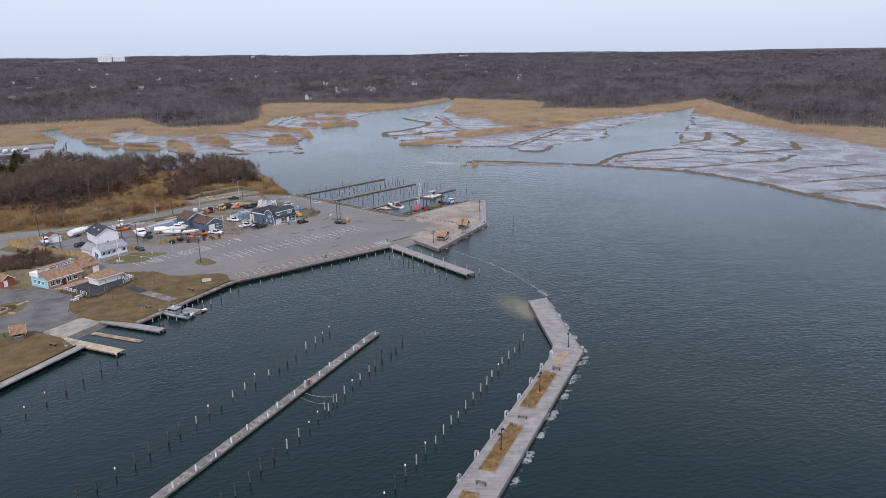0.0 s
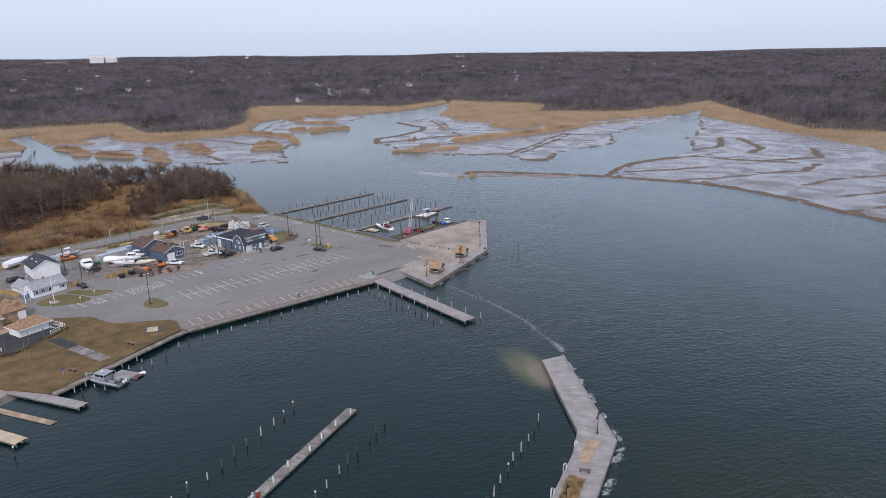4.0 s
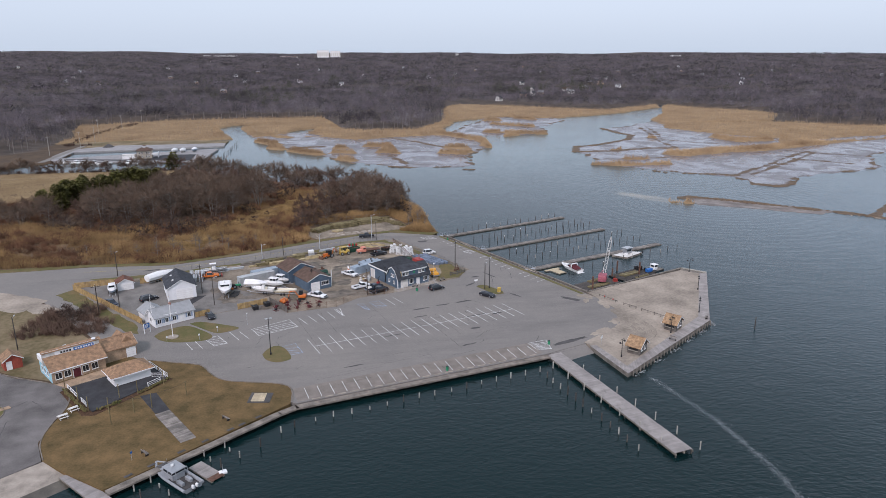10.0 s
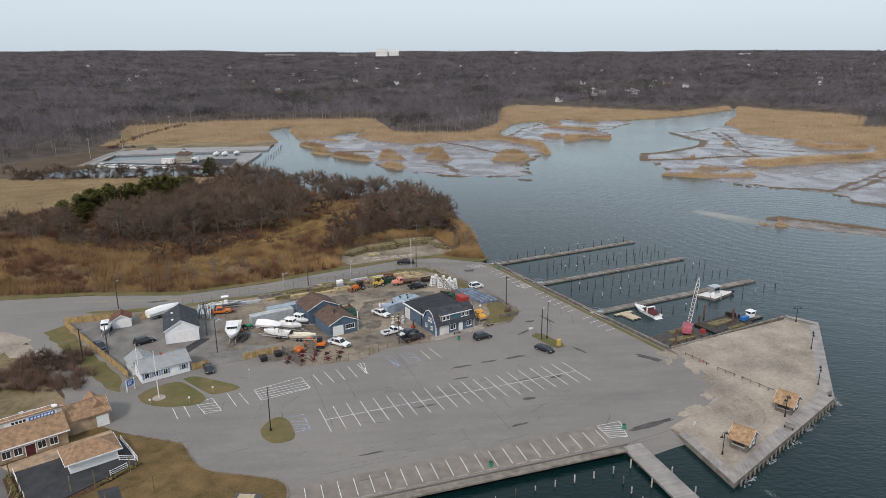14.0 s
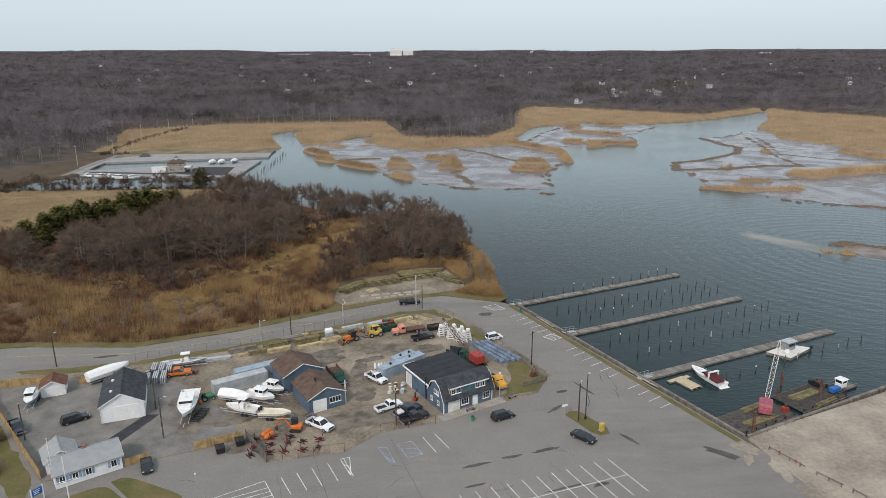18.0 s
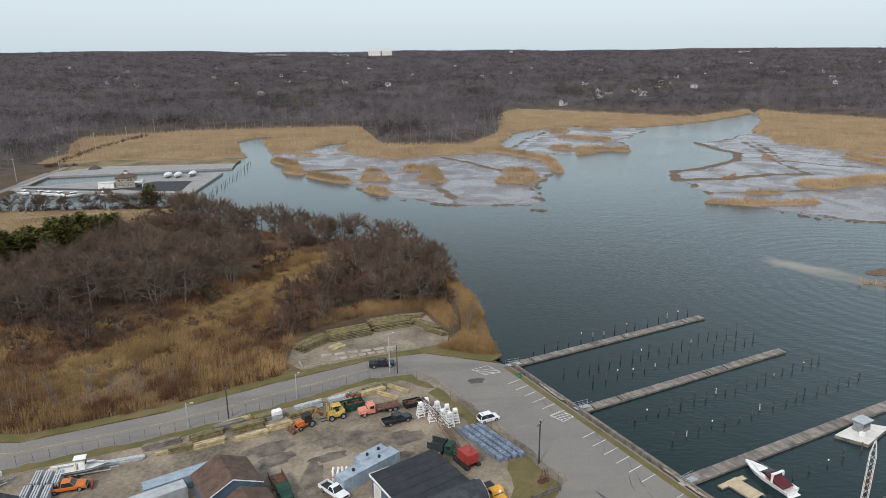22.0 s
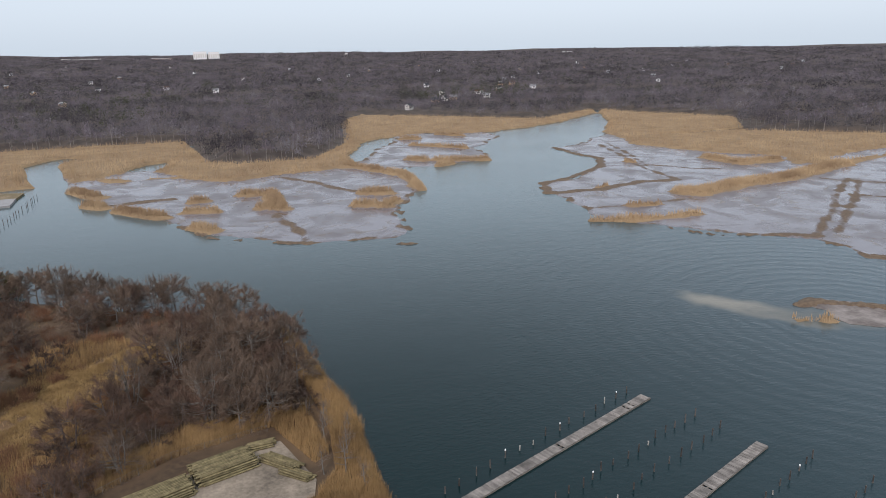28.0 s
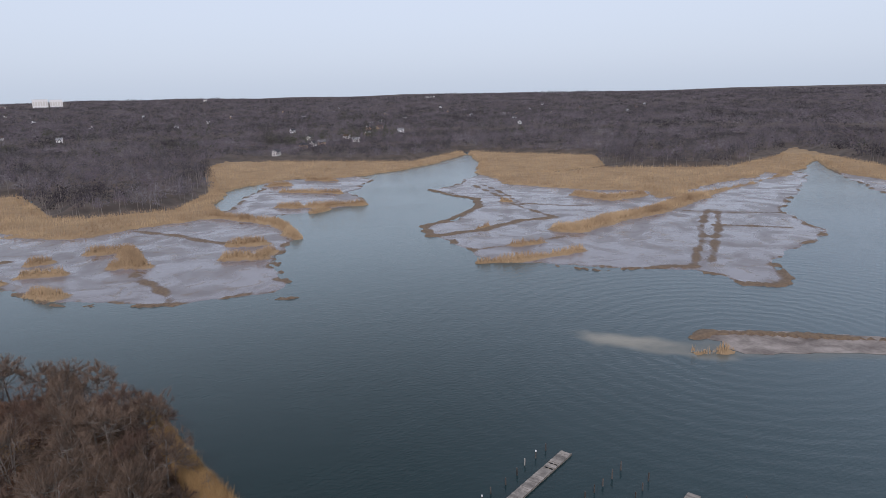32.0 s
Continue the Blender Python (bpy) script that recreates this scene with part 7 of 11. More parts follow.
for s in (-1, 1):
    part("push_knee", MB().box(3.2, 3.55, s * 1.0 - 0.2, s * 1.0 + 0.2, 0.4, 2.2), "black", pb)
    part("rail", MB().tube((-3, s * 1.6, 1.9), (2.8, s * 1.6, 1.9), 0.03, 0.03, 5), "steel", pb)
lf = thing("work_float", 36.3, 119.2, 0.3, 23, "grey work float with a small metal cabin", "float")
part("pontoon", MB().prism([(0, 0), (8.5, 0.5), (11.5, -3.4), (2.2, -5.0)], -0.4, 0.8), "timber", lf)
part("deck", MB().prism([(0, 0), (8.5, 0.5), (11.5, -3.4), (2.2, -5.0)], 0.8, 0.9), "offwhite", lf)
part("cabin", MB().box(4.6, 7.4, -2.2, -0.4, 0.9, 2.9), "steel", lf, bev=0.06)
part("cabin_roof", MB().box(4.3, 7.7, -2.5, -0.1, 2.9, 3.05), "galv", lf)
part("cabin_window", MB().box(5.0, 7.0, -2.24, -2.2, 1.8, 2.5), "glass_dark", lf)
part("locker", MB().box(3.6, 4.5, -3.0, -2.2, 0.9, 1.6), "white", lf, bev=0.05)
part("outboard", MB().box(11.2, 11.9, -3.6, -3.1, 0.5, 1.4), "black", lf, bev=0.1)

# ---- yard plant ----
bh = thing("backhoe_loader", -62.6, 132.8, 1.5, 215, "orange backhoe loader in the yard", "backhoe")
part("chassis", MB().box(-1.6, 1.6, -0.6, 0.6, 0.6, 1.1), "orange", bh)
part("hood", MB().box(0.3, 1.9, -0.55, 0.55, 1.1, 1.7), "orange", bh, bev=0.1)
part("cab_glass", MB().box(-1.1, 0.35, -0.7, 0.7, 1.2, 2.5), "glass_dark", bh)
part("cab_roof", MB().box(-1.25, 0.45, -0.8, 0.8, 2.5, 2.65), "black", bh, bev=0.04)
wheels(bh, (-1.0,), 1.0, 0.72, 0.4)
wheels(bh, (1.4,), 0.9, 0.48, 0.3)
for s in (-1, 1):
    part("loader_arm", MB().tube((0.4, s * 0.75, 1.3), (2.8, s * 0.75, 0.5), 0.09), "orange", bh)
part("bucket", MB().side([(2.7, 0.1), (3.4, 0.1), (3.2, 0.3), (2.9, 0.9), (2.7, 0.8)], -1.15, 1.15), "rust", bh)
part("dig_boom", MB().tube((-1.6, 0, 1.0), (-2.6, 0, 2.9), 0.14).tube((-2.6, 0, 2.9), (-3.6, 0, 1.8), 0.11), "orange", bh)
part("dig_bucket", MB().side([(-3.9, 1.2), (-3.3, 1.2), (-3.4, 1.9), (-3.8, 1.8)], -0.35, 0.35), "rust", bh)
fk = thing("forklift", -56.9, 135.6, 1.5, 200, "large yellow rough-terrain forklift", "forklift")
part("body", MB().side([(-1.7, 0.6), (1.3, 0.6), (1.3, 1.3), (-0.2, 1.4), (-1.7, 1.8)], -0.9, 0.9), "yellow", fk, bev=0.08)
for s in (-1, 1):
    for xx in (-0.9, 0.8):
        part("cage_post", MB().tube((xx, s * 0.75, 1.3), (xx, s * 0.7, 2.8), 0.06, 0.06, 5), "yellow", fk)
    part("mast_rail", MB().box(1.5, 1.7, s * 0.55 - 0.08, s * 0.55 + 0.08, 0.2, 3.3), "yellow", fk)
    part("fork", MB().box(1.7, 3.2, s * 0.5 - 0.08, s * 0.5 + 0.08, 0.18, 0.26), "black", fk)
part("cage_roof", MB().box(-1.0, 0.9, -0.8, 0.8, 2.8, 2.9), "yellow", fk)
part("seat", MB().box(-0.6, 0.0, -0.3, 0.3, 1.4, 2.0), "black", fk, bev=0.06)
wheels(fk, (-1.2, 1.1), 1.15, 0.6, 0.35)
def excavator(x, y, rot, label, paint="orange"):
    e = thing("mini_excavator", x, y, 1.5, rot, label, "excavator")
    for s in (-1, 1):
        part("track", MB().side([(-0.9, 0.05), (0.9, 0.05), (1.1, 0.3), (0.9, 0.55), (-0.9, 0.55), (-1.1, 0.3)], s * 0.75 - 0.18, s * 0.75 + 0.18), "rubber", e)
    part("house", MB().side([(-1.2, 0.65), (0.9, 0.65), (0.9, 1.2), (-0.5, 1.5), (-1.2, 1.4)], -0.8, 0.8), paint, e, bev=0.1)
    part("cab", MB().box(-0.3, 0.8, -0.75, 0.2, 1.2, 2.4), "glass_dark", e, bev=0.05)
    part("cab_roof", MB().box(-0.35, 0.85, -0.8, 0.25, 2.4, 2.5), "black", e)
    part("boom", MB().tube((0.8, 0.3, 0.9), (2.0, 0.3, 2.6), 0.13).tube((2.0, 0.3, 2.6), (3.4, 0.3, 2.4), 0.11).tube((3.4, 0.3, 2.4), (3.8, 0.3, 0.9), 0.09), paint, e)
    part("bucket", MB().side([(3.5, 0.2), (4.0, 0.3), (3.95, 0.95), (3.6, 0.95)], 0.0, 0.6), "rust", e)
    return e
excavator(-70.6, 91.8, 170, "orange and black mini excavator in the yard")
tr_ = thing("tractor", -90.6, 105.2, 1.5, 20, "small green tractor behind the motor boat", "tractor")
part("body", MB().box(-0.2, 1.6, -0.35, 0.35, 0.6, 1.2), "green", tr_, bev=0.1)
part("seat", MB().box(-0.6, -0.2, -0.3, 0.3, 0.8, 1.4), "black", tr_, bev=0.05)
wheels(tr_, (-0.4,), 0.8, 0.6, 0.3)
wheels(tr_, (1.3,), 0.65, 0.38, 0.22)
part("exhaust", MB().tube((1.0, 0.2, 1.2), (1.0, 0.2, 1.9), 0.04), "black", tr_)
ob_ = thing("mooring_ball", -91.4, 103.6, 1.9, 0, "orange mooring ball on the ground", "buoy")
part("ball", MB().lathe([(0.05, -0.4), (0.28, -0.3), (0.4, 0), (0.28, 0.3), (0.05, 0.4)], 12), "orange", ob_, smooth=True)
# red trenching machines and scrap behind the dark fence
for i in range(13):
    x_, y_ = -77.2 + (i % 5) * 2.8 + rand(-0.4, 0.4), 84.0 + (i // 5) * 2.4 + (i % 5) * 0.35 + rand(-0.3, 0.3)
    e = thing("pump_rig", x_, y_, 1.5, rand(0, 360), "small dark red jetting pump rig on skids", "pump rig", "red pump rigs")
    part("skid", MB().box(-0.9, 0.9, -0.45, -0.33, 0, 0.15).box(-0.9, 0.9, 0.33, 0.45, 0, 0.15), "maroon", e)
    part("engine", MB().box(-0.4, 0.3, -0.25, 0.25, 0.15, 0.6), "maroon" if i % 4 else "black", e, bev=0.06)
    part("pipe", MB().tube((0.4, 0, 0.5), (1.1, 0, 1.0), 0.1).tube((-0.5, 0, 0.7), (-0.5, 0, 1.3), 0.06), "maroon", e)
for x_, y_ in ((-76.6, 89.6), (-75.9, 88.6)):
    tk = thing("orange_tank", x_, y_, 1.5, 60, "orange-red cylindrical float tank", "tank", "float tanks")
    part("shell", MB().lathe([(0.1, 0), (0.45, 0.25), (0.5, 0.6), (0.5, 2.0), (0.45, 2.3), (0.1, 2.5)], 12), "orange", tk, smooth=True)
    tk.matrix_basis = pose(x_, y_, 2.0, 0, 90, 60)
# tracked loading ramp, dark
lr = thing("boat_ramp_trailer", -90.2, 98.4, 1.5, -100, "black empty trailer with cross bars", "trailer")
part("side_rail", MB().box(-2.6, 2.6, -0.9, -0.75, 0.35, 0.55).box(-2.6, 2.6, 0.75, 0.9, 0.35, 0.55), "black", lr)
for i in range(9):
    part("cross_bar", MB().box(-2.5 + i * 0.6, -2.3 + i * 0.6, -0.75, 0.75, 0.4, 0.5), "black", lr)
wheels(lr, (-0.6, 0.3), 1.05, 0.33)
# small hoist beside the side door
hs = thing("engine_hoist", -47.8, 101.6, 1.5, 60, "small red wheeled hoist with a dark jib", "hoist")
part("base", MB().box(-0.5, 0.5, -0.4, 0.4, 0.1, 0.7), "red", hs, bev=0.05)
part("post", MB().tube((0, 0, 0.7), (0, 0, 1.8), 0.18, 0.14), "black", hs)
part("jib", MB().tube((0, 0, 1.7), (1.3, 0, 2.0), 0.09), "black", hs)
# crawler crane with red house behind the dock building
rc = thing("yard_crane", -33.4, 117.4, 1.5, 118, "red yard crane with a long lattice boom", "crane")
part("house", MB().box(-2.0, 1.2, -1.2, 1.2, 0.9, 2.8), "red", rc, bev=0.1)
part("turntable", MB().lathe([(1.0, 0.5), (1.0, 0.9)], 12), "black", rc)
for s in (-1, 1):
    part("track", MB().side([(-2.0, 0.05), (2.0, 0.05), (2.3, 0.4), (2.0, 0.75), (-2.0, 0.75), (-2.3, 0.4)], s * 1.2 - 0.3, s * 1.2 + 0.3), "rubber", rc)
lattice(rc, (1.2, 0, 1.2), (14.5, 0, 6.4), 0.8, 16, "rust")
part("gantry", MB().tube((-1.4, 0, 2.8), (-0.8, 0, 4.2), 0.08), "red", rc)
part("pendant", MB().tube((-0.8, 0, 4.2), (14.4, 0, 6.4), 0.03, 0.03, 4), "black", rc)
# white buoys and light towers
def tower(x, y, rot, label):
    e = thing("white_light_tower", x, y, 1.5, rot, label, "tower", "white light towers")
    for s in (-1, 1):
        for t_ in (-1, 1):
            part("leg", MB().tube((s * 0.7, t_ * 0.7, 0), (s * 0.35, t_ * 0.35, 2.6), 0.08, 0.08, 5), "white", e)
    for z_ in (0.25, 0.8, 1.35, 1.9):
        w_ = 0.75 - z_ * 0.14
        part("brace", MB().box(-w_, w_, -w_ - 0.05, -w_ + 0.03, z_, z_ + 0.2).box(-w_, w_, w_ - 0.03, w_ + 0.05, z_, z_ + 0.2).box(-w_ - 0.05, -w_ + 0.03, -w_, w_, z_, z_ + 0.2).box(w_ - 0.03, w_ + 0.05, -w_, w_, z_, z_ + 0.2), "white", e)
    part("head", MB().box(-0.4, 0.4, -0.4, 0.4, 2.5, 3.1), "white", e, bev=0.05)
    return e
tw0 = tower(-40.3, 134.2, 15, "white lifeguard-style timber tower stored in the yard")
for x_, y_, r_ in ((-39.0, 135.8, 20), (-38.2, 132.2, 10), (-37.0, 134.2, 30), (-36.2, 131.0, 15), (-35.2, 132.8, 5), (-35.0, 129.8, 25), (-33.8, 131.0, 12)):
    copy_thing(tw0, pose(x_, y_, 1.5, 0, 0, r_))
tb = shared("trap", MB().box(-0.55, 0.55, -0.42, 0.42, 0, 0.42), "trap_blue", 0.03)
for r_ in range(4):
    st = thing("trap_stack", -33.3 + r_ * 1.35, 127.6 + r_ * 0.35, 1.5, -60, "stacked blue-grey wire fish traps", "trap stack", "trap stacks")
    for i in range(11):
        for k in range(2):
            piece("trap", tb, st, pose(i * 1.16, 0, k * 0.44 + rand(0, 0.03), 0, 0, rand(-3, 3)))
# pale cylinders and drums by the containers
for i in range(14):
    e = thing("white_buoy", -56.3 + (i % 5) * 0.75 + rand(-0.1, 0.1), 114.6 + (i // 5) * 0.8 + rand(-0.1, 0.1), 1.5, 0, "white cylindrical buoy with orange band", "buoy", "channel buoys")
    part("shell", MB().lathe([(0.22, 0), (0.24, 1.5), (0.1, 1.75)], 9), "white", e)
    part("band", MB().lathe([(0.25, 0.9), (0.25, 1.15)], 9), "orange", e)
for i in range(9):
    e = thing("junk_item", -53.0 + (i % 3) * 1.3 + rand(-0.3, 0.3), 105.0 + (i // 3) * 1.4 + rand(-0.3, 0.3), 1.5, rand(0, 90), "pale crate or drum beside the shed wall", "crate", "yard clutter")
    if i % 2:
        part("drum", MB().lathe([(0.3, 0), (0.32, 0.3), (0.3, 0.6), (0.32, 0.9)], 10), random.choice(("rust", "white", "steel")), e)
    else:
        part("box", MB().box(-0.5, 0.5, -0.4, 0.4, 0, rand(0.3, 0.9)), random.choice(("offwhite", "lumber_tan", "galv")), e, bev=0.03)
    part("lid", MB().box(-0.3, 0.3, -0.25, 0.25, 0.9, 0.95), "offwhite", e)
# aluminium float stacks beside the white garage
for i in range(6):
    e = thing("float_bundle", -105.6 + (i % 3) * 1.7, 115.2 + (i // 3) * 4.2 - (i % 3) * 0.1, 1.5, 100, "bundle of silver aluminium gangways on edge", "gangway bundle", "gangway bundles")
    for k in range(3):
        part("gangway", MB().box(-1.9, 1.9, -0.5 + k * 0.4, -0.25 + k * 0.4, 0.1, 1.5), "galv", e)
    part("skid", MB().box(-1.5, -1.3, -0.7, 0.7, 0, 0.1).box(1.3, 1.5, -0.7, 0.7, 0, 0.1), "timber", e)
# lumber along the road fence
for x_, y_, r_, n_, L_, lay, m_, lab in ((-88.3, 129.4, 22, 5, 6.5, 2, "timber", "dark weathered timber stack beside the road fence"), (-86.8, 126.8, 20, 3, 4.0, 1, "lumber_tan", "loose pale planks on the ground"), (-80.8, 131.6, 24, 6, 6.0, 2, "lumber_green", "greenish treated timber stack in the yard"),
        (-79.6, 128.6, 22, 5, 5.5, 2, "lumber_tan", "pale sawn timber stack in the yard"), (-73.6, 133.6, 24, 7, 6.0, 3, "lumber_green", "greenish treated timber stack in the yard"), (-72.6, 130.6, 24, 5, 6.2, 1, "lumber_tan", "pale sawn timber stack in the yard"), (-76.4, 136.4, 25, 4, 5.5, 1, "lumber_tan", "several long pale planks by the fence"),
        (-63.6, 137.8, 24, 6, 5.6, 2, "lumber_green", "yellow-green treated timber bundle in the yard"), (-62.8, 140.2, 24, 6, 5.6, 3, "galv", "stacked pale grey gangway sections"), (-56.4, 143.0, 24, 6, 5.0, 2, "galv", "stacked silver aluminium gangway sections"), (-49.8, 145.2, 25, 5, 5.5, 2, "lumber_tan", "pale timber stack in the corner"), (-46.5, 143.4, -35, 3, 5.0, 1, "lumber_tan", "long pale beams lying loose"), (-44.0, 146.0, -40, 3, 5.5, 1, "lumber_tan", "long pale beams lying loose"), (-68.6, 137.2, 24, 3, 4.5, 1, "timber", "grey timber pieces by the fence"), (-93.5, 124.8, 14, 4, 6.5, 1, "galv", "pale grey beams lying by the fence"), (-102.0, 124.2, 14, 3, 7.0, 1, "offwhite", "long white beams by the fence")):
    mats(x_, y_, r_, n_, L_, 1.52, lab, m_, 0.3, "lumber_stack", lay + 1)
tk = thing("white_tank", -68.4, 136.6, 1.5, 24, "white plastic tank in a pallet cage", "tank")
part("tank", MB().box(-1.0, 1.0, -0.6, 0.6, 0.9, 2.0), "white", tk, bev=0.2)
part("cage", MB().box(-1.0, 1.0, -0.6, 0.6, 0.1, 0.85), "galv", tk)
bu = thing("buoy_heap", -53.6, 140.8, 2.9, 0, "heap of red and green buoys in the bin", "buoys")
for i, m_ in enumerate(("red", "green", "red", "green", "red")):
    part("buoy", MB().lathe([(0.1, 0), (0.4, 0.3), (0.4, 0.8), (0.1, 1.1)], 9, (i * 0.6 - 1.2, (i % 2) * 0.5, 0)), m_, bu)
# pole piles on the log pad
for x_, y_, r_, n_, L_, m_, lab in ((-77.4, 134.8, 24, 6, 5.6, "timber", "dark weathered pole stack beside the road fence"), (-70.4, 137.4, 24, 7, 5.4, "lumber_green", "greenish pole stack beside the road fence"), (-84.4, 127.6, 20, 5, 4.2, "lumber_green", "short greenish timber stack in the yard"), (-67.6, 133.4, 24, 5, 4.6, "lumber_tan", "loose pale planks in the yard"), (-49.6, 146.6, 24, 5, 4.6, "lumber_green", "greenish timber stack by the yard corner")):
    mats(x_, y_, r_, n_, L_, 1.52, lab, m_, 0.3, "lumber_stack", 3)
def log_pile(x, y, rot, n, L, label, r=0.19):
    n = int(n * 1.5)
    e = thing("pole_pile", x, y, 1.63, rot, label, "pole pile", "pole piles")
    me = shared("pole", MB().tube((-L / 2, 0, 0), (L / 2, 0, 0), r, r * 0.8, 8), "lumber_green")
    k, row_ = 0, 0
    while k < n:
        c = max(1, int(n ** 0.5 * 2.0) - row_)
        for i in range(c):
            if k < n:
                piece("pole", me, e, pose(rand(-0.5, 0.5), (i - c / 2) * r * 2.1, r + row_ * r * 1.75, 0, 0, rand(-1.5, 1.5)))
                k += 1
        row_ += 1
    return e
log_pile(-64.6, 171.6, 48, 28, 9.0, "pile of greenish treated poles at the wood edge")
log_pile(-55.8, 176.9, 20, 42, 10.5, "pile of greenish treated poles beside a fence")
log_pile(-45.4, 182.0, 18, 50, 10.0, "large pile of greenish treated poles")
log_pile(-38.6, 187.0, 5, 10, 5.0, "short pile of pale poles")
log_pile(-35.4, 180.0, -48, 12, 8.0, "loose poles leaning across sleepers")
log_pile(-33.4, 175.6, -45, 8, 6.0, "loose poles lying by the fence")
mats(-58.6, 169.2, 40, 6, 3.6, 1.63, "square timber raft lying on the pad", "lumber_tan", 0.45)
for i in range(6):
    e = thing("concrete_slab", -60.6 + i * 3.1, 164.6 + i * 0.55, 1.5, 12, "pale concrete slab beside the road", "slab", "concrete slabs")
    part("slab", MB().box(-1.2, 1.2, -0.6, 0.6, 0, 0.3), "concrete", e, bev=0.04)

# ---- vegetation ----
def soup(name, tris, material, label, category, kind="stuff", soft=0.0, lean=None):
    """One object from an array of triangles (n, 3, 3); soft rounds the shading like that of a crown."""
    if soft:
        mid = tris.mean(1)
        to = np.stack([-mid[:, 0], 50 - mid[:, 1], 0 * mid[:, 0]], 1)
        to /= np.linalg.norm(to, axis=1)[:, None] + 1e-6
        g = np.cross(tris[:, 1] - tris[:, 0], tris[:, 2] - tris[:, 0])
        g /= np.linalg.norm(g, axis=1)[:, None] + 1e-9
        back = (g * (to + np.array([0, 0, 0.4]))).sum(1) < 0
        tris[back] = tris[back][:, ::-1]
        g[back] *= -1
        if lean is None:
            nn = (1 - soft) * g + soft * np.array([0, 0, 0.85]) + soft * 0.5 * to
        else:
            nn = (1 - soft) * g + soft * (lean * (0.6 if soft > 0.9 else 1.0) + np.array([-0.2, -0.35, 0.5]))
        nn /= np.linalg.norm(nn, axis=1)[:, None]
    v = tris.reshape(-1, 3)
    me = bpy.data.meshes.new(name)
    me.vertices.add(len(v))
    me.vertices.foreach_set("co", v.astype(np.float32).ravel())
    me.loops.add(len(v))
    me.loops.foreach_set("vertex_index", np.arange(len(v)))
    me.polygons.add(len(v) // 3)
    me.polygons.foreach_set("loop_start", np.arange(0, len(v), 3))
    me.update(calc_edges=True)
    if soft:
        at = me.attributes.new("custom_normal", "FLOAT_VECTOR", "POINT")
        at.data.foreach_set("vector", np.repeat(nn, 3, 0).astype(np.float32).ravel())
    me.materials.append(M[material])
    return tagged(new(name, me), label, category, kind=kind)


def scatter(poly, n, seed, holes=()):
    rng = np.random.RandomState(seed)
    p = np.array(poly)
    lo, hi = p.min(0), p.max(0)
    x, y = rng.uniform(lo[0], hi[0], n), rng.uniform(lo[1], hi[1], n)
    ok = sdist(x, y, poly) > 0
    for h in holes:
        ok &= sdist(x, y, h) < 0
    return x[ok], y[ok], rng


def ground_z(x, y):
    return ground_fields(np.asarray(x, float), np.asarray(y, float))[0]


def blades(x, y, z, rng, h, w, lean=0.25):
    """One slim upright triangle at each place."""
    n = len(x)
    a = rng.uniform(0, 6.283, n)
    hh = h * rng.uniform(0.6, 1.15, n)
    ww = w * rng.uniform(0.6, 1.3, n)
    b = np.stack([x, y, z], 1)
    d = np.stack([np.cos(a) * ww, np.sin(a) * ww, 0 * a], 1)
    t = b + np.stack([rng.normal(0, lean, n) * hh * 0.6, rng.normal(0, lean, n) * hh * 0.6, hh], 1)
    return np.stack([b - d, b + d, t], 1)


def fans(x, y, z, h, r, rng, k, w, low=0.3, up=0.6):
    """Bare crowns: k slim twigs that spread from a stem, for each place."""
    n = len(x)
    N = n * k
    rep = lambda q: np.repeat(q, k)
    X, Y, Z, H, R = rep(x), rep(y), rep(z), rep(h), rep(r)
    a = rng.uniform(0, 6.283, N)
    u = rng.uniform(low, 0.72, N)
    el = rng.uniform(0.15, 1.0, N)
    rad = R * np.sqrt(rng.uniform(0.05, 1, N))
    top = Z + H * (u + (1 - u) * np.sqrt(np.clip(1 - (rad / (R * 1.08)) ** 2, 0.02, 1)) * (0.55 + 0.45 * el))
    base = np.stack([X + np.cos(a) * rad * 0.25, Y + np.sin(a) * rad * 0.25, Z + H * u * up], 1)
    tip = np.stack([X + np.cos(a) * rad, Y + np.sin(a) * rad, top], 1)
    c = rng.uniform(0, 6.283, N)
    ww = w * rng.uniform(0.5, 1.4, N)
    d = np.stack([np.cos(c) * ww, np.sin(c) * ww, 0 * c], 1)
    return np.stack([base - d, base + d, tip], 1)


def clumps(x, y, z, h, r, rng, k, size):
    """Dense bare crowns seen from afar: k small ragged clumps of twigs on each crown's dome, and their outward directions."""
    N = len(x) * k
    rep = lambda q: np.repeat(q, k)
    a, u = rng.uniform(0, 6.283, N), rng.uniform(-0.35, 1, N)
    c, g = np.sqrt(1 - u * u), rng.uniform(0.72, 1.05, N) * (1 + 0.16 * np.sin(3 * a + rep(x)))
    out = np.stack([c * np.cos(a), c * np.sin(a), u], 1)
    mid = np.stack([rep(x), rep(y), rep(z + h * 0.6)], 1) + out * np.stack([rep(r) * g, rep(r) * g, rep(h) * 0.4 * g], 1)
    s = (size * rng.uniform(0.5, 1.4, N))[:, None]
    t = np.stack([mid + rng.normal(0, 0.55, (N, 3)) * s for _ in range(3)], 1)
    return t, out


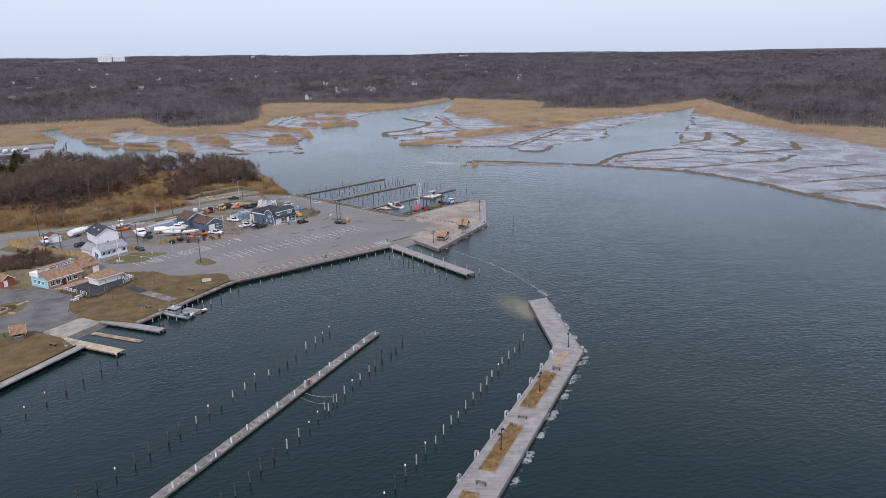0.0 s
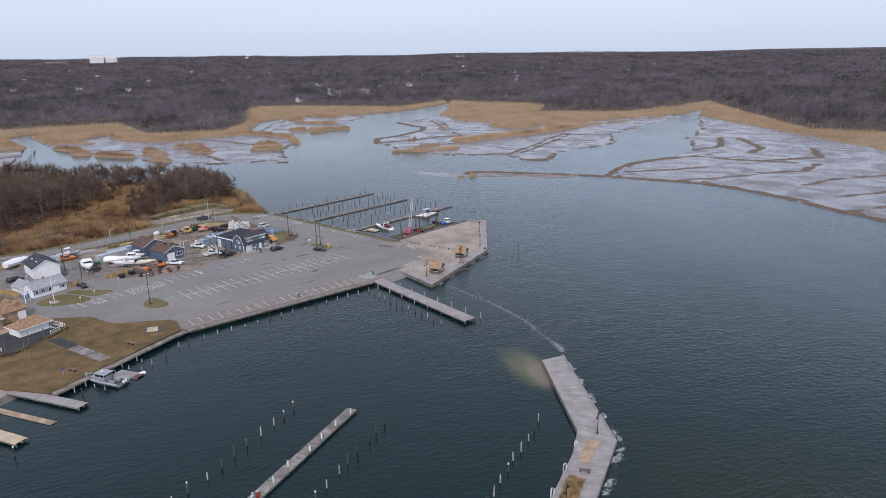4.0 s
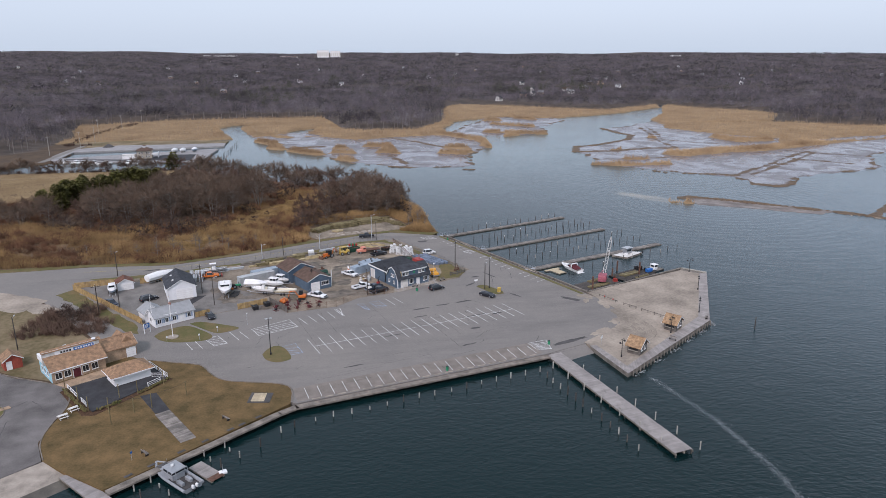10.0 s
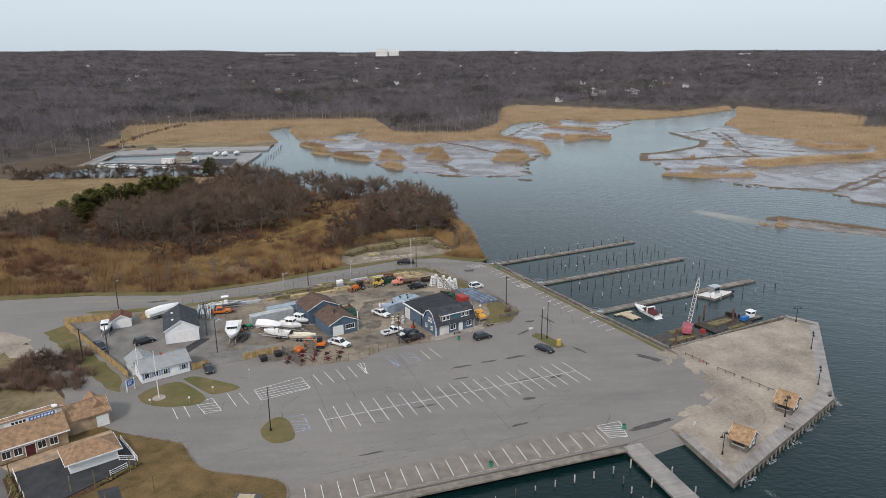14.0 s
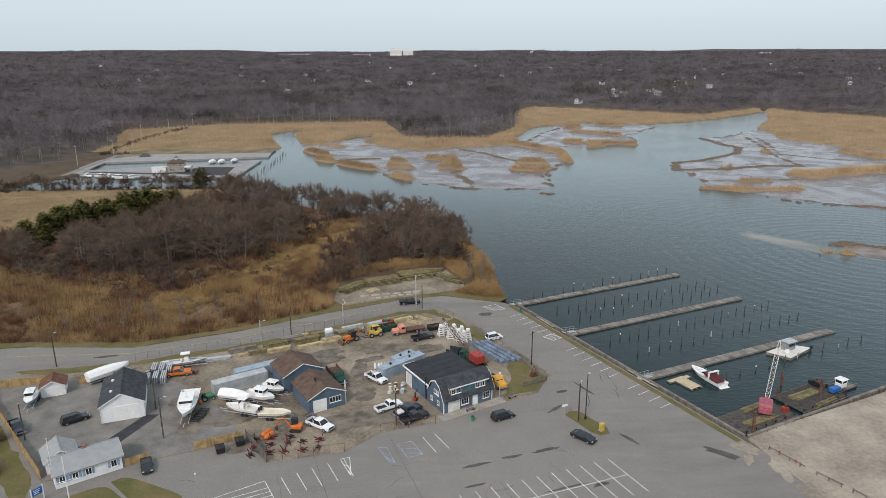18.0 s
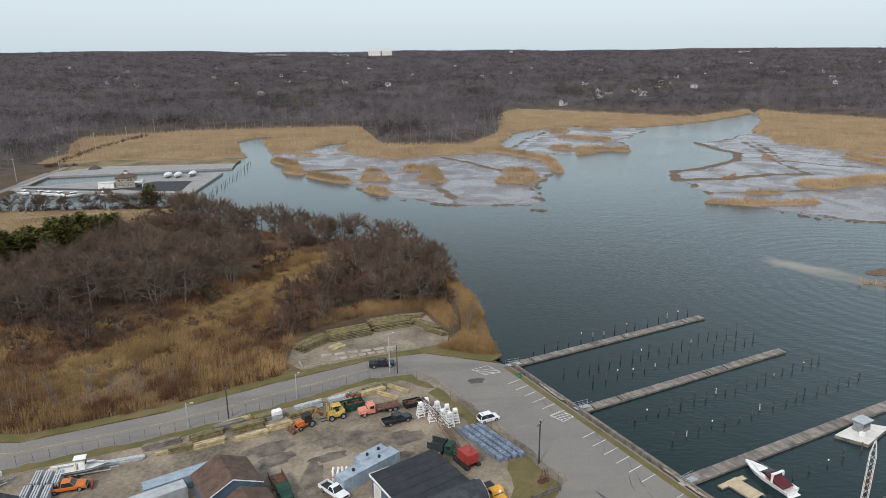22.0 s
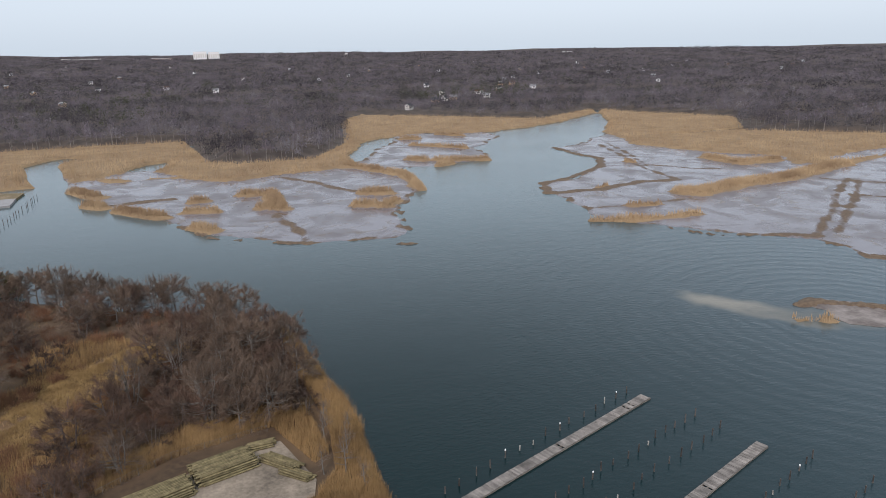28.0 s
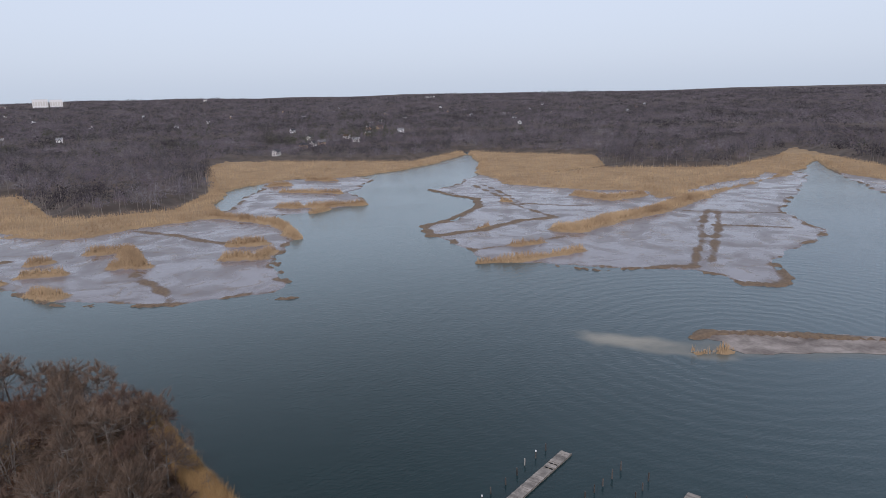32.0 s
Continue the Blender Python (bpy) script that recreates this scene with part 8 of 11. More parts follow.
# far woods, denser and finer where they are nearer
def far_woods():
    tr, twg, near, ntw, nnr = [], [], [], [], []
    for k, (lo, hi, sp, h0, r0, tw, w) in enumerate(((0, 760, 8.6, 14.0, 5.0, 84, 0.6), (760, 1250, 10.5, 13.5, 6.2, 56, 0.85), (1250, 2300, 15.5, 13.0, 9.2, 32, 1.5), (2300, 4800, 30, 12, 17.5, 24, 2.8))):
        rng = np.random.RandomState(20 + k)
        reach = hi * 1.05
        xs, ys = np.meshgrid(np.arange(-reach, reach, sp), np.arange(-300, reach, sp))
        x, y = xs.ravel() + rng.uniform(-0.5, 0.5, xs.size) * sp, ys.ravel() + rng.uniform(-0.5, 0.5, xs.size) * sp
        d = np.hypot(x + 40, y - 20)
        az = np.degrees(np.arctan2(x + 50, y - 20))
        ok = (d >= lo) & (d < hi) & (az > -44) & (az < 78)
        x, y = x[ok], y[ok]
        f = sdist(x, y, FOREST) + waves(x, y, 2) * 6
        ok = (f > 1) & ~((np.abs(x - 2) < 85) & (y > 4000)) & (rng.uniform(0, 1, len(x)) < 0.92)
        x, y, f = x[ok], y[ok], f[ok]
        z = np.full(len(x), 1.2) + hills(x, y) + (4.0 if lo >= 1250 else 0)
        h = h0 * rng.uniform(0.58, 1.3, len(x)) * (0.9 + 0.25 * waves(x * 0.3, y * 0.3, 9))
        h = h * np.where(f < 45, 1.2, 1.0)
        r = r0 * rng.uniform(0.65, 1.3, len(x))
        t, out = clumps(x, y, z, h, r, rng, tw, w)
        (nnr if lo < 1250 else ntw).append(out)
        (near if lo < 1250 else twg).append(t)
        if lo < 1250:
            # thin twigs stand out of the nearer crowns
            q = 16 if lo < 760 else 6
            t = fans(x, y, z, h * 1.06, r, rng, q, 0.09 if lo < 760 else 0.14, low=0.45, up=0.85)
            nnr.append(np.repeat(np.array([[-0.3, -0.4, 0.6]]), len(t), 0))
            near.append(t)
        if lo < 760:
            e = f < 34
            n = int(e.sum())
            a = rng.uniform(0, 6.28, n)
            b = np.stack([x[e], y[e], z[e]], 1)
            o = np.stack([np.cos(a) * 0.3, np.sin(a) * 0.3, 0 * a], 1)
            tr.append(np.stack([b - o, b + o, b + np.stack([rng.normal(0, 0.3, n), rng.normal(0, 0.3, n), h[e] * 0.9], 1)], 1))
    # both rings share the twig colour that carries the haze
    soup("far_woods", np.concatenate(twg), "twig_hazed", "distant leafless winter woods, purple-brown tinted with painted haze", "woods", soft=0.97, lean=np.concatenate(ntw))
    soup("wood_edge", np.concatenate(near), "twig_hazed", "leafless winter woods beside the marsh, grey-brown", "woods", soft=0.75, lean=np.concatenate(nnr))
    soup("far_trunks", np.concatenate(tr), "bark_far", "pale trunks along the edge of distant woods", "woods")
far_woods()


def far_evergreens():
    rng = np.random.RandomState(77)
    px, py = [], []
    for cx, cy, n, s in ((-140, 1061, 8, 9), (-113, 1162, 8, 10), (-83, 1077, 5, 8), (-36, 1458, 8, 14), (-146, 855, 6, 7), (-119, 807, 5, 5), (-105, 828, 4, 5), (-160, 880, 10, 50), (-100, 1050, 10, 90), (-250, 1480, 12, 120), (380, 1060, 5, 22), (740, 400, 40, 80), (900, 450, 30, 90), (1500, 1650, 40, 260), (100, 980, 3, 30), (-500, 1300, 30, 240), (-150, 780, 5, 40), (400, 1090, 6, 25), (520, 900, 8, 90), (-700, 1500, 60, 300), (200, 1500, 40, 260), (900, 1600, 60, 300), (-350, 1000, 40, 120), (400, 1900, 60, 400), (240, 960, 14, 25), (-900, 2200, 60, 300), (300, 985, 10, 20), (346, 965, 12, 12), (362, 952, 7, 8), (210, 930, 5, 9), (245, 950, 6, 10), (60, 900, 8, 60), (480, 1250, 25, 150), (0, 1250, 25, 160), (150, 1120, 12, 80), (600, 1100, 20, 120)):
        px += list(rng.normal(cx, s, n))
        py += list(rng.normal(cy, s * 0.6, n))
    x, y = np.array(px), np.array(py)
    z = 4.6 + hills(x, y)
    h = rng.uniform(14.5, 21.5, len(x))
    t, out = clumps(x, y, z, h, rng.uniform(2.8, 5.0, len(x)), rng, 70, 0.75)
    soup("far_evergreens", t, "needles_dark", "dark green pines scattered in the woods", "pines", soft=0.6, lean=out)
far_evergreens()

# reeds on the marsh and its islets
def marsh_reeds():
    rng = np.random.RandomState(5)
    n = 700000
    x, y = rng.uniform(-300, 620, n), rng.uniform(180, 830, n)
    d = np.hypot(x + 40, y - 80)
    keep = rng.uniform(0, 1, n) < np.clip(330 / d, 0.2, 1)
    x, y = x[keep], y[keep]
    s = reed_sd(x, y)
    f = sdist(x, y, FOREST)
    ok = (s > 0.3) & (f < 4)
    x, y, s = x[ok], y[ok], s[ok]
    keep = rng.uniform(0, 1, len(x)) < np.where(s < 8, 1.0, 0.45)
    x, y = x[keep], y[keep]
    # the islets stand denser
    ex, ey = [], []
    for spine, rad in ISLETS:
        for a, b in zip(spine, spine[1:]):
            k = int((dist(a, b) + rad * 2) * rad * 7)
            t = rng.uniform(-0.1, 1.1, k)
            ex.append(a[0] + (b[0] - a[0]) * t + rng.normal(0, rad * 0.6, k))
            ey.append(a[1] + (b[1] - a[1]) * t + rng.normal(0, rad * 0.6, k))
    ex, ey = np.concatenate(ex), np.concatenate(ey)
    ok = reed_sd(ex, ey) > 0.2
    x, y = np.concatenate([x, ex[ok]]), np.concatenate([y, ey[ok]])
    z = ground_z(x, y) - 0.3
    soup("marsh_reeds", blades(x, y, z, rng, np.clip(0.3 + 0.9 * reed_sd(x, y), 0.5, 3.3), 0.15, 0.2), "reed_far", "tall tan dry reeds on the salt marsh", "reeds", soft=0.6)
marsh_reeds()

def near_reeds():
    out = []
    for poly, n, h, w, seed in ((REEDS, 300000, 3.1, 0.05, 1), (SHORE, 75000, 3.6, 0.045, 2), (BEHIND, 40000, 3.2, 0.045, 3)):
        x, y, rng = scatter(poly, n, seed, [LOGPAD])
        dens = waves(x * 1.6, y * 1.6, seed) + 0.35 * waves(x * 5, y * 5, seed)
        if poly is REEDS:
            # a dense belt beside the road, then broken clumps
            belt = sdist(x, y, REEDS)
            ok = dens > np.clip((belt - 6) * 0.055 - 0.75, -0.75, 0.28)
            ok &= seg_dist(x, y, MEADOW[2:]) > 7
        else:
            ok = dens > -1.0
        x, y, dens = x[ok], y[ok], dens[ok]
        tall = np.clip(0.72 + 0.5 * dens, 0.45, 1.15)
        out.append(blades(x, y, ground_z(x, y) - 0.1, rng, h * tall, w, 0.24))
    soup("tall_reeds", np.concatenate(out), "reed", "tall golden dry reeds beside the road and shore", "reeds", soft=0.4)
    x, y, rng = scatter(REEDS, 120000, 9, [LOGPAD])
    x2, y2, _ = scatter(TREES, 26000, 10, [LOGPAD])
    x, y = np.concatenate([x, x2]), np.concatenate([y, y2])
    ok = waves(x * 2, y * 2, 12) > -0.7
    x, y = x[ok], y[ok]
    soup("dry_grass", blades(x, y, ground_z(x, y) - 0.05, rng, 0.85, 0.075, 0.6), "drygrass", "matted straw-coloured dry grass under the trees", "grass")
    x, y, rng = scatter(FIELD, 260000, 11)
    ok = waves(x * 2.5, y * 2.5, 12) + 0.4 * waves(x * 7, y * 7, 4) > -0.75
    x, y = x[ok], y[ok]
    soup("field_grass", blades(x, y, ground_z(x, y) - 0.05, rng, 0.8, 0.1, 0.7), "straw", "pale straw-coloured grass of the open field", "grass", soft=0.6)
    # the open strip of matted pale grass between the groves
    x, y, rng = scatter([(-130, 150), (-50, 150), (-50, 245), (-130, 245)], 420000, 13, [LOGPAD])
    far = seg_dist(x, y, MEADOW) + 3.2 * waves(x * 2, y * 2, 3)
    ok = (far < 8.5) & (waves(x * 4, y * 4, 5) + 0.5 * waves(x * 9, y * 9, 2) > -0.55)
    x, y = x[ok], y[ok]
    lump = 0.55 + 0.5 * np.clip(waves(x * 6, y * 6, 8), -0.6, 1)
    soup("meadow_grass", blades(x, y, ground_z(x, y) - 0.05, rng, 1.3 * lump, 0.07, 0.7), "meadow", "pale yellow matted meadow grass between the groves", "grass", soft=0.3)
near_reeds()


def brush():
    """Low leafless shrubs."""
    THICKET = [(-141, 74), (-120, 75), (-119, 84), (-124, 93), (-139, 94)]
    for name, mname, seed, polys, label in (("brown_brush", "brush_red", 31, ((TREES, 4200, -0.25), (REEDS, 7000, -0.22)), "low red-brown leafless brambles"),
                                            ("grey_brush", "twig", 35, ((TREES, 2200, 0.0), (REEDS, 300, 0.6)), "grey leafless shrubs"), ("tangled_brush", "twig_red", 41, ((THICKET, 175, -2),), "tangled reddish leafless thicket behind the restaurant")):
        out = []
        for k, (poly, n, cut) in enumerate(polys):
            x, y, rng = scatter(poly, n, seed + k, [LOGPAD])
            ok = (waves(x * 1.8, y * 1.8, seed + k) > cut) & (seg_dist(x, y, MEADOW) > 6)
            x, y = x[ok], y[ok]
            z = ground_z(x, y) - 0.2
            out.append(fans(x, y, z, rng.uniform(1.3, 3.6, len(x)), rng.uniform(1.2, 3.0, len(x)), rng, 85, 0.036, low=0.05, up=0.3))
        soup(name, np.concatenate(out), mname, label, "shrubs", soft=0.55)
brush()


def road_hedge():
    """Dark bushes along the marsh road and round the far marina."""
    rng = np.random.RandomState(66)
    px, py = [], []
    for a, b, n, w in (((-257, 470), (-258, 566), 70, 1.6), ((-258, 566), (-246, 640), 60, 1.8), ((-246, 474), (-140, 474), 90, 1.2), ((-262, 341), (-131, 338), 170, 2.2)):
        t = rng.uniform(0, 1, n)
        px.append(a[0] + (b[0] - a[0]) * t + rng.normal(0, w, n))
        py.append(a[1] + (b[1] - a[1]) * t + rng.normal(0, w, n))
    x, y = np.concatenate(px), np.concatenate(py)
    soup("roadside_brush", fans(x, y, ground_z(x, y) - 0.2, rng.uniform(1.2, 3.4, len(x)), rng.uniform(1.2, 2.6, len(x)), rng, 60, 0.07, low=0.05, up=0.3), "twig_dark", "dark leafless bushes along the marsh road", "shrubs", soft=0.5)
road_hedge()


def crown_normals(me, centre, soft):
    """Rounded shading: normals lean outwards from the crown's heart and up."""
    n = len(me.polygons)
    co = np.zeros(n * 9, np.float32)
    me.vertices.foreach_get("co", co)
    t = co.reshape(n, 3, 3)
    g = np.cross(t[:, 1] - t[:, 0], t[:, 2] - t[:, 0])
    g /= np.linalg.norm(g, axis=1)[:, None] + 1e-9
    out = t.mean(1) - np.array(centre)
    out /= np.linalg.norm(out, axis=1)[:, None] + 1e-6
    out[:, 2] += 0.7
    back = (g * out).sum(1) < 0
    t[back] = t[back][:, ::-1]
    g[back] *= -1
    nn = (1 - soft) * g + soft * out
    nn /= np.linalg.norm(nn, axis=1)[:, None]
    me.vertices.foreach_set("co", t.ravel())
    at = me.attributes.new("custom_normal", "FLOAT_VECTOR", "POINT")
    at.data.foreach_set("vector", np.repeat(nn, 3, 0).astype(np.float32).ravel())


def bare_tree(seed, h, R, red=False, stems=1, low=0.3, shade="twig", fill=1.0):
    """A leafless tree: stems, boughs that fork towards a lobed dome, and fine twigs that point outwards."""
    rng = random.Random(seed)
    kind_ = "slender" if R < h * 0.3 else "spreading" if stems > 1 else "round-crowned"
    e = thing("bare_tree", 0, 0, -300, 0, kind_ + (" reddish" if red else " grey-brown") + " leafless winter tree with fine twigs", "tree", "leafless trees")
    wood, tw = MB(), []
    heart = Vector((0, 0, h * (low + 0.12)))
    lobe = [rng.uniform(0, 6.283) for _ in range(3)]
    def dome(f0, f1):
        """A place in the outer shell of the crown."""
        a, u = rng.uniform(0, 6.283), rng.uniform(-0.3, 1)
        k = rng.uniform(f0, f1) * (1 + 0.13 * math.sin(2 * a + lobe[0]) + 0.10 * math.sin(3 * a + lobe[1]) + 0.10 * math.sin(5 * a + 4 * u + lobe[2]))
        c = math.sqrt(max(0, 1 - u * u))
        return heart + Vector((R * k * c * math.cos(a), R * k * c * math.sin(a), (h - heart.z) * u * k * 0.97))
    def bough(p, q, r0, r1, n, sides):
        """A curved branch; returns its points."""
        L = (q - p).length
        mid = p.lerp(q, 0.5) + Vector((rng.gauss(0, 0.05) * L, rng.gauss(0, 0.05) * L, -0.10 * L))
        pts = [p.lerp(mid, t).lerp(mid.lerp(q, t), t) for t in [i / n for i in range(n + 1)]]
        for i in range(n):
            wood.tube(pts[i], pts[i + 1], r0 + (r1 - r0) * i / n, r0 + (r1 - r0) * (i + 1) / n, sides)
        return pts
    forks = []
    for s in range(stems):
        ang = 6.283 * s / stems + rng.uniform(-0.4, 0.4)
        base = Vector((math.cos(ang), math.sin(ang), 0)) * (0.09 * R if stems > 1 else 0)
        top = base * (1 + 2.6 * (stems > 1)) + Vector((rng.gauss(0, 0.03) * h, rng.gauss(0, 0.03) * h, h * rng.uniform(0.6, 0.74)))
        forks += bough(base - Vector((0, 0, 0.5)), top, h * (0.015 if stems > 1 else 0.021), h * 0.007, 5, 6)[2:]
    ends = []
    for i in range(int(8 + R * 1.8)):
        q = dome(0.5, 0.72)
        p = min(rng.sample(forks, min(4, len(forks))), key=lambda f: (f - q).length + max(0, f.z - q.z) * 2)
        ends += bough(p, q, h * 0.0075, h * 0.0035, 3, 4)[1:]
    tips = []
    for i in range(int(20 + R * R * 1.5)):
        q = dome(0.74, 0.94)
        p = min(rng.sample(ends, min(9, len(ends))), key=lambda f: (f - q).length)
        tips.append(bough(p, q, h * 0.0028, h * 0.0012, 2, 3))
    n = int(R * (R + 0.45 * h) * 92 * fill / len(tips) / 3.4)
    for pts in tips:
        for _ in range(n):
            s = pts[1].lerp(pts[2], rng.uniform(-0.9, 1.0))
            out = (s - heart).normalized()
            d = (out + Vector((rng.gauss(0, 0.42), rng.gauss(0, 0.42), rng.gauss(0.28, 0.35)))).normalized() * rng.uniform(0.12, 0.21) * (R + 1.2)
            o = Vector((rng.gauss(0, 1), rng.gauss(0, 1), rng.gauss(0, 1))).normalized() * 0.034
            tw.append((s - o, s + o, s + d))
            for _ in range(rng.choice((2, 2, 3))):
                s2 = s + d * rng.uniform(0.2, 0.8)
                d2 = (d.normalized() + Vector((rng.gauss(0, 0.6), rng.gauss(0, 0.6), rng.gauss(0.15, 0.45)))).normalized() * rng.uniform(0.07, 0.14) * (R + 1.2)
                tw.append((s2 - o * 0.8, s2 + o * 0.8, s2 + d2))
    part("trunk", wood, "bark_pale" if shade == "twig" else "bark", e, fix=False)
    me = bpy.data.meshes.new("crown")
    me.from_pydata([tuple(p) for t in tw for p in t], [], [(3 * i, 3 * i + 1, 3 * i + 2) for i in range(len(tw))])
    crown_normals(me, heart, 0.45)
    me.materials.append(M[shade])
    c = new("crown", me)
    c.parent = e
    return e

PINE_BELT = [(-152, 288), (-165, 270), (-178, 254), (-186, 232)]

BIG_TREES = [(-158, 200), (-138, 193), (-118, 199), (-107, 196), (-99, 206), (-97, 222), (-108, 238), (-130, 244), (-152, 238), (-166, 220)]
EAST_TREES = [(-63, 189), (-52, 195), (-38, 193), (-29, 198), (-27, 215), (-29, 238), (-36, 247), (-52, 252), (-57, 238), (-60, 220), (-66, 206), (-72, 196)]
NORTH_TREES = [(-150, 284), (-140, 252), (-112, 246), (-92, 236), (-84, 244), (-70, 252), (-52, 256), (-60, 264), (-84, 274), (-112, 294), (-132, 316)]
WEST_TREES = [(-300, 206), (-182, 204), (-162, 202), (-166, 220), (-180, 236), (-240, 230), (-300, 228)]

def near_trees():
    kinds = [bare_tree(1, 15.5, 7.2), bare_tree(2, 15, 8.2, stems=3), bare_tree(3, 17.5, 9.2, stems=5, low=0.34), bare_tree(4, 11.5, 5.4, False, 1, 0.26, "twig", 1.25), bare_tree(5, 10.5, 5.8, True, 3, 0.2, "twig_red", 1.2),
             bare_tree(6, 12.5, 5.2, low=0.4, fill=1.15), bare_tree(7, 7.5, 4.4, True, 4, 0.1, "twig_dark"), bare_tree(8, 7.0, 1.9, low=0.3, fill=0.45), bare_tree(9, 13.0, 6.2, False, 4, 0.18)]
    used = set()
    def put(x, y, k, s):
        z = float(ground_z([x], [y])[0])
        m = pose(x, y, z, rand(-3, 3), rand(-3, 3), rand(0, 360)) @ Matrix.Scale(s, 4)
        if k not in used:
            used.add(k)
            kinds[k].matrix_basis = m
        else:
            copy_thing(kinds[k], m).matrix_basis = m
    def grove(poly, gap, choice, lo, hi, seed, clear=7.0):
        x, y, rng = scatter(poly, 4000, seed, [LOGPAD])
        pts = []
        for a, b in zip(x, y):
            if seg_dist(np.array([a]), np.array([b]), MEADOW)[0] < clear or seg_dist(np.array([a]), np.array([b]), GAP)[0] < 6 or seg_dist(np.array([a]), np.array([b - 4]), PINE_BELT)[0] < 8:
                continue
            if all((a - p[0]) ** 2 + (b - p[1]) ** 2 > gap * gap for p in pts):
                pts.append((a, b))
        for a, b in pts:
            put(a, b, random.choice(choice), rand(lo, hi))
    put(-92.5, 218, 2, 1.0)
    put(-47.3, 198.5, 8, 1.15)
    put(-35.2, 196.5, 3, 1.1)
    put(-62, 186, 8, 0.72)
    put(-68, 183, 4, 0.7)
    grove(BIG_TREES, 8.0, (0, 0, 1, 1), 0.82, 1.08, 51)
    grove(EAST_TREES, 6.2, (3, 3, 4, 4, 6, 8, 5), 0.82, 1.12, 52, 5.0)
    grove(NORTH_TREES, 6.6, (3, 4, 6, 6), 0.72, 0.98, 53, 4.0)
    grove(WEST_TREES, 8.0, (0, 4, 4, 6, 1), 0.55, 0.8, 54)
    # the row of tall trees on the north shore
    for i in range(24):
        a, b = lerp((-134, 319), (-42, 255), i / 23)
        put(a + rand(-2, 2), b + rand(-3, 1), random.choice((5, 5, 3, 8)), rand(0.8, 1.08))
    # dark thickets before the big trees
    for a, b, k, s in ((-120, 177, 6, 1.35), (-126, 181, 6, 1.1), (-113, 181, 6, 0.9), (-150, 196, 6, 1.1), (-143, 190, 6, 1.0), (-135, 188, 6, 1.0), (-106, 189, 6, 1.0), (-128, 190, 4, 0.8), (-87, 245, 6, 0.7), (-76, 250, 6, 0.8),
                       (-57, 192, 6, 1.0), (-29, 196, 6, 0.9), (-72, 192, 6, 0.9), (-130, 84, 6, 0.7), (-127, 88, 6, 0.65), (-133, 88, 6, 0.6), (-96, 205, 6, 0.9), (-165, 191, 6, 1.0), (-173, 196, 6, 1.1), (-156, 187, 6, 0.8), (-141, 179, 6, 0.85), (-149, 183, 6, 0.7), (-133, 174, 6, 0.8), (-160, 197, 6, 1.0),
                       (-71, 179, 4, 0.85), (-82, 230, 6, 0.9), (-79, 235, 6, 0.8), (-75, 176, 6, 0.6), (-122, 185, 6, 0.55), (-121, 191, 6, 0.45), (-113, 186, 6, 0.45), (-110, 191, 6, 0.5), (-102, 182, 6, 0.4), (-97, 187, 6, 0.45), (-93, 190, 6, 0.4),
                       (-86, 182, 6, 0.35), (-111, 210, 6, 0.7), (-110, 176, 6, 0.45), (-118, 174, 6, 0.5), (-88, 200, 6, 0.35), (-55, 206, 4, 0.7), (-73, 186, 6, 0.7)):
        put(a, b, k, s)
    # saplings along the road and the east shore
    for a, b, s in ((-121, 143, 1.0), (-113, 144, 0.9), (-107, 146, 1.15), (-104, 150, 1.0), (-98, 149, 0.9), (-117, 150, 1.1), (-128, 146, 0.9), (-137, 147, 0.8), (-110, 154, 1.0), (-93, 153, 0.8), (-89, 156, 0.7), (-82, 154.5, 0.7), (-146, 150, 0.8), (-101, 157, 0.9), (-124, 155, 0.9),
                    (-25.5, 172.8, 1.15), (-23, 168, 0.9), (-24, 179, 1.0), (-27, 184, 1.1), (-22.5, 186, 0.8), (-26, 190, 1.0), (-23.5, 200, 0.8), (-29, 174, 0.9), (-25, 212, 0.8)):
        put(a, b, 7, s)
    # trees along the far marina
    for i in range(40):
        a, b = lerp((-262, 341), (-131, 339), i / 39)
        put(a + rand(-2, 2), b + rand(-3, 3), random.choice((5, 5, 8, 7, 4)), rand(0.55, 0.9))
near_trees()


def pine(seed, h):
    rng = random.Random(seed)
    e = thing("pine", 0, 0, -300, 0, "dark green pine with a ragged crown", "tree", "pines")
    part("trunk", MB().tube((0, 0, -0.3), (0, 0, h * 0.9), 0.18, 0.05, 6), "bark", e)
    tris = []
    for i in range(620):
        u = rng.uniform(0.18, 1.0)
        r = h * 0.46 * (1.05 - u) ** 0.6 * rng.uniform(0.3, 1.1)
        a = rng.uniform(0, 6.283)
        c = Vector((math.cos(a) * r, math.sin(a) * r, u * h + rng.gauss(0, 0.25)))
        d = Vector((math.cos(a), math.sin(a), rng.uniform(-0.2, 0.6))) * rng.uniform(0.4, 0.9)
        o = Vector((-math.sin(a), math.cos(a), rng.gauss(0, 0.4))) * rng.uniform(0.14, 0.3)
        tris.append((c - o, c + o, c + d))
    me = bpy.data.meshes.new("crown")
    me.from_pydata([tuple(p) for t in tris for p in t], [], [(3 * i, 3 * i + 1, 3 * i + 2) for i in range(len(tris))])
    crown_normals(me, (0, 0, h * 0.3), 0.5)
    me.materials.append(M["needles"])
    c = new("crown", me)
    c.parent = e
    return e

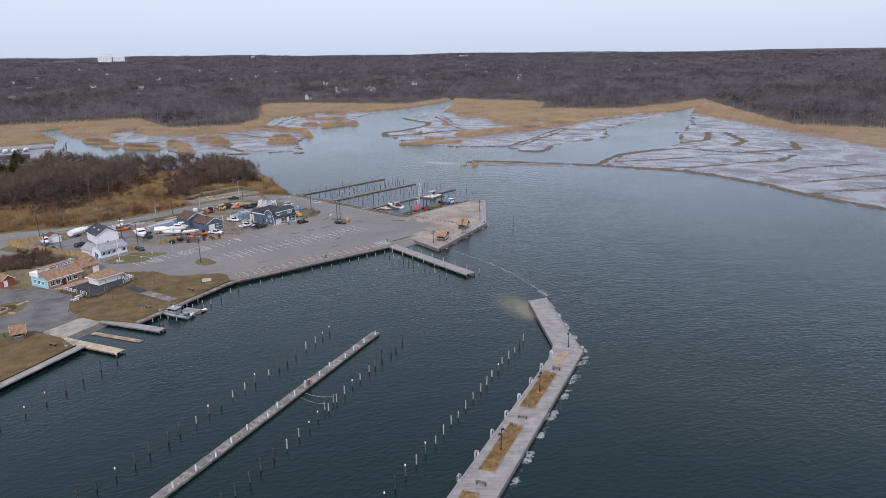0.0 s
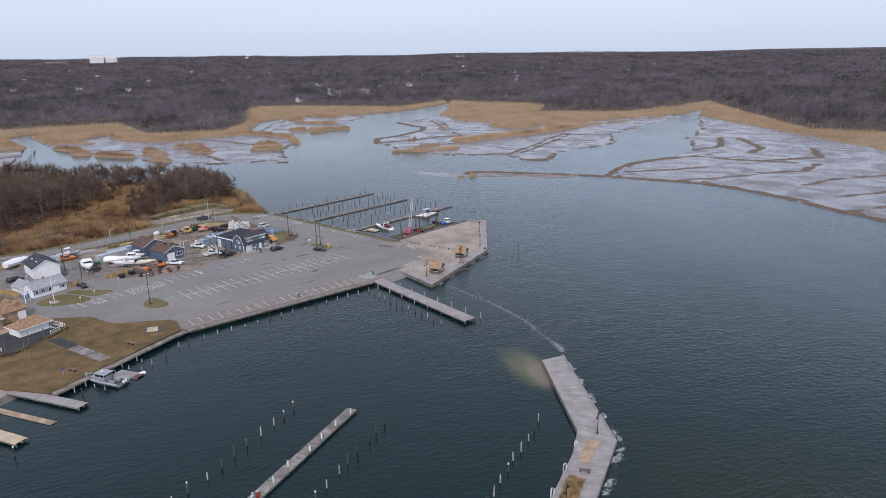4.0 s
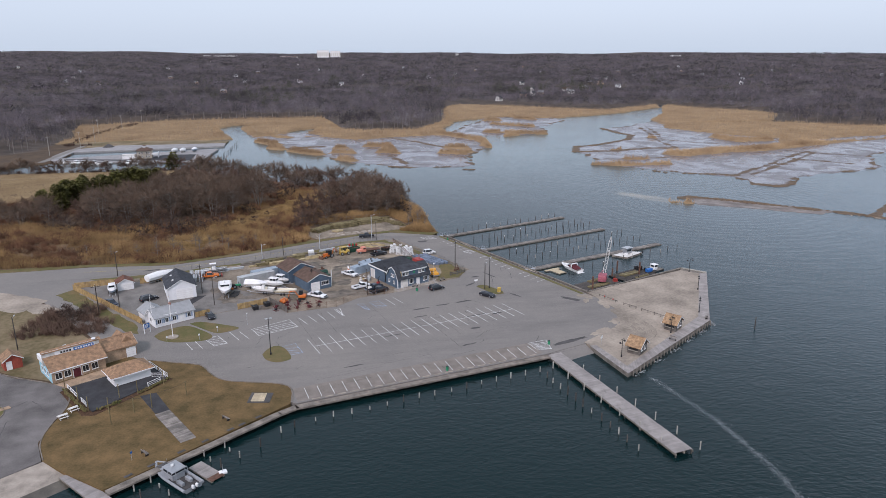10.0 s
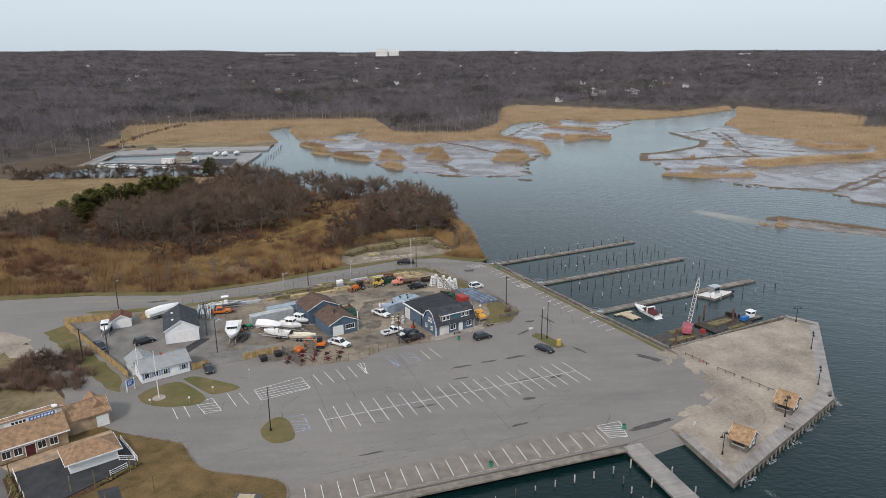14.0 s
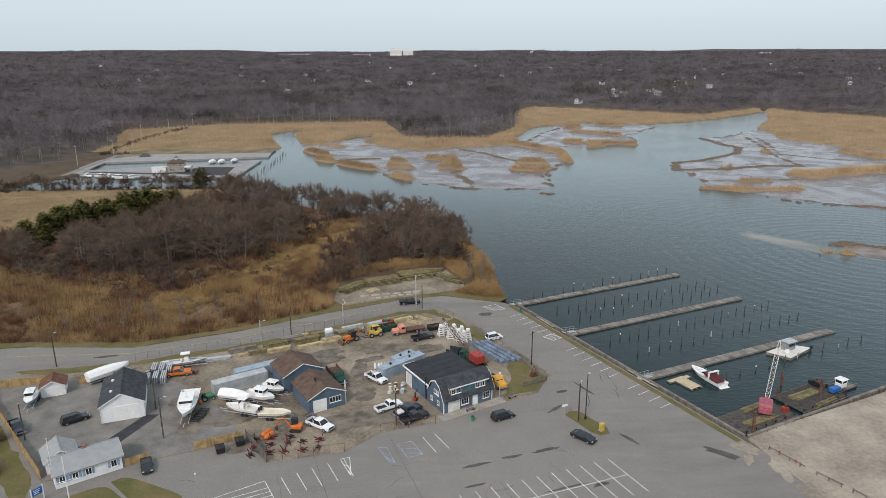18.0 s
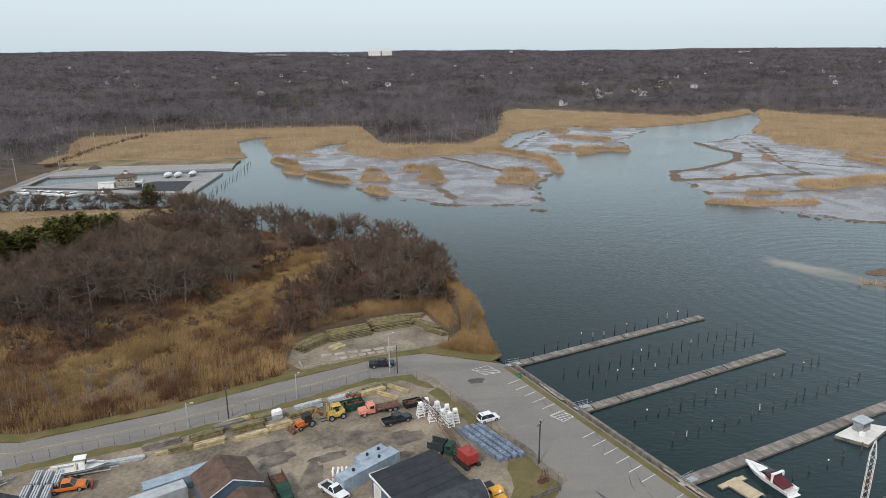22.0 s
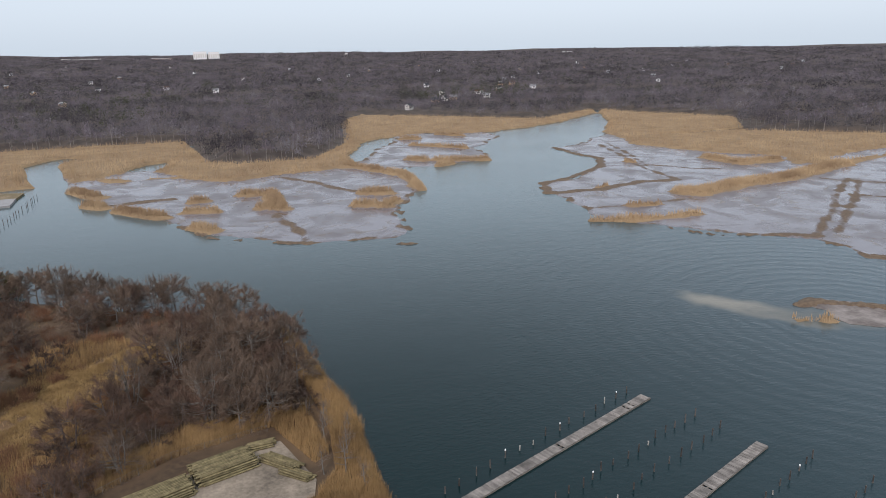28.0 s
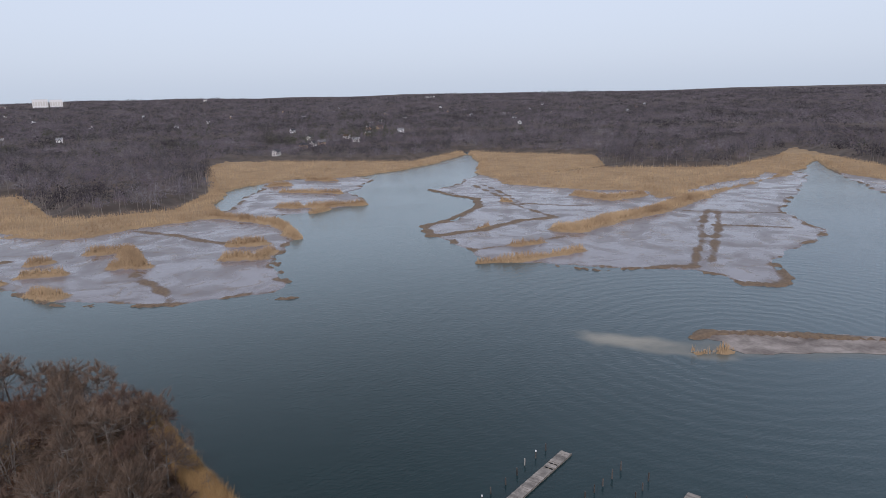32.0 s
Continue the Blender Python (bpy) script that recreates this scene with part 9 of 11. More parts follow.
def near_pines():
    kinds = [pine(1, 5.5), pine(2, 6.5)]
    rng = random.Random(8)
    spots = []
    for i in range(88):
        k = 0 if i < 30 else 1 if i < 52 else 2
        a, b = lerp(PINE_BELT[k], PINE_BELT[k + 1], rng.random())
        spots.append((a + rng.uniform(-6, 6), b + rng.uniform(-5, 6)))
    spots += [(-108, 306), (-104, 303), (-154, 338), (-153, 341), (-137, 339), (-240, 250), (-235, 236), (-250, 230), (-246, 215), (-262, 240)]
    for i, (a, b) in enumerate(spots):
        m = pose(a, b, float(ground_z([a], [b])[0]), 0, 0, rng.uniform(0, 360)) @ Matrix.Scale(rng.uniform(1.15, 1.75), 4)
        if i < 2:
            kinds[i].matrix_basis = m
        else:
            copy_thing(kinds[i % 2], m).matrix_basis = m
near_pines()

# ---- lot markings ----
def strip(e, a, b, w=0.13, z=1.506, mname="paint_white"):
    z += rand(0, 0.006)
    L = dist(a, b)
    part("stripe", MB().put(MB().box(0, L, -w / 2, w / 2, -0.003, 0.004), pose(*a, z, 0, 0, heading(a, b))), mname, e, fix=False)

def off(p, d):
    return (p[0] + d[0], p[1] + d[1])

marks = tagged(new("lot_markings"), "worn white parking lines on the asphalt", "road markings", kind="structure")
Q0, Q1 = (-67.9, 31.2), (-15.2, 44.1)
N_S = 20
for i in range(N_S + 1):
    p = lerp(Q0, Q1, i / N_S)
    strip(marks, p, off(p, (-1.0, 4.7)))
for i in range(N_S):
    p = lerp(Q0, Q1, (i + 0.5) / N_S)
    ws = thing("wheel_stop", p[0] + 0.15, p[1] - 0.6, 1.5, 13.7 + rand(-2, 2), "pale concrete wheel stop along the quay", "wheel stop", "wheel stops")
    part("block", MB().side([(-0.9, 0), (0.9, 0), (0.86, 0.14), (-0.86, 0.14)], -0.09, 0.09), "concrete", ws)
A0, A1, B0, B1 = (-65.6, 53.0), (-11.0, 68.6), (-68.6, 61.9), (-14.8, 78.0)
for i in range(21):
    strip(marks, lerp(A0, A1, i / 20), lerp(B0, B1, i / 20))
strip(marks, lerp(A0, B0, 0.5), lerp(A1, B1, 0.5))
for a, b in (((-97.9, 65), (-95.7, 60.6)), ((-96.2, 66.2), (-93.5, 61.1)), ((-88.3, 70.3), (-85.3, 64.6)), ((-85.8, 70.1), (-83, 65.2)),
             ((-71.1, 76.9), (-68.8, 72.2)), ((-68.7, 78.1), (-66.4, 73.2)), ((-66.3, 79.3), (-64, 74.1)), ((-63.7, 80.5), (-61.5, 75.3)), ((-61, 81.7), (-59, 76.4)), ((-46.8, 87.5), (-44.7, 82.5)), ((-44.6, 88.6), (-42.3, 83.6))):
    strip(marks, a, b)
def hatch(q, n, mname="paint_white"):
    for i in range(4):
        strip(marks, q[i], q[(i + 1) % 4], mname=mname)
    for i in range(1, n):
        strip(marks, lerp(q[0], q[1], i / n), lerp(q[3], q[2], min(1, (i + 0.8) / n)), mname=mname)
hatch([(-93.8, 66.7), (-90.9, 62.1), (-87.9, 63.1), (-90.9, 68.4)], 5)
hatch([(-82.9, 71.2), (-80.7, 66.6), (-71.2, 71), (-73.7, 76.2)], 5)
hatch([(-15.5, 50.1), (-14.4, 45.9), (-10.9, 46), (-10.6, 51.3)], 7)
hatch([(-27.4, 153.4), (-24.8, 150.6), (-21.1, 151.4), (-23.5, 155)], 4)
hatch([(-14.9, 131.6), (-12.9, 129.1), (-10.3, 130.7), (-12.3, 133.2)], 4)
hatch([(-55.1, 84.9), (-53.1, 80.3), (-52.0, 79.8), (-53.5, 84.7)], 3, "paint_blue")
hatch([(-51.6, 85.7), (-49.8, 81.2), (-47.1, 82.0), (-48.9, 86.4)], 3, "paint_blue")
hatch([(-61.6, 81.6), (-59.6, 76.9), (-59.4, 76.7), (-60.0, 82.1)], 3)
hatch([(-74.5, 58.8), (-72.8, 53.4), (-69.6, 54.2), (-71.5, 60)], 4, "paint_blue")
E0, E1 = (-17.4, 147.6), (4.2, 96.6)
for i in range(19):
    p = lerp(E0, E1, i / 18)
    if i not in (6, 7, 14):
        strip(marks, p, off(p, (-3.3, -2.0)))
ctr = [(-141, 130.2), (-114, 129.8), (-90.5, 137.4), (-70.2, 147), (-50.5, 156.6)]
for a, b in zip(ctr, ctr[1:]):
    strip(marks, a, b, 0.12, mname="paint_yellow")
struct("quay_apron", MB().prism([(-13.6, 44.0), (-70.2, 30.2), (-71.4, 36.1), (-14.8, 50.4)], 1.3, 1.5035), "apron", "tan worn paving of the parking strip along the quay")
# patches, cracks and stains in the asphalt
def cracks():
    rg = random.Random(17)
    m = MB()
    def run(a, b, w, jag):
        n = max(2, int(dist(a, b) / 1.1))
        nx, ny = -(b[1] - a[1]) / dist(a, b), (b[0] - a[0]) / dist(a, b)
        pts = [(lerp(a, b, i / n)[0] + nx * rg.gauss(0, jag), lerp(a, b, i / n)[1] + ny * rg.gauss(0, jag)) for i in range(n + 1)]
        ws = [w * rg.uniform(0.3, 1.3) for _ in pts]
        vs = [(x + s * nx * ww, y + s * ny * ww, 1.5055) for (x, y), ww in zip(pts, ws) for s in (-1, 1)]
        m.add(vs, [(2 * i, 2 * i + 1, 2 * i + 3, 2 * i + 2) for i in range(n)])
    u, v = (0.961, 0.275), (-0.275, 0.961)
    for k in range(16):
        o = (-72 + rg.uniform(0, 50) , 36 + rg.uniform(0, 34))
        L = rg.uniform(6, 26)
        d = u if k % 3 else v
        run(o, (o[0] + d[0] * L, o[1] + d[1] * L), 0.035, 0.05)
    for k in range(26):
        o = (rg.uniform(-95, -8), rg.uniform(45, 80))
        if not inside(o[0], o[1], LOT):
            continue
        a = rg.uniform(0, 6.28)
        L = rg.uniform(2, 7)
        run(o, (o[0] + math.cos(a) * L, o[1] + math.sin(a) * L), 0.05, 0.25)
    for k in range(8):
        o = (rg.uniform(-14, -4), rg.uniform(90, 130))
        run(o, (o[0] + rg.uniform(-2, 2), o[1] + rg.uniform(4, 9)), 0.06, 0.2)
    for k in range(12):
        o = (rg.uniform(-150, -122), rg.uniform(18, 60))
        a = rg.uniform(0, 6.28)
        L = rg.uniform(3, 9)
        if inside(o[0], o[1], WEST) and inside(o[0] + math.cos(a) * L, o[1] + math.sin(a) * L, WEST):
            run(o, (o[0] + math.cos(a) * L, o[1] + math.sin(a) * L), 0.06, 0.2)
    struct("asphalt_cracks", m, "asphalt_new", "thin dark cracks and seams in the asphalt")
cracks()
def blot(name, cx, cy, rx, ry, rot, mname, label, z=1.506, n=30, seed=0):
    rg = random.Random(seed + int(cx * 7 + cy))
    pts, raw = [], [rg.uniform(0.45, 1.3) for _ in range(n)]
    for i in range(n):
        a = 6.283 * i / n
        k = (raw[i - 2] + 2 * raw[i - 1] + 2 * raw[i]) / 5
        pts.append((rx * k * math.cos(a), ry * k * math.sin(a)))
    c = pose(cx, cy, z, 0, 0, rot)
    m = MB().add([c @ Vector((x, y, 0.0)) for x, y in pts + [(0, 0)]], [(i, (i + 1) % n, n) for i in range(n)])
    return struct(name, m, mname, label)
for k, (cx, cy, rx, ry, rot) in enumerate(((-5, 49.5, 6, 0.9, 18), (6, 78, 3.5, 1.0, -40), (-17, 103, 1.5, 0.6, 10), (-26, 62, 1.8, 0.6, 15), (-18, 71, 1.6, 0.5, 20), (-120, 128.4, 3.5, 0.8, 10), (-38, 78, 3.2, 0.45, 15), (-31.5, 80, 2.6, 0.4, 14), (-25.5, 81.6, 3.0, 0.45, 17), (-38.8, 72.3, 2.2, 0.3, 15), (-24, 70.6, 4.0, 0.3, 16), (-47, 61, 3.2, 0.25, 16), (-58, 45, 2.6, 0.3, 14), (-30, 52, 2.2, 0.35, 20), (-9, 84, 2.4, 0.5, -60), (-20, 96, 2.6, 0.5, 40), (-12, 104, 3.2, 0.35, -66), (-27, 148, 2.0, 1.4, 10))):
    blot("asphalt_patch", cx, cy, rx, ry, rot, "asphalt_new", "dark patch or crack filling in the asphalt", seed=k)
for k, (cx, cy, rx, ry, rot) in enumerate(((-74, 117, 5, 2.6, 20), (-67, 122, 4, 2.2, 30), (-58, 105, 4, 2, 60), (-60, 116, 5, 2, 90), (-57, 122, 4, 1.5, 20), (-84, 96, 5, 2, 10), (-52, 95, 5, 3, 30), (-76, 88, 6, 4, 20), (-96, 104, 4, 2, 80), (-62, 94, 4, 3, 0), (-51, 98, 5, 3.2, 30), (-91, 97, 4, 5, 0), (-79, 100, 6, 3, 10), (-70, 96, 3, 2, 40), (-64, 108, 4, 2.5, 70), (-46, 120, 4, 2, 30), (-54.3, 127.3, 6, 2.6, 20), (-45, 126.6, 5, 2.4, 15), (-58, 95, 5, 3, 40), (-68, 126, 5, 2, 20))):
    blot("yard_stain", cx, cy, rx, ry, rot, "damp", "dark damp stain on the yard dirt", z=1.547 + 0.002 * k, seed=k)
for k, (cx, cy, rx, ry, rot) in enumerate(((14, 73, 3.4, 1.8, 80), (14.6, 66, 3.0, 1.6, 100), (11.5, 60, 2.8, 1.5, 40), (6, 54.6, 3.4, 1.3, 35), (11, 79.5, 3.2, 1.6, -50), (3.5, 52.8, 2.6, 1.2, 20), (9.6, 76, 2.2, 1.0, 60), (-12, 141, 5, 0.8, -67), (2, 108, 6, 0.7, -67))):
    blot("sand_drift", cx, cy, rx, ry, rot, "sand", "pale sand drifted over the asphalt", z=1.514 + 0.003 * k, seed=k)
for k, (cx, cy, rx, ry, rot) in enumerate(((-150, 103, 13, 6, -35), (-141, 96, 7, 4, -45), (-160, 110, 10, 4, -25))):
    blot("bare_patch", cx, cy, rx, ry, rot, "sand", "bare sandy patch beside the road", z=1.508 + 0.004 * k, seed=k + 40)
for t_ in (0.1, 0.22, 0.3, 0.47, 0.62, 0.8, 0.93):
    p = lerp((-74.6, 26.6), (-98.6, 7.3), t_)
    struct("deck_hatch", MB().put(MB().box(-0.7, 0.7, -0.3, 0.3, 0, 0.02), pose(p[0] - 0.5, p[1] + 0.6, 1.63, 0, 0, 39)), "asphalt_new", "dark steel hatch in the quay cap")
def tyre_arcs():
    rg = random.Random(3)
    m = MB()
    for k in range(16):
        r = 3.6 + k * 0.36 + rg.uniform(-0.1, 0.1)
        a0, a1 = rg.uniform(-1.5, -0.6), rg.uniform(0.3, 1.1)
        n, w = 16, rg.uniform(0.07, 0.14)
        vs = [(10.3 + (r + s * w) * math.cos(a0 + (a1 - a0) * i / n), 54.8 + (r + s * w) * 1.05 * math.sin(a0 + (a1 - a0) * i / n), 1.5445) for i in range(n + 1) for s in (-1, 1)]
        m.add(vs, [(2 * i, 2 * i + 1, 2 * i + 3, 2 * i + 2) for i in range(n)])
    struct("tyre_tracks", m, "rut", "curved tyre tracks pressed into the sand")
tyre_arcs()
struct("yard_paving", MB().prism([(-137, 113), (-110.8, 79), (-99, 83), (-88, 86.4), (-80.5, 90.2), (-84, 98), (-92, 106), (-98, 113), (-104, 117), (-118, 116), (-130, 119)], 1.2, 1.535), "road", "grey worn paving of the west yard")
struct("yard_patch", MB().prism([(-106.4, 88.4), (-103.6, 87.2), (-98.4, 99.9), (-101, 100.0)], 1.2, 1.56), "asphalt_fresh", "dark new asphalt strip to the garage")

# ---- islands and verges ----
def kerb_run(name, pts, label):
    """A low kerb of short stones along an open line."""
    e = tagged(new(name), label, "kerb", kind="structure")
    for a, b in zip(pts, pts[1:]):
        n = max(1, int(dist(a, b) / 2.0))
        for i in range(n):
            p, q = lerp(a, b, i / n), lerp(a, b, (i + 1) / n)
            part("kerb_stone", MB().put(MB().box(0.01, dist(p, q) - 0.01, -0.09, 0.09, -0.1, 0.13), pose(*p, 1.5, 0, 0, heading(p, q))), "quay_cap", e, fix=False)
    return e
kerb_run("kerb_lawn", rounded([(-113.3, 16.7), (-116.3, 23), (-116.4, 30), (-115.4, 36.3), (-117.1, 42), (-120.2, 46.6), (-131.8, 52.2), (-138.7, 57), (-150, 69)], 0, 9), "pale concrete kerb between the lawn and the turning circle")
kerb_run("kerb_lot", rounded([(-71.3, 30.6), (-71.2, 36.4), (-73.7, 39.0), (-79, 40.5), (-86.2, 42.4), (-89.5, 46.5), (-91.7, 51), (-93.5, 52.3), (-104, 56)], 0, 9), "pale concrete kerb between the lawn and the lot")
def island(name, pts, label, z=1.62, kerb=True, stone="quay_cap"):
    s = struct(name, MB().prism(pts, 1.4, z), "verge", label)
    n = len(pts)
    cx, cy = sum(p[0] for p in pts) / n, sum(p[1] for p in pts) / n
    for i in range(n if kerb else 0):
        a, b = pts[i], pts[(i + 1) % n]
        L = dist(a, b)
        part("kerb", MB().put(MB().box(0, L, -0.12, 0.06, 0, z - 1.4 + 0.02), pose(*a, 1.4, 0, 0, heading(a, b))), stone, s, fix=False)
    return s
def ring(cx, cy, rx, ry, rot, n=16):
    c = pose(cx, cy, 0, 0, 0, rot)
    return [tuple((c @ Vector((rx * math.cos(6.283 * i / n), ry * math.sin(6.283 * i / n), 0)))[:2]) for i in range(n)]
island("lamp_island", rounded([(-79, 54.9), (-78.2, 57.6), (-76.6, 59.6), (-74.6, 58.8), (-73.2, 56), (-71.9, 51.5), (-73.5, 50.2), (-75.9, 49.8), (-78.2, 52), (-79, 54.9)], 0, 10), "teardrop grass island round a lamp", 1.55, False)
island("pole_island", [(-18.6, 93.6), (-17.2, 95), (-15.4, 94.4), (-11.9, 88.0), (-12.0, 86.2), (-13.8, 85.6), (-15.2, 86.9)], "narrow grass island round the poles", 1.55, False)
island("flag_lawn", rounded([(-106.6, 70.9), (-105.6, 73.6), (-103, 75.6), (-99.8, 77), (-97, 74.6), (-92.5, 69.6), (-92.0, 67.2), (-94.0, 65.6), (-100.4, 65.6), (-104.6, 67.6), (-106.6, 70.9)], 0, 11), "grass plot round the flagpole", 1.54, False)
island("office_lawn", rounded([(-99.3, 77.9), (-97.3, 79.4), (-92, 76.6), (-86.0, 73.2), (-86.4, 71.8), (-90.4, 69.9), (-92.2, 70.4), (-99.3, 77.9)], 0, 8), "grass plot before the office", 1.54, False)
island("circle_bed", ring(-133.3, 32.6, 7.4, 5.2, 50, 24), "oval planted island in the turning circle")
for k, (a, b) in enumerate((((-139.6, 27.0), (-127.0, 38.2)), ((-137.0, 37.0), (-129.6, 28.2)))):
    struct("bed_path", MB().put(MB().box(0, dist(a, b), -0.6, 0.6, 0, 0.2), pose(*a, 1.44 + 0.006 * k, 0, 0, heading(a, b))), "siding_tan", "brick path across the planted island")
struct("planted_bed", MB().prism(ragged(ring(-133.3, 32.6, 4.6, 3.2, 50, 18), 0.8, 0.2, 3), 1.5, 1.655), "mulch", "brown mulched bed in the middle of the island")
struct("circle_paving", MB().prism(ring(-133.3, 32.4, 2.6, 2.6, 0, 20), 1.5, 1.665), "planting", "ring of paving round a pole")
cw = thing("planter_ring", -133.3, 32.4, 1.66, 0, "low round stone planter at the foot of the flagpole", "planter")
for i in range(18):
    a = 6.283 * i / 18
    part("block", MB().obox((1.7 * math.cos(a), 1.7 * math.sin(a), 0.2), (0.3, 0.57, 0.45), math.degrees(a)), "concrete", cw, fix=False)
part("soil", MB().prism(ring(0, 0, 1.55, 1.55, 0, 18), 0, 0.3), "mulch", cw)
island("west_island", ring(-144.3, 53.9, 5, 3, 120), "oval grass island west of the circle")
struct("verge_west", MB().prism(ragged([(-138.6, 112), (-112, 78.2), (-110.6, 73), (-113, 74), (-116.5, 77.6), (-142, 108)], 2.0, 0.45, 5), 1.2, 1.53), "verge", "grass verge along the wooden fence")
struct("verge_yard_north", MB().prism(ragged([(-137, 121.5), (-112, 125), (-89.5, 132.4), (-70, 141.2), (-50.4, 151.4), (-44, 152.6), (-41, 152.2), (-36.4, 146), (-38, 145.4), (-43, 150.2), (-50, 149.4), (-69.4, 139.2), (-89, 130), (-112, 122.8), (-128, 119)], 2.0, 0.45, 5), 1.2, 1.54), "verge", "strip of grass along the yard fence")
struct("verge_yard_east", MB().prism(ragged([(-36, 145.6), (-27, 128.2), (-18.9, 109.5), (-22, 104), (-29.5, 101.5), (-27, 110), (-25.6, 119), (-30, 128), (-38, 144)], 2.0, 0.45, 5), 1.2, 1.54), "verge", "patchy grass along the east yard fence")
struct("verge_road_north", MB().prism(ragged([(-180, 133.2), (-141, 135.6), (-115, 133.4), (-91.4, 141.6), (-70.7, 152.2), (-50, 161.2), (-37.5, 163.6), (-30, 160.2), (-22, 157), (-19, 160), (-24, 166), (-34, 168), (-52, 164.6), (-72, 155), (-92, 144.6), (-115, 136.4), (-141, 138.8), (-180, 137)], 2.0, 0.45, 5), 1.2, 1.52), "verge", "mown green verge beside the road")
struct("road_shoulder", MB().prism(ragged([(-41.5, 153.4), (-37.4, 152.4), (-31.6, 143), (-24.4, 127), (-17.4, 110.8), (-18.7, 109.3), (-26.8, 128), (-36, 145.8), (-40.8, 152.2)], 1.8, 0.5, 8), 1.2, 1.508), "dirt", "tan dirt shoulder along the yard fence")
struct("verge_bulkhead", MB().prism([(-18.9, 154.4), (11.4, 82.0), (10.2, 81.5), (-20.1, 153.8)], 1.2, 1.525), "verge", "strip of grass and sand along the east bulkhead")
struct("log_pad", MB().prism([(-69.5, 161.6), (-65.6, 157.6), (-52, 162.4), (-38, 166.4), (-31.5, 168.6), (-30.5, 173), (-35, 187.5), (-42, 187), (-53, 181.5), (-62, 177), (-69, 170)], 0.8, 1.63), "dirt", "bare dirt pad at the edge of the woods")
for i in range(7):
    x_, y_ = lerp((-58.6, 161.9), (-45.6, 165.6), i / 6)
    e = thing("stone_slab", x_, y_, 1.63, 16 + rand(-8, 8), "pale worn concrete slab lying along the pad", "slab", "concrete slabs")
    part("block", MB().prism(ragged([(-0.85, -0.65), (0.85, -0.65), (0.85, 0.65), (-0.85, 0.65)], 0.5, 0.07, i), 0, rand(0.12, 0.22)), "concrete", e)
struct("pad_wall", MB().put(MB().box(0, 3.6, -0.15, 0.15, 0, 0.7), pose(-65.5, 157.8, 1.5, 0, 0, 108)).put(MB().box(0, 5.6, -0.15, 0.15, 0, 0.5), pose(-65.5, 157.8, 1.5, 0, 0, 22)), "concrete", "low concrete block wall at the pad corner")
struct("west_field", MB().prism([(-260, 118), (-180, 117), (-147, 104.6), (-123, 73), (-113, 62), (-119, 55), (-122, 48.6), (-132, 53), (-139, 58), (-156, 77), (-230, 110)], 0.8, 1.47), "rough_field", "rough dry grass and sand behind the restaurant")

# ---- lamps, poles, signs ----
def lamp_post(x, y, h, label, double=False, rot=0, mname="black", arm=1.2, name="street_lamp", group="street lamps"):
    e = thing(name, x, y, 1.5, rot, label, "lamp post", group)
    part("pole", MB().tube((0, 0, 0), (0, 0, h), 0.11, 0.07, 8), mname, e)
    part("base", MB().lathe([(0.22, 0), (0.22, 0.5), (0.14, 0.6)], 10), mname, e)
    for s in ((-1, 1) if double else (1,)):
        part("arm", MB().tube((0, 0, h - 0.1), (s * arm, 0, h + 0.1), 0.045, 0.04, 6), mname, e)
        hd_ = part("head", MB().box(s * arm - 0.32, s * arm + 0.32, -0.16, 0.16, h + 0.03, h + 0.2), "galv", e, bev=0.04)
        part("lens", MB().box(s * arm - 0.24, s * arm + 0.24, -0.12, 0.12, h, h + 0.03), "white", hd_)
    return e
lamp_post(-77.0, 54.5, 9.0, "tall dark lamp post with two heads on the island", True, 20, arm=0.5)
lamp_post(-15.1, 91.6, 9.5, "tall dark lamp post with a pale head", False, 40, arm=0.5)
def utility_pole(x, y, h, label="weathered wooden utility pole", cross=False, lamp=False, rot=0, z=1.5, mname="pile"):
    e = thing("utility_pole", x, y, z, rot, label, "utility pole", "utility poles")
    part("pole", MB().tube((0, 0, -0.5), (0, 0, h), 0.15, 0.11, 8), mname, e)
    if cross:
        part("cross_arm", MB().box(-1.1, 1.1, -0.06, 0.06, h - 0.7, h - 0.55), mname, e)
        for xx in (-0.9, -0.4, 0.4, 0.9):
            part("insulator", MB().lathe([(0.05, 0), (0.07, 0.1), (0.03, 0.18)], 6, (xx, 0, h - 0.55)), "galv", e)
    if lamp:
        part("bracket", MB().tube((0, 0, h - 0.5), (1.1, 0, h - 0.1), 0.035, 0.035, 5), "galv", e)
        part("lamp_head", MB().box(0.8, 1.4, -0.13, 0.13, h - 0.15, h), "galv", e, bev=0.03)
    else:
        part("pole_cap", MB().lathe([(0.13, h), (0.1, h + 0.05)], 8), "galv", e)
    return e
for a in ((-16.6, 91.2, 8, False, True), (-85, 135.1, 5.3, False, True), (-78, 137.8, 6.7, False, False), (-65.4, 144.5, 5.4, False, True), (-45.9, 153.6, 9.8, False, True), (-44.2, 153.6, 7.0, False, False), (-20.9, 115.9, 8.5, True, False), (-129, 123.9, 8, False, True), (-124.8, 89.5, 8.5, True, False), (-120.2, 92.3, 7.5, False, False), (-94.8, 91.0, 8.5, False, True), (-99.8, 102.1, 9, True, False), (-51.7, 92.2, 8, True, False), (-136.9, 67.9, 8.5, False, True), (-144, 51, 8.5, True, False)):
    utility_pole(a[0], a[1], a[2], "slim grey lamp pole beside the road" if a[4] and a[1] > 130 else "weathered wooden utility pole", cross=a[3], lamp=a[4], rot=rand(0, 90), mname="galv" if a[4] and a[1] > 130 else "pile")
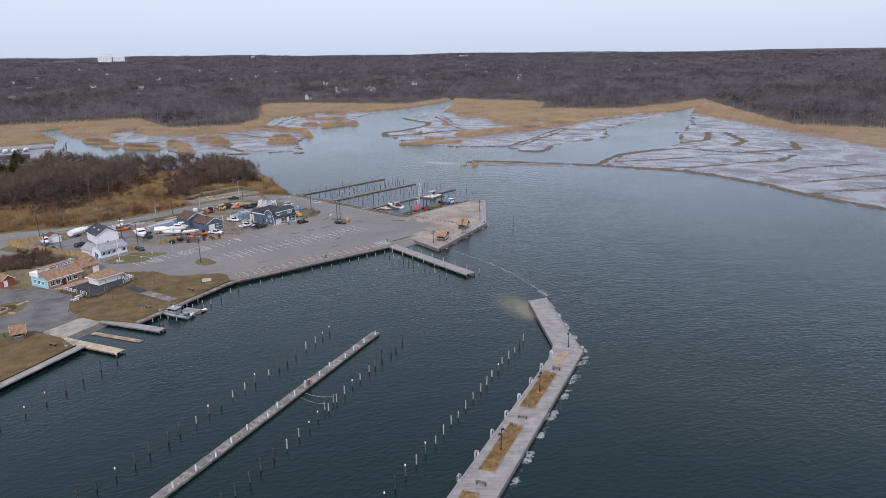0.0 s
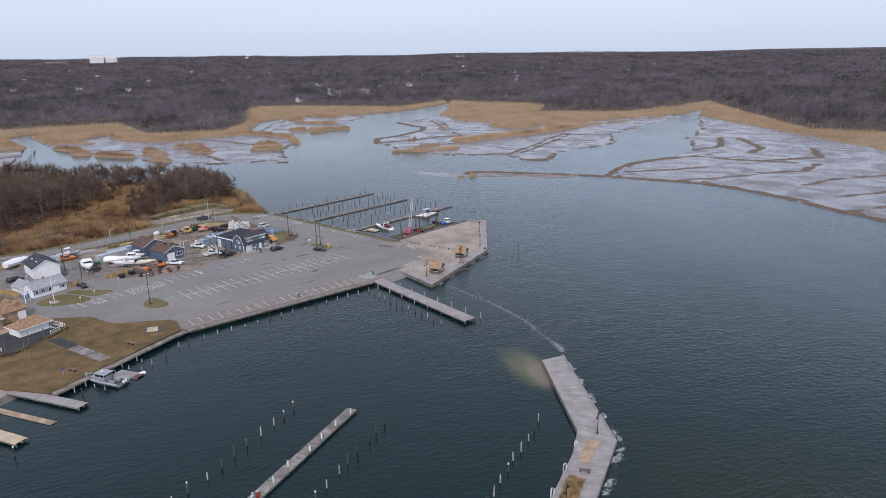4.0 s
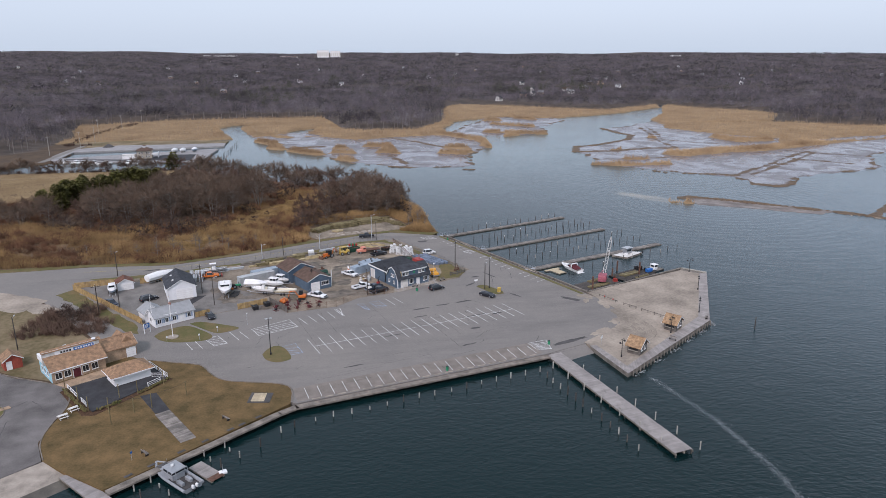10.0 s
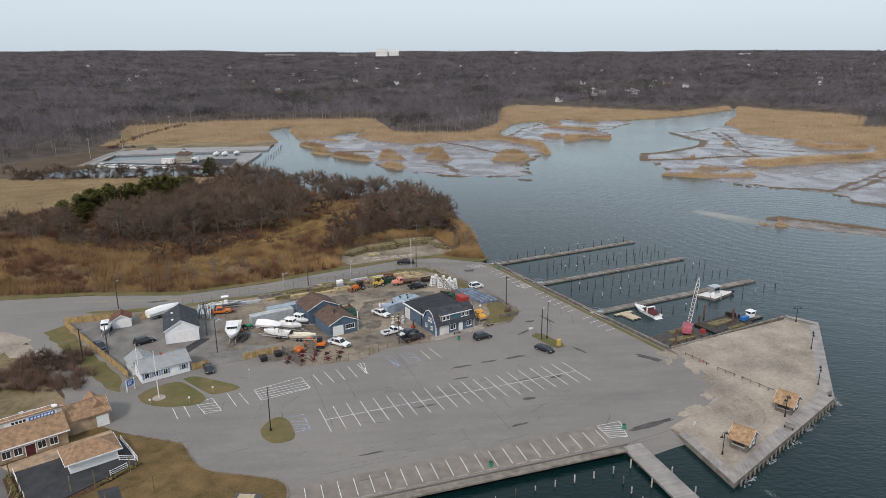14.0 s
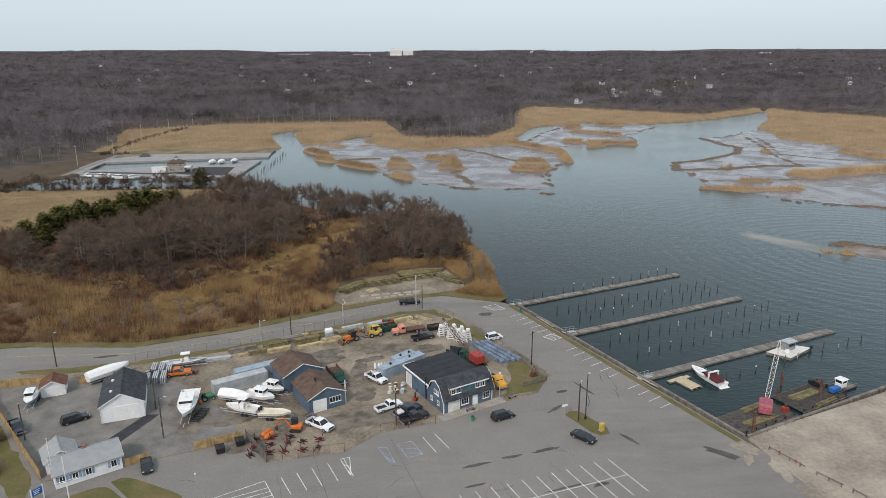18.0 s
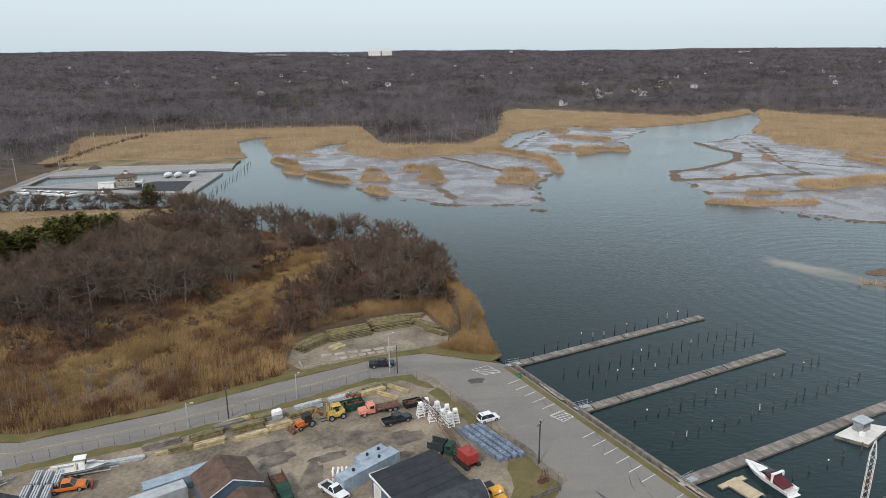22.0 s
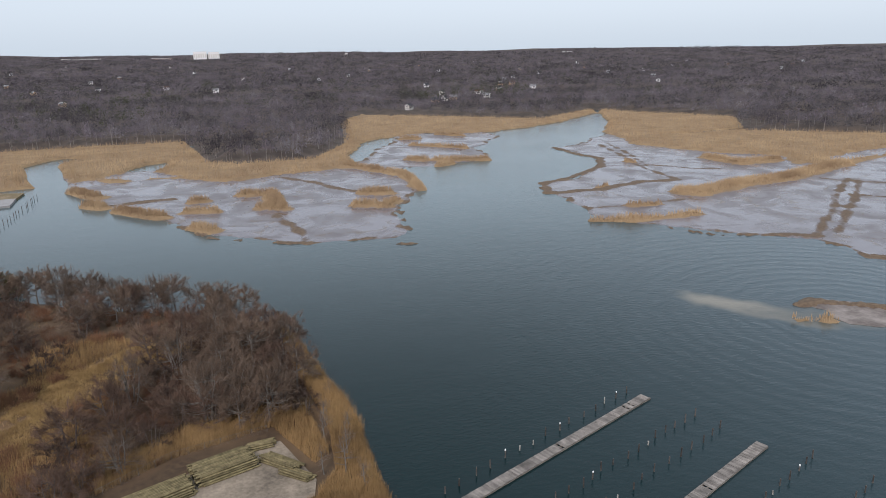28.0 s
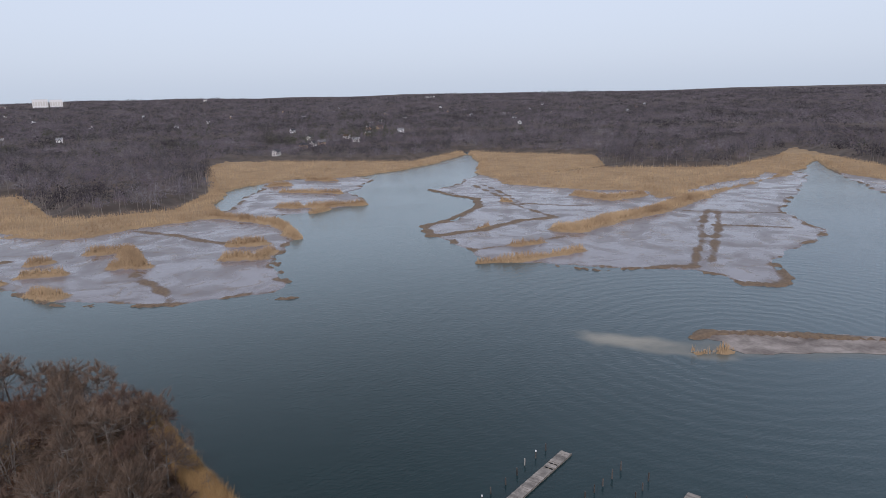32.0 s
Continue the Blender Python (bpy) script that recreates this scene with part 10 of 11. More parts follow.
for x_, y_ in ((-251.5, 421), (-240, 450), (-241, 488), (-256, 550), (-248, 595), (-245, 658)):
    utility_pole(x_, y_, 14, "tall pale utility pole beside the marsh road", cross=True, rot=20, z=0.8, mname="pile_pale")
gp = thing("gatepost_lamp", -30.5, 101.2, 1.5, 0, "slim pale post with a lamp by the fence", "lamp post")
part("post", MB().tube((0, 0, 0), (0, 0, 5.5), 0.07, 0.06, 7), "galv", gp)
part("globe", MB().lathe([(0.05, 5.4), (0.22, 5.55), (0.22, 5.75), (0.05, 5.9)], 10), "white", gp)
def promenade_lamp(x, y, rot, z=1.57):
    e = thing("promenade_lamp", x, y, z, rot, "black double-armed promenade lamp", "lamp post", "promenade lamps")
    part("pole", MB().lathe([(0.18, 0), (0.16, 0.5), (0.08, 0.7), (0.07, 4.2), (0.1, 4.3)], 8), "black", e)
    for s in (-1, 1):
        m = MB()
        prev = Vector((0, 0, 4.0))
        for k in range(1, 6):
            a = math.pi * k / 5
            q = Vector((s * (0.45 - 0.45 * math.cos(a)), 0, 4.0 + 0.55 * math.sin(a)))
            m.tube(prev, q, 0.035, 0.035, 5)
            prev = q
        part("arm", m, "black", e)
        sh_ = part("shade", MB().lathe([(0.3, 3.72), (0.22, 3.9), (0.06, 4.02)], 10, (s * 0.9, 0, 0)), "black", e)
        part("bulb", MB().lathe([(0.12, 3.66), (0.14, 3.74)], 8, (s * 0.9, 0, 0)), "white", sh_)
    return e
pl = promenade_lamp(21.9, 49.8, 35)
for x_, y_, r_, z_ in ((3.6, 38.6, 35, 1.54), (36.4, 61.6, 60, 1.54), (46.0, 79.0, 60, 1.54), (52.4, 95.6, 0, 1.54), (-8.6, -61.1, 40, 1.4), (-27.4, -76.7, 40, 1.6), (-45.8, -91.8, 40, 1.6), (-66, -106, 40, 1.4)):
    copy_thing(pl, pose(x_, y_, z_, 0, 0, r_))
fp = thing("flagpole", -101.8, 69.4, 1.6, 30, "white flagpole with a yardarm in a round bed", "flagpole")
part("bed", MB().lathe([(1.3, -0.05), (1.3, 0.12)], 18), "concrete", fp)
part("pole", MB().tube((0, 0, 0), (0, 0, 10.5), 0.1, 0.06, 8), "white", fp)
part("yardarm", MB().tube((-1.6, 0, 6.2), (1.6, 0, 6.2), 0.05, 0.04, 6), "white", fp)
part("ball", MB().lathe([(0.02, 10.5), (0.1, 10.6), (0.02, 10.7)], 8), "yellow", fp)
f2 = thing("flagpole", -108.4, 78.0, 1.5, 0, "slim white mast beside the office", "flagpole")
part("pole", MB().tube((0, 0, 0), (0, 0, 8.5), 0.06, 0.04, 7), "white", f2)
part("ball", MB().lathe([(0.02, 8.5), (0.08, 8.58), (0.02, 8.66)], 8), "white", f2)
f3 = thing("flagpole", -133.3, 32.4, 1.9, 0, "tall bare pole in the planted circle", "flagpole")
part("pole", MB().tube((0, 0, 0), (0, 0, 9), 0.09, 0.05, 7), "galv", f3)
part("ball", MB().lathe([(0.02, 9.0), (0.1, 9.1), (0.02, 9.2)], 8), "galv", f3)
sb = thing("harbor_sign", -108.7, 73.4, 1.53, 55, "white-posted blue sign board", "sign")
for s in (-1, 1):
    part("post", MB().box(s * 0.9 - 0.08, s * 0.9 + 0.08, -0.08, 0.08, 0, 2.7), "white", sb)
part("board", MB().box(-0.8, 0.8, -0.05, 0.05, 1.3, 2.5), "sign_blue", sb)
for i in range(3):
    part("lettering", MB().box(-0.55, 0.55 - i * 0.15, -0.06, -0.05, 2.15 - i * 0.3, 2.28 - i * 0.3), "white", sb)
def small_sign(x, y, rot, h, w, hh, mname, label, z=1.5):
    e = thing("small_sign", x, y, z, rot, label, "sign", "small signs")
    part("post", MB().tube((0, 0, 0), (0, 0, h), 0.035, 0.035, 6), "galv", e)
    part("plate", MB().box(-w / 2, w / 2, -0.05, -0.03, h - hh, h), mname, e)
for a in ((1.5, 45.6, 40, 2.6, 0.9, 0.7, "white", "white notice board on a post"), (-18.8, 93.4, 20, 2.4, 1.3, 0.5, "white", "white notice board on the island"), (-95.0, 66.6, 20, 1.6, 0.4, 0.4, "white", "small white sign by the stalls"), (-91.2, 70.6, 20, 1.7, 0.4, 0.4, "white", "small white sign by the stalls"), (-98.0, 14.0, 50, 1.8, 0.4, 0.4, "sign_blue", "small blue sign by the quay"), (-102.6, 66.4, 20, 1.6, 0.4, 0.4, "white", "small white sign by the stalls"), (-84.2, 74.2, 10, 3.5, 0.3, 0.3, "white", "small lamp sign on a slim post")):
    small_sign(*a)

# ---- fences ----
def board_fence(name, a, b, h, label, mname="fence_wood", z=1.5):
    e = thing(name, *a, z, heading(a, b), label, "fence", "fences")
    L = dist(a, b)
    n = int(L / 0.3)
    me = shared("fence_board", MB().box(0, 0.27, -0.015, 0.015, 0.05, h), mname)
    for i in range(n):
        piece("board", me, e, pose(i * 0.3, 0, rand(-0.02, 0.02)))
    part("rail", MB().box(0, L, 0.015, 0.08, 0.4, 0.5), mname, e)
    part("rail", MB().box(0, L, 0.015, 0.08, h - 0.4, h - 0.3), mname, e)
    for i in range(int(L / 2.4) + 1):
        part("post", MB().box(i * 2.4 - 0.05, i * 2.4 + 0.05, 0.02, 0.13, 0, h + 0.05), mname, e)
board_fence("board_fence", (-138.6, 112.3), (-111.2, 79.4), 1.8, "long tan wooden board fence beside the road")
board_fence("board_fence", (-138.6, 113.5), (-126.5, 115.5), 1.8, "tan wooden board fence behind the shed")
board_fence("board_fence", (-120, 114.5), (-113, 116.5), 1.8, "tan wooden board fence behind the shed")
board_fence("board_fence", (-87.9, 86.4), (-79.9, 89.8), 1.7, "tan wooden board fence with small signs")
board_fence("board_fence", (-98.4, 82.2), (-94.8, 84.2), 1.6, "short tan board fence beside the office")
board_fence("dark_fence", (-79.6, 90.0), (-74.3, 81.6), 1.8, "dark grey slatted fence of the machine yard", "cedar_grey")
def mesh_fence(a, b, h=1.8, z=1.5, label="rusty chain-link fence with posts", step=2.6, mname="rust"):
    e = thing("chain_fence", *a, z, heading(a, b), label, "fence", "chain-link fences")
    L = dist(a, b)
    n = max(1, int(L / step))
    for i in range(n + 1):
        part("post", MB().tube((i * L / n, 0, 0), (i * L / n, 0, h + 0.1), 0.04, 0.04, 6), mname, e)
    part("top_rail", MB().tube((0, 0, h), (L, 0, h), 0.025, 0.025, 5), mname, e)
    w_ = MB()
    k = int(L / 0.5)
    for i in range(k):
        x0 = i * L / k
        w_.tube((x0, 0, 0.05), (min(L, x0 + 1.4), 0, h), 0.008, 0.008, 3).tube((x0, 0, h), (min(L, x0 + 1.4), 0, 0.05), 0.008, 0.008, 3)
    part("wire_mesh", w_, mname, e, fix=False)
for a, b in (((-74.3, 81.6), (-61, 83.9)), ((-61, 83.9), (-54.6, 89.8)), ((-54.6, 89.8), (-44.2, 92.2))):
    mesh_fence(a, b)
for a, b in (((-43.6, 92.4), (-30.2, 99.2)),):
    mesh_fence(a, b, 1.2, label="low chain-link fence before the dock building", mname="galv")
for a, b in (((-112, 125.6), (-89.6, 132.9)), ((-89.6, 132.9), (-70, 141.8)), ((-70, 141.8), (-50.4, 151.8)), ((-50.4, 151.8), (-42, 152.8)), ((-42, 152.8), (-36.2, 145.6)), ((-36.2, 145.6), (-27.2, 128.2)), ((-27.2, 128.2), (-19.2, 109.4)), ((-19.2, 109.4), (-22.6, 104.4))):
    mesh_fence(a, b, 1.8, label="grey chain-link yard fence with posts", mname="steel_dull")
mesh_fence((-67, 179.5), (-54, 188.0), 1.6, label="old wire fence behind the pole piles", mname="timber")
mesh_fence((-54, 188.0), (-37, 191.5), 1.6, label="old wire fence behind the pole piles", mname="timber")
def rail_fence(a, b, red):
    e = thing("rail_fence", *a, 1.54, heading(a, b), "low wooden rail fence on the sand" + (" with red markers" if red else ""), "fence", "rail fences")
    L = dist(a, b)
    for i in range(int(L / 2) + 1):
        part("post", MB().box(i * 2 - 0.07, i * 2 + 0.07, -0.07, 0.07, 0, 0.8), "timber", e)
    part("rail", MB().box(0, L, -0.05, 0.05, 0.55, 0.7), "timber", e)
    if red:
        part("marker", MB().lathe([(0.15, 0.5), (0.15, 0.9)], 8, (L * 0.3, -0.1, 0)), "red", e)
        part("marker", MB().lathe([(0.15, 0.5), (0.15, 0.9)], 8, (L * 0.75, -0.1, 0)), "red", e)
rail_fence((14.7, 78.6), (17.6, 72.3), True)
rail_fence((18.6, 70.6), (20.8, 66.9), False)
rail_fence((21.6, 65.6), (25.2, 59.2), False)
gw = thing("timber_gate", -24.6, 105.6, 1.5, 24, "grey timber barrier by the yard corner", "gate")
part("rail", MB().box(0, 6.0, -0.06, 0.06, 0.7, 0.95).box(0, 6.0, -0.06, 0.06, 0.25, 0.5), "cedar_grey", gw)
for i in range(3):
    part("post", MB().box(i * 2.9, i * 2.9 + 0.18, -0.09, 0.09, 0, 1.3), "cedar_grey", gw)
sc = thing("scrap_frame", -22.3, 110.2, 1.5, 20, "rusty steel frame lying by the fence", "scrap")
part("frame", MB().tube((0, 0, 0), (0.8, 0, 2.4), 0.08).tube((1.8, 0, 0), (1.0, 0, 2.4), 0.08).box(0, 1.8, -0.4, 0.4, 0.2, 0.5), "rust", sc)
part("plate", MB().box(0.2, 1.6, -0.3, 0.3, 0.9, 1.0), "rust", sc)
ub = thing("utility_box", -13.2, 87.2, 1.62, 30, "yellow-tan utility cabinet on the island", "cabinet")
part("cabinet", MB().box(-0.45, 0.45, -0.35, 0.35, 0, 1.5), "yellow", ub, bev=0.05)
part("base", MB().box(-0.55, 0.55, -0.45, 0.45, -0.02, 0.08), "concrete", ub)

# ---- quay furniture ----
def bench(x, y, rot, z=1.51):
    e = thing("bench", x, y, z, rot, "weathered wooden bench facing the water", "bench", "benches")
    for i in range(3):
        part("seat_slat", MB().box(-0.9, 0.9, -0.3 + i * 0.18, -0.15 + i * 0.18, 0.42, 0.47), "deck", e)
    for i in range(2):
        part("back_slat", MB().box(-0.9, 0.9, 0.26, 0.31, 0.55 + i * 0.2, 0.7 + i * 0.2), "deck", e)
    for s in (-1, 1):
        part("leg", MB().box(s * 0.75 - 0.05, s * 0.75 + 0.05, -0.28, 0.3, 0, 0.42), "black", e)
    return e
b0 = bench(-83.6, 25.5, 130)
for x_, y_, r_, z_ in ((-96.2, 15.6, 130, 1.51), (-119, -1.5, 135, 1.51), (36.0, 57.2, -120, 1.58), (20.2, 45.6, -55, 1.58), (-18.2, -69.7, 130, 1.41), (-36.1, -83.8, 130, 1.41), (-53.6, -98.5, 130, 1.41), (-27.8, 101.2, 30, 1.52), (-37, 96.6, 25, 1.56)):
    copy_thing(b0, pose(x_, y_, z_, 0, 0, r_))
def picnic(x, y, rot):
    e = thing("picnic_table", x, y, 1.51, rot, "pale wooden picnic table on the lawn", "picnic table", "picnic tables")
    part("tabletop", MB().box(-0.9, 0.9, -0.38, 0.38, 0.7, 0.76), "offwhite", e)
    for s in (-1, 1):
        part("bench_board", MB().box(-0.9, 0.9, s * 0.72 - 0.14, s * 0.72 + 0.14, 0.42, 0.47), "offwhite", e)
        part("trestle", MB().tube((s * 0.65, -0.75, 0), (s * 0.65, -0.2, 0.7), 0.05, 0.05, 5).tube((s * 0.65, 0.75, 0), (s * 0.65, 0.2, 0.7), 0.05, 0.05, 5), "offwhite", e)
    return e
picnic(-113.9, 34.4, 40)
picnic(-114.9, 31.6, 35)
for x_, y_ in ((-110.9, 33.7), (-114.3, 38.5), (-118.3, 43.4), (-101.8, 31.4), (-98.8, 32.9), (-92.9, 37.0), (-106.8, 32.6), (-106.3, 38.2), (-103, 39.4), (-98.6, 43.0), (-105, 27.5)):
    e = thing("string_light_post", x_, y_, 1.51, 0, "wooden post carrying string lights", "post", "string light posts")
    part("post", MB().tube((0, 0, 0), (0, 0, 3.2), 0.09, 0.08, 7), "lumber_green", e)
    part("bracket", MB().tube((0, 0, 3.1), (0.35, 0, 3.2), 0.03, 0.03, 5), "black", e)
def wire(a, b, sag, label, mname="black", r=0.02, name="string_light_cable"):
    e = thing(name, *a, 0, label, "cable", "cables")
    a_, b_ = Vector((0, 0, 0)), Vector(b) - Vector(a)
    side_ = b_.cross(Vector((0, 0, 1))).normalized() * r
    rings = []
    for k in range(9):
        t = k / 8
        q = a_.lerp(b_, t) - Vector((0, 0, sag * 4 * t * (1 - t)))
        rings.append([q - side_, q + Vector((0, 0, r)), q + side_, q - Vector((0, 0, r))])
    part("cable", MB().loft(rings), mname, e, fix=False)
for a, b in (((-110.9, 33.7), (-106.8, 32.6)), ((-106.8, 32.6), (-101.8, 31.4)), ((-98.8, 32.9), (-92.9, 37.0)), ((-101.8, 31.4), (-98.8, 32.9)), ((-114.3, 38.5), (-110.9, 33.7))):
    wire((*a, 4.6), (*b, 4.6), 0.35, "sagging string-light cable between posts")
pf = tagged(part("lawn_platform", MB().prism([(-80.3, 31.5), (-75.8, 30.8), (-75.2, 34.9), (-79.7, 35.8)], 1.45, 1.6), "asphalt_new"), "dark-edged low platform on the lawn", "platform")
for i in range(10):
    q = [lerp((-79.6, 31.9), (-76.9, 31.5), i / 10), lerp((-79.6, 31.9), (-76.9, 31.5), (i + 0.92) / 10), lerp((-79.1, 35.3), (-76.5, 34.9), (i + 0.92) / 10), lerp((-79.1, 35.3), (-76.5, 34.9), i / 10)]
    part("board", MB().prism(q, 1.6, 1.64), "deck_new", pf, fix=False)
for a, b in (((-72.0, -54.8, 1.12), (-68.6, -61.4, 1.9)), ((-70.6, -53.6, 1.12), (-66.2, -59.2, 1.9))):
    wire(a, b, 0.45, "pale mooring rope from the dock to a pile", "pile_pale", 0.035, "mooring_rope")
def trash_bin(x, y):
    e = thing("litter_bin", x, y, 1.5, 0, "green litter bin on the lot edge", "litter bin", "litter bins")
    part("drum", MB().lathe([(0.28, 0), (0.32, 0.45), (0.3, 0.9)], 12), "green", e)
    part("lid", MB().lathe([(0.33, 0.9), (0.25, 1.02), (0.05, 1.06)], 12), "green_dark", e)
for x_, y_ in ((-10.7, 48.6), (-37.6, 39.0), (-17.5, 148.4), (-37.0, 92.8), (-130.4, 10.2)):
    trash_bin(x_, y_)
def gangway(a, b):
    e = thing("gangway", *a, 1.62, heading(a, b), "short aluminium gangway with rails", "gangway", "gangways")
    L = dist(a, b)
    part("ramp", MB().add([(0, -0.6, 0), (L, -0.6, -0.62), (L, 0.6, -0.62), (0, 0.6, 0), (0, -0.6, -0.1), (L, -0.6, -0.72), (L, 0.6, -0.72), (0, 0.6, -0.1)], [(0, 1, 2, 3), (7, 6, 5, 4), (0, 4, 5, 1), (2, 6, 7, 3), (0, 3, 7, 4), (1, 5, 6, 2)]), "galv", e)
    for s in (-1, 1):
        m = MB().tube((0, s * 0.6, 1.0), (L, s * 0.6, 0.4), 0.04, 0.04, 6).tube((0, s * 0.6, 0.5), (L, s * 0.6, -0.1), 0.03, 0.03, 5)
        part("handrail", m, "steel", e)
        for k in range(4):
            part("baluster", MB().tube((L * k / 3, s * 0.6, -0.62 * k / 3), (L * k / 3, s * 0.6, 1.0 - 0.6 * k / 3), 0.03, 0.03, 5), "steel", e)
gangway((-19.0, 154.6), (-15.6, 156.7))
gangway((-9.2, 133.6), (-5.6, 135.7))
gangway((1.0, 107.2), (4.6, 109.7))
gangway((-116.4, -3.2), (-113.6, -2.0))
for i in range(19):
    p = lerp((-46.6, -31.6), (-113.6, -88.2), i / 18)
    e = thing("power_post", p[0] + rand(-0.7, 0.7), p[1] + rand(-0.3, 0.3), 1.1, 40, "white dock power pedestal", "pedestal", "power pedestals")
    part("post", MB().box(-0.12, 0.12, -0.1, 0.1, 0, 1.0), "white", e, bev=0.02)
    part("cap", MB().side([(-0.16, 1.0), (0.16, 1.0), (0.1, 1.15), (-0.1, 1.15)], -0.14, 0.14), "galv", e)
for i, t_ in enumerate((0.33, 0.345)):
    p = lerp((-46.6, -31.6), (-113.6, -88.2), t_)
    e = thing("dock_box", p[0], p[1], 1.1, 40, "red or grey fire box on the dock", "box", "dock boxes")
    part("box", MB().box(-0.25, 0.25, -0.2, 0.2, 0, 1.2), "red" if i == 0 else "galv", e, bev=0.03)
    part("lid", MB().box(-0.28, 0.28, -0.23, 0.23, 1.2, 1.25), "galv", e)
for i in range(150):
    p = lerp((-50, -34), (-113, -87.5), rand(0, 1))
    if i == 0:
        gm = MB()
    gm.obox((p[0] + rand(-0.7, 0.7), p[1] + rand(-0.7, 0.7), 1.13), (rand(0.06, 0.16), rand(0.05, 0.13), 0.04), rand(0, 90))
tagged(part("shell_litter", gm, "white_cap", fix=False), "scattered broken white shells on the dock", "shells", kind="stuff")
for i in range(9):
    p = lerp((-14.5, -62.8), (-62, -100.6), i / 8)
    e = thing("jetty_ladder", p[0] - 0.3, p[1] + 0.4, 1.42, 39, "white hooped ladder rail on the boardwalk", "ladder", "jetty ladders")
    for s in (-1, 1):
        part("hoop", MB().tube((s * 0.25, 0, -0.8), (s * 0.25, 0, 0.9), 0.04, 0.04, 5).tube((s * 0.25, 0, 0.9), (s * 0.25, -0.5, 0.9), 0.04, 0.04, 5).tube((s * 0.25, -0.5, 0.9), (s * 0.25, -0.5, 0), 0.04, 0.04, 5), "white", e)
    part("rung", MB().tube((-0.25, 0, -0.2), (0.25, 0, -0.2), 0.03, 0.03, 5), "white", e)
for i, (q, nm) in enumerate((([(-21.3, -69.3), (-19.4, -71.5), (-32.5, -82.2), (-34.6, -80.2)], 1), ([(-39.6, -84.6), (-37.8, -86.7), (-50.4, -97.0), (-52.2, -95.0)], 2), ([(-57.1, -98.8), (-55.2, -100.9), (-66, -110), (-68, -108)], 3))):
    pb_ = tagged(part("planter", MB().prism(q, 1.38, 1.62), "timber_cap"), "sunken boardwalk planter of dry golden grass", "planter")
    pb_["group"] = "boardwalk planters"
    part("soil", MB().prism([lerp(lerp(q[0], q[2], 0.5), p, 0.95) for p in q], 1.62, 1.66), "planting", pb_)
    xs, ys, rg_ = scatter(q, 9000, 60 + i)
    tri = blades(xs, ys, np.full(len(xs), 1.64), rg_, 0.4, 0.08, 0.9)
    g_ = soup("dry_grass_tuft", tri, "gold_grass", "dry golden ornamental grass", "", kind="", soft=0.4)
    g_.parent = pb_
tagged(part("boardwalk_platform", MB().prism([(-11.6, -61.8), (-9.8, -63.4), (-16.1, -67.9), (-17.2, -66.6)], 1.38, 1.5), "siding_tan"), "low tan platform set in the boardwalk", "platform")
# piles beside the pier and the wake lines
for i in range(14):
    p = lerp((-9.8, 38), (0.2, 1.5), i / 13)
    e = thing("pier_post", p[0] + (1.9 if i % 2 else -3.5), p[1] - 0.3, 1.42, 0, "short grey timber post on the pier edge", "post", "pier posts")
    part("post", MB().lathe([(0.13, -3), (0.13, 0.7), (0.08, 0.8)], 7), "pile_pale", e)
    part("cap", MB().lathe([(0.14, 0.7), (0.05, 0.82)], 7), "pile_pale", e)

def foam_line(pts, width, n, seed, size):
    rng = np.random.RandomState(seed)
    pts = np.array(pts)
    seg = rng.randint(0, len(pts) - 1, n)
    t = rng.uniform(0, 1, n)
    p = pts[seg] + (pts[seg + 1] - pts[seg]) * t[:, None] + rng.normal(0, width, (n, 2)) * rng.uniform(0.3, 1, (n, 1))
    a = rng.uniform(0, 6.283, n)
    s = size * rng.uniform(0.3, 1.2, n)
    run = np.hypot(p[:, 0], p[:, 1])
    s *= 1 if seed == 1 else np.clip(np.sin(run * 0.9 + seed) + 0.6 * np.sin(run * 2.3) + 0.25, 0.12, 1)
    c = np.stack([p[:, 0], p[:, 1], np.full(n, 0.512)], 1)
    mk = lambda da, k: c + np.stack([np.cos(a + da) * s * k, np.sin(a + da) * s * k * 0.6, 0 * a], 1)
    return np.stack([mk(0, 1), mk(2.1, 0.8), mk(4.2, 0.9)], 1)
soup("sea_foam", np.concatenate([foam_line([(6.7, 29.5), (10.9, 9.5), (11.6, -4.9), (10.0, -21.3), (9.0, -27)], 0.75, 3400, 1, 0.085), foam_line([(7.8, -28), (1.7, -45.2), (-6.1, -65.6)], 0.35, 1500, 2, 0.24), foam_line([(-6.5, -65.4), (-19.9, -76.6), (-32.1, -86.4), (-50.9, -101.9), (-80.4, -126.4)], 0.5, 2600, 3, 0.3), foam_line([(3.5, 30.8), (36.6, 54.8), (38, 60)], 0.45, 1500, 4, 0.2)]), "foam", "broken white foam along the breakwater", "foam")

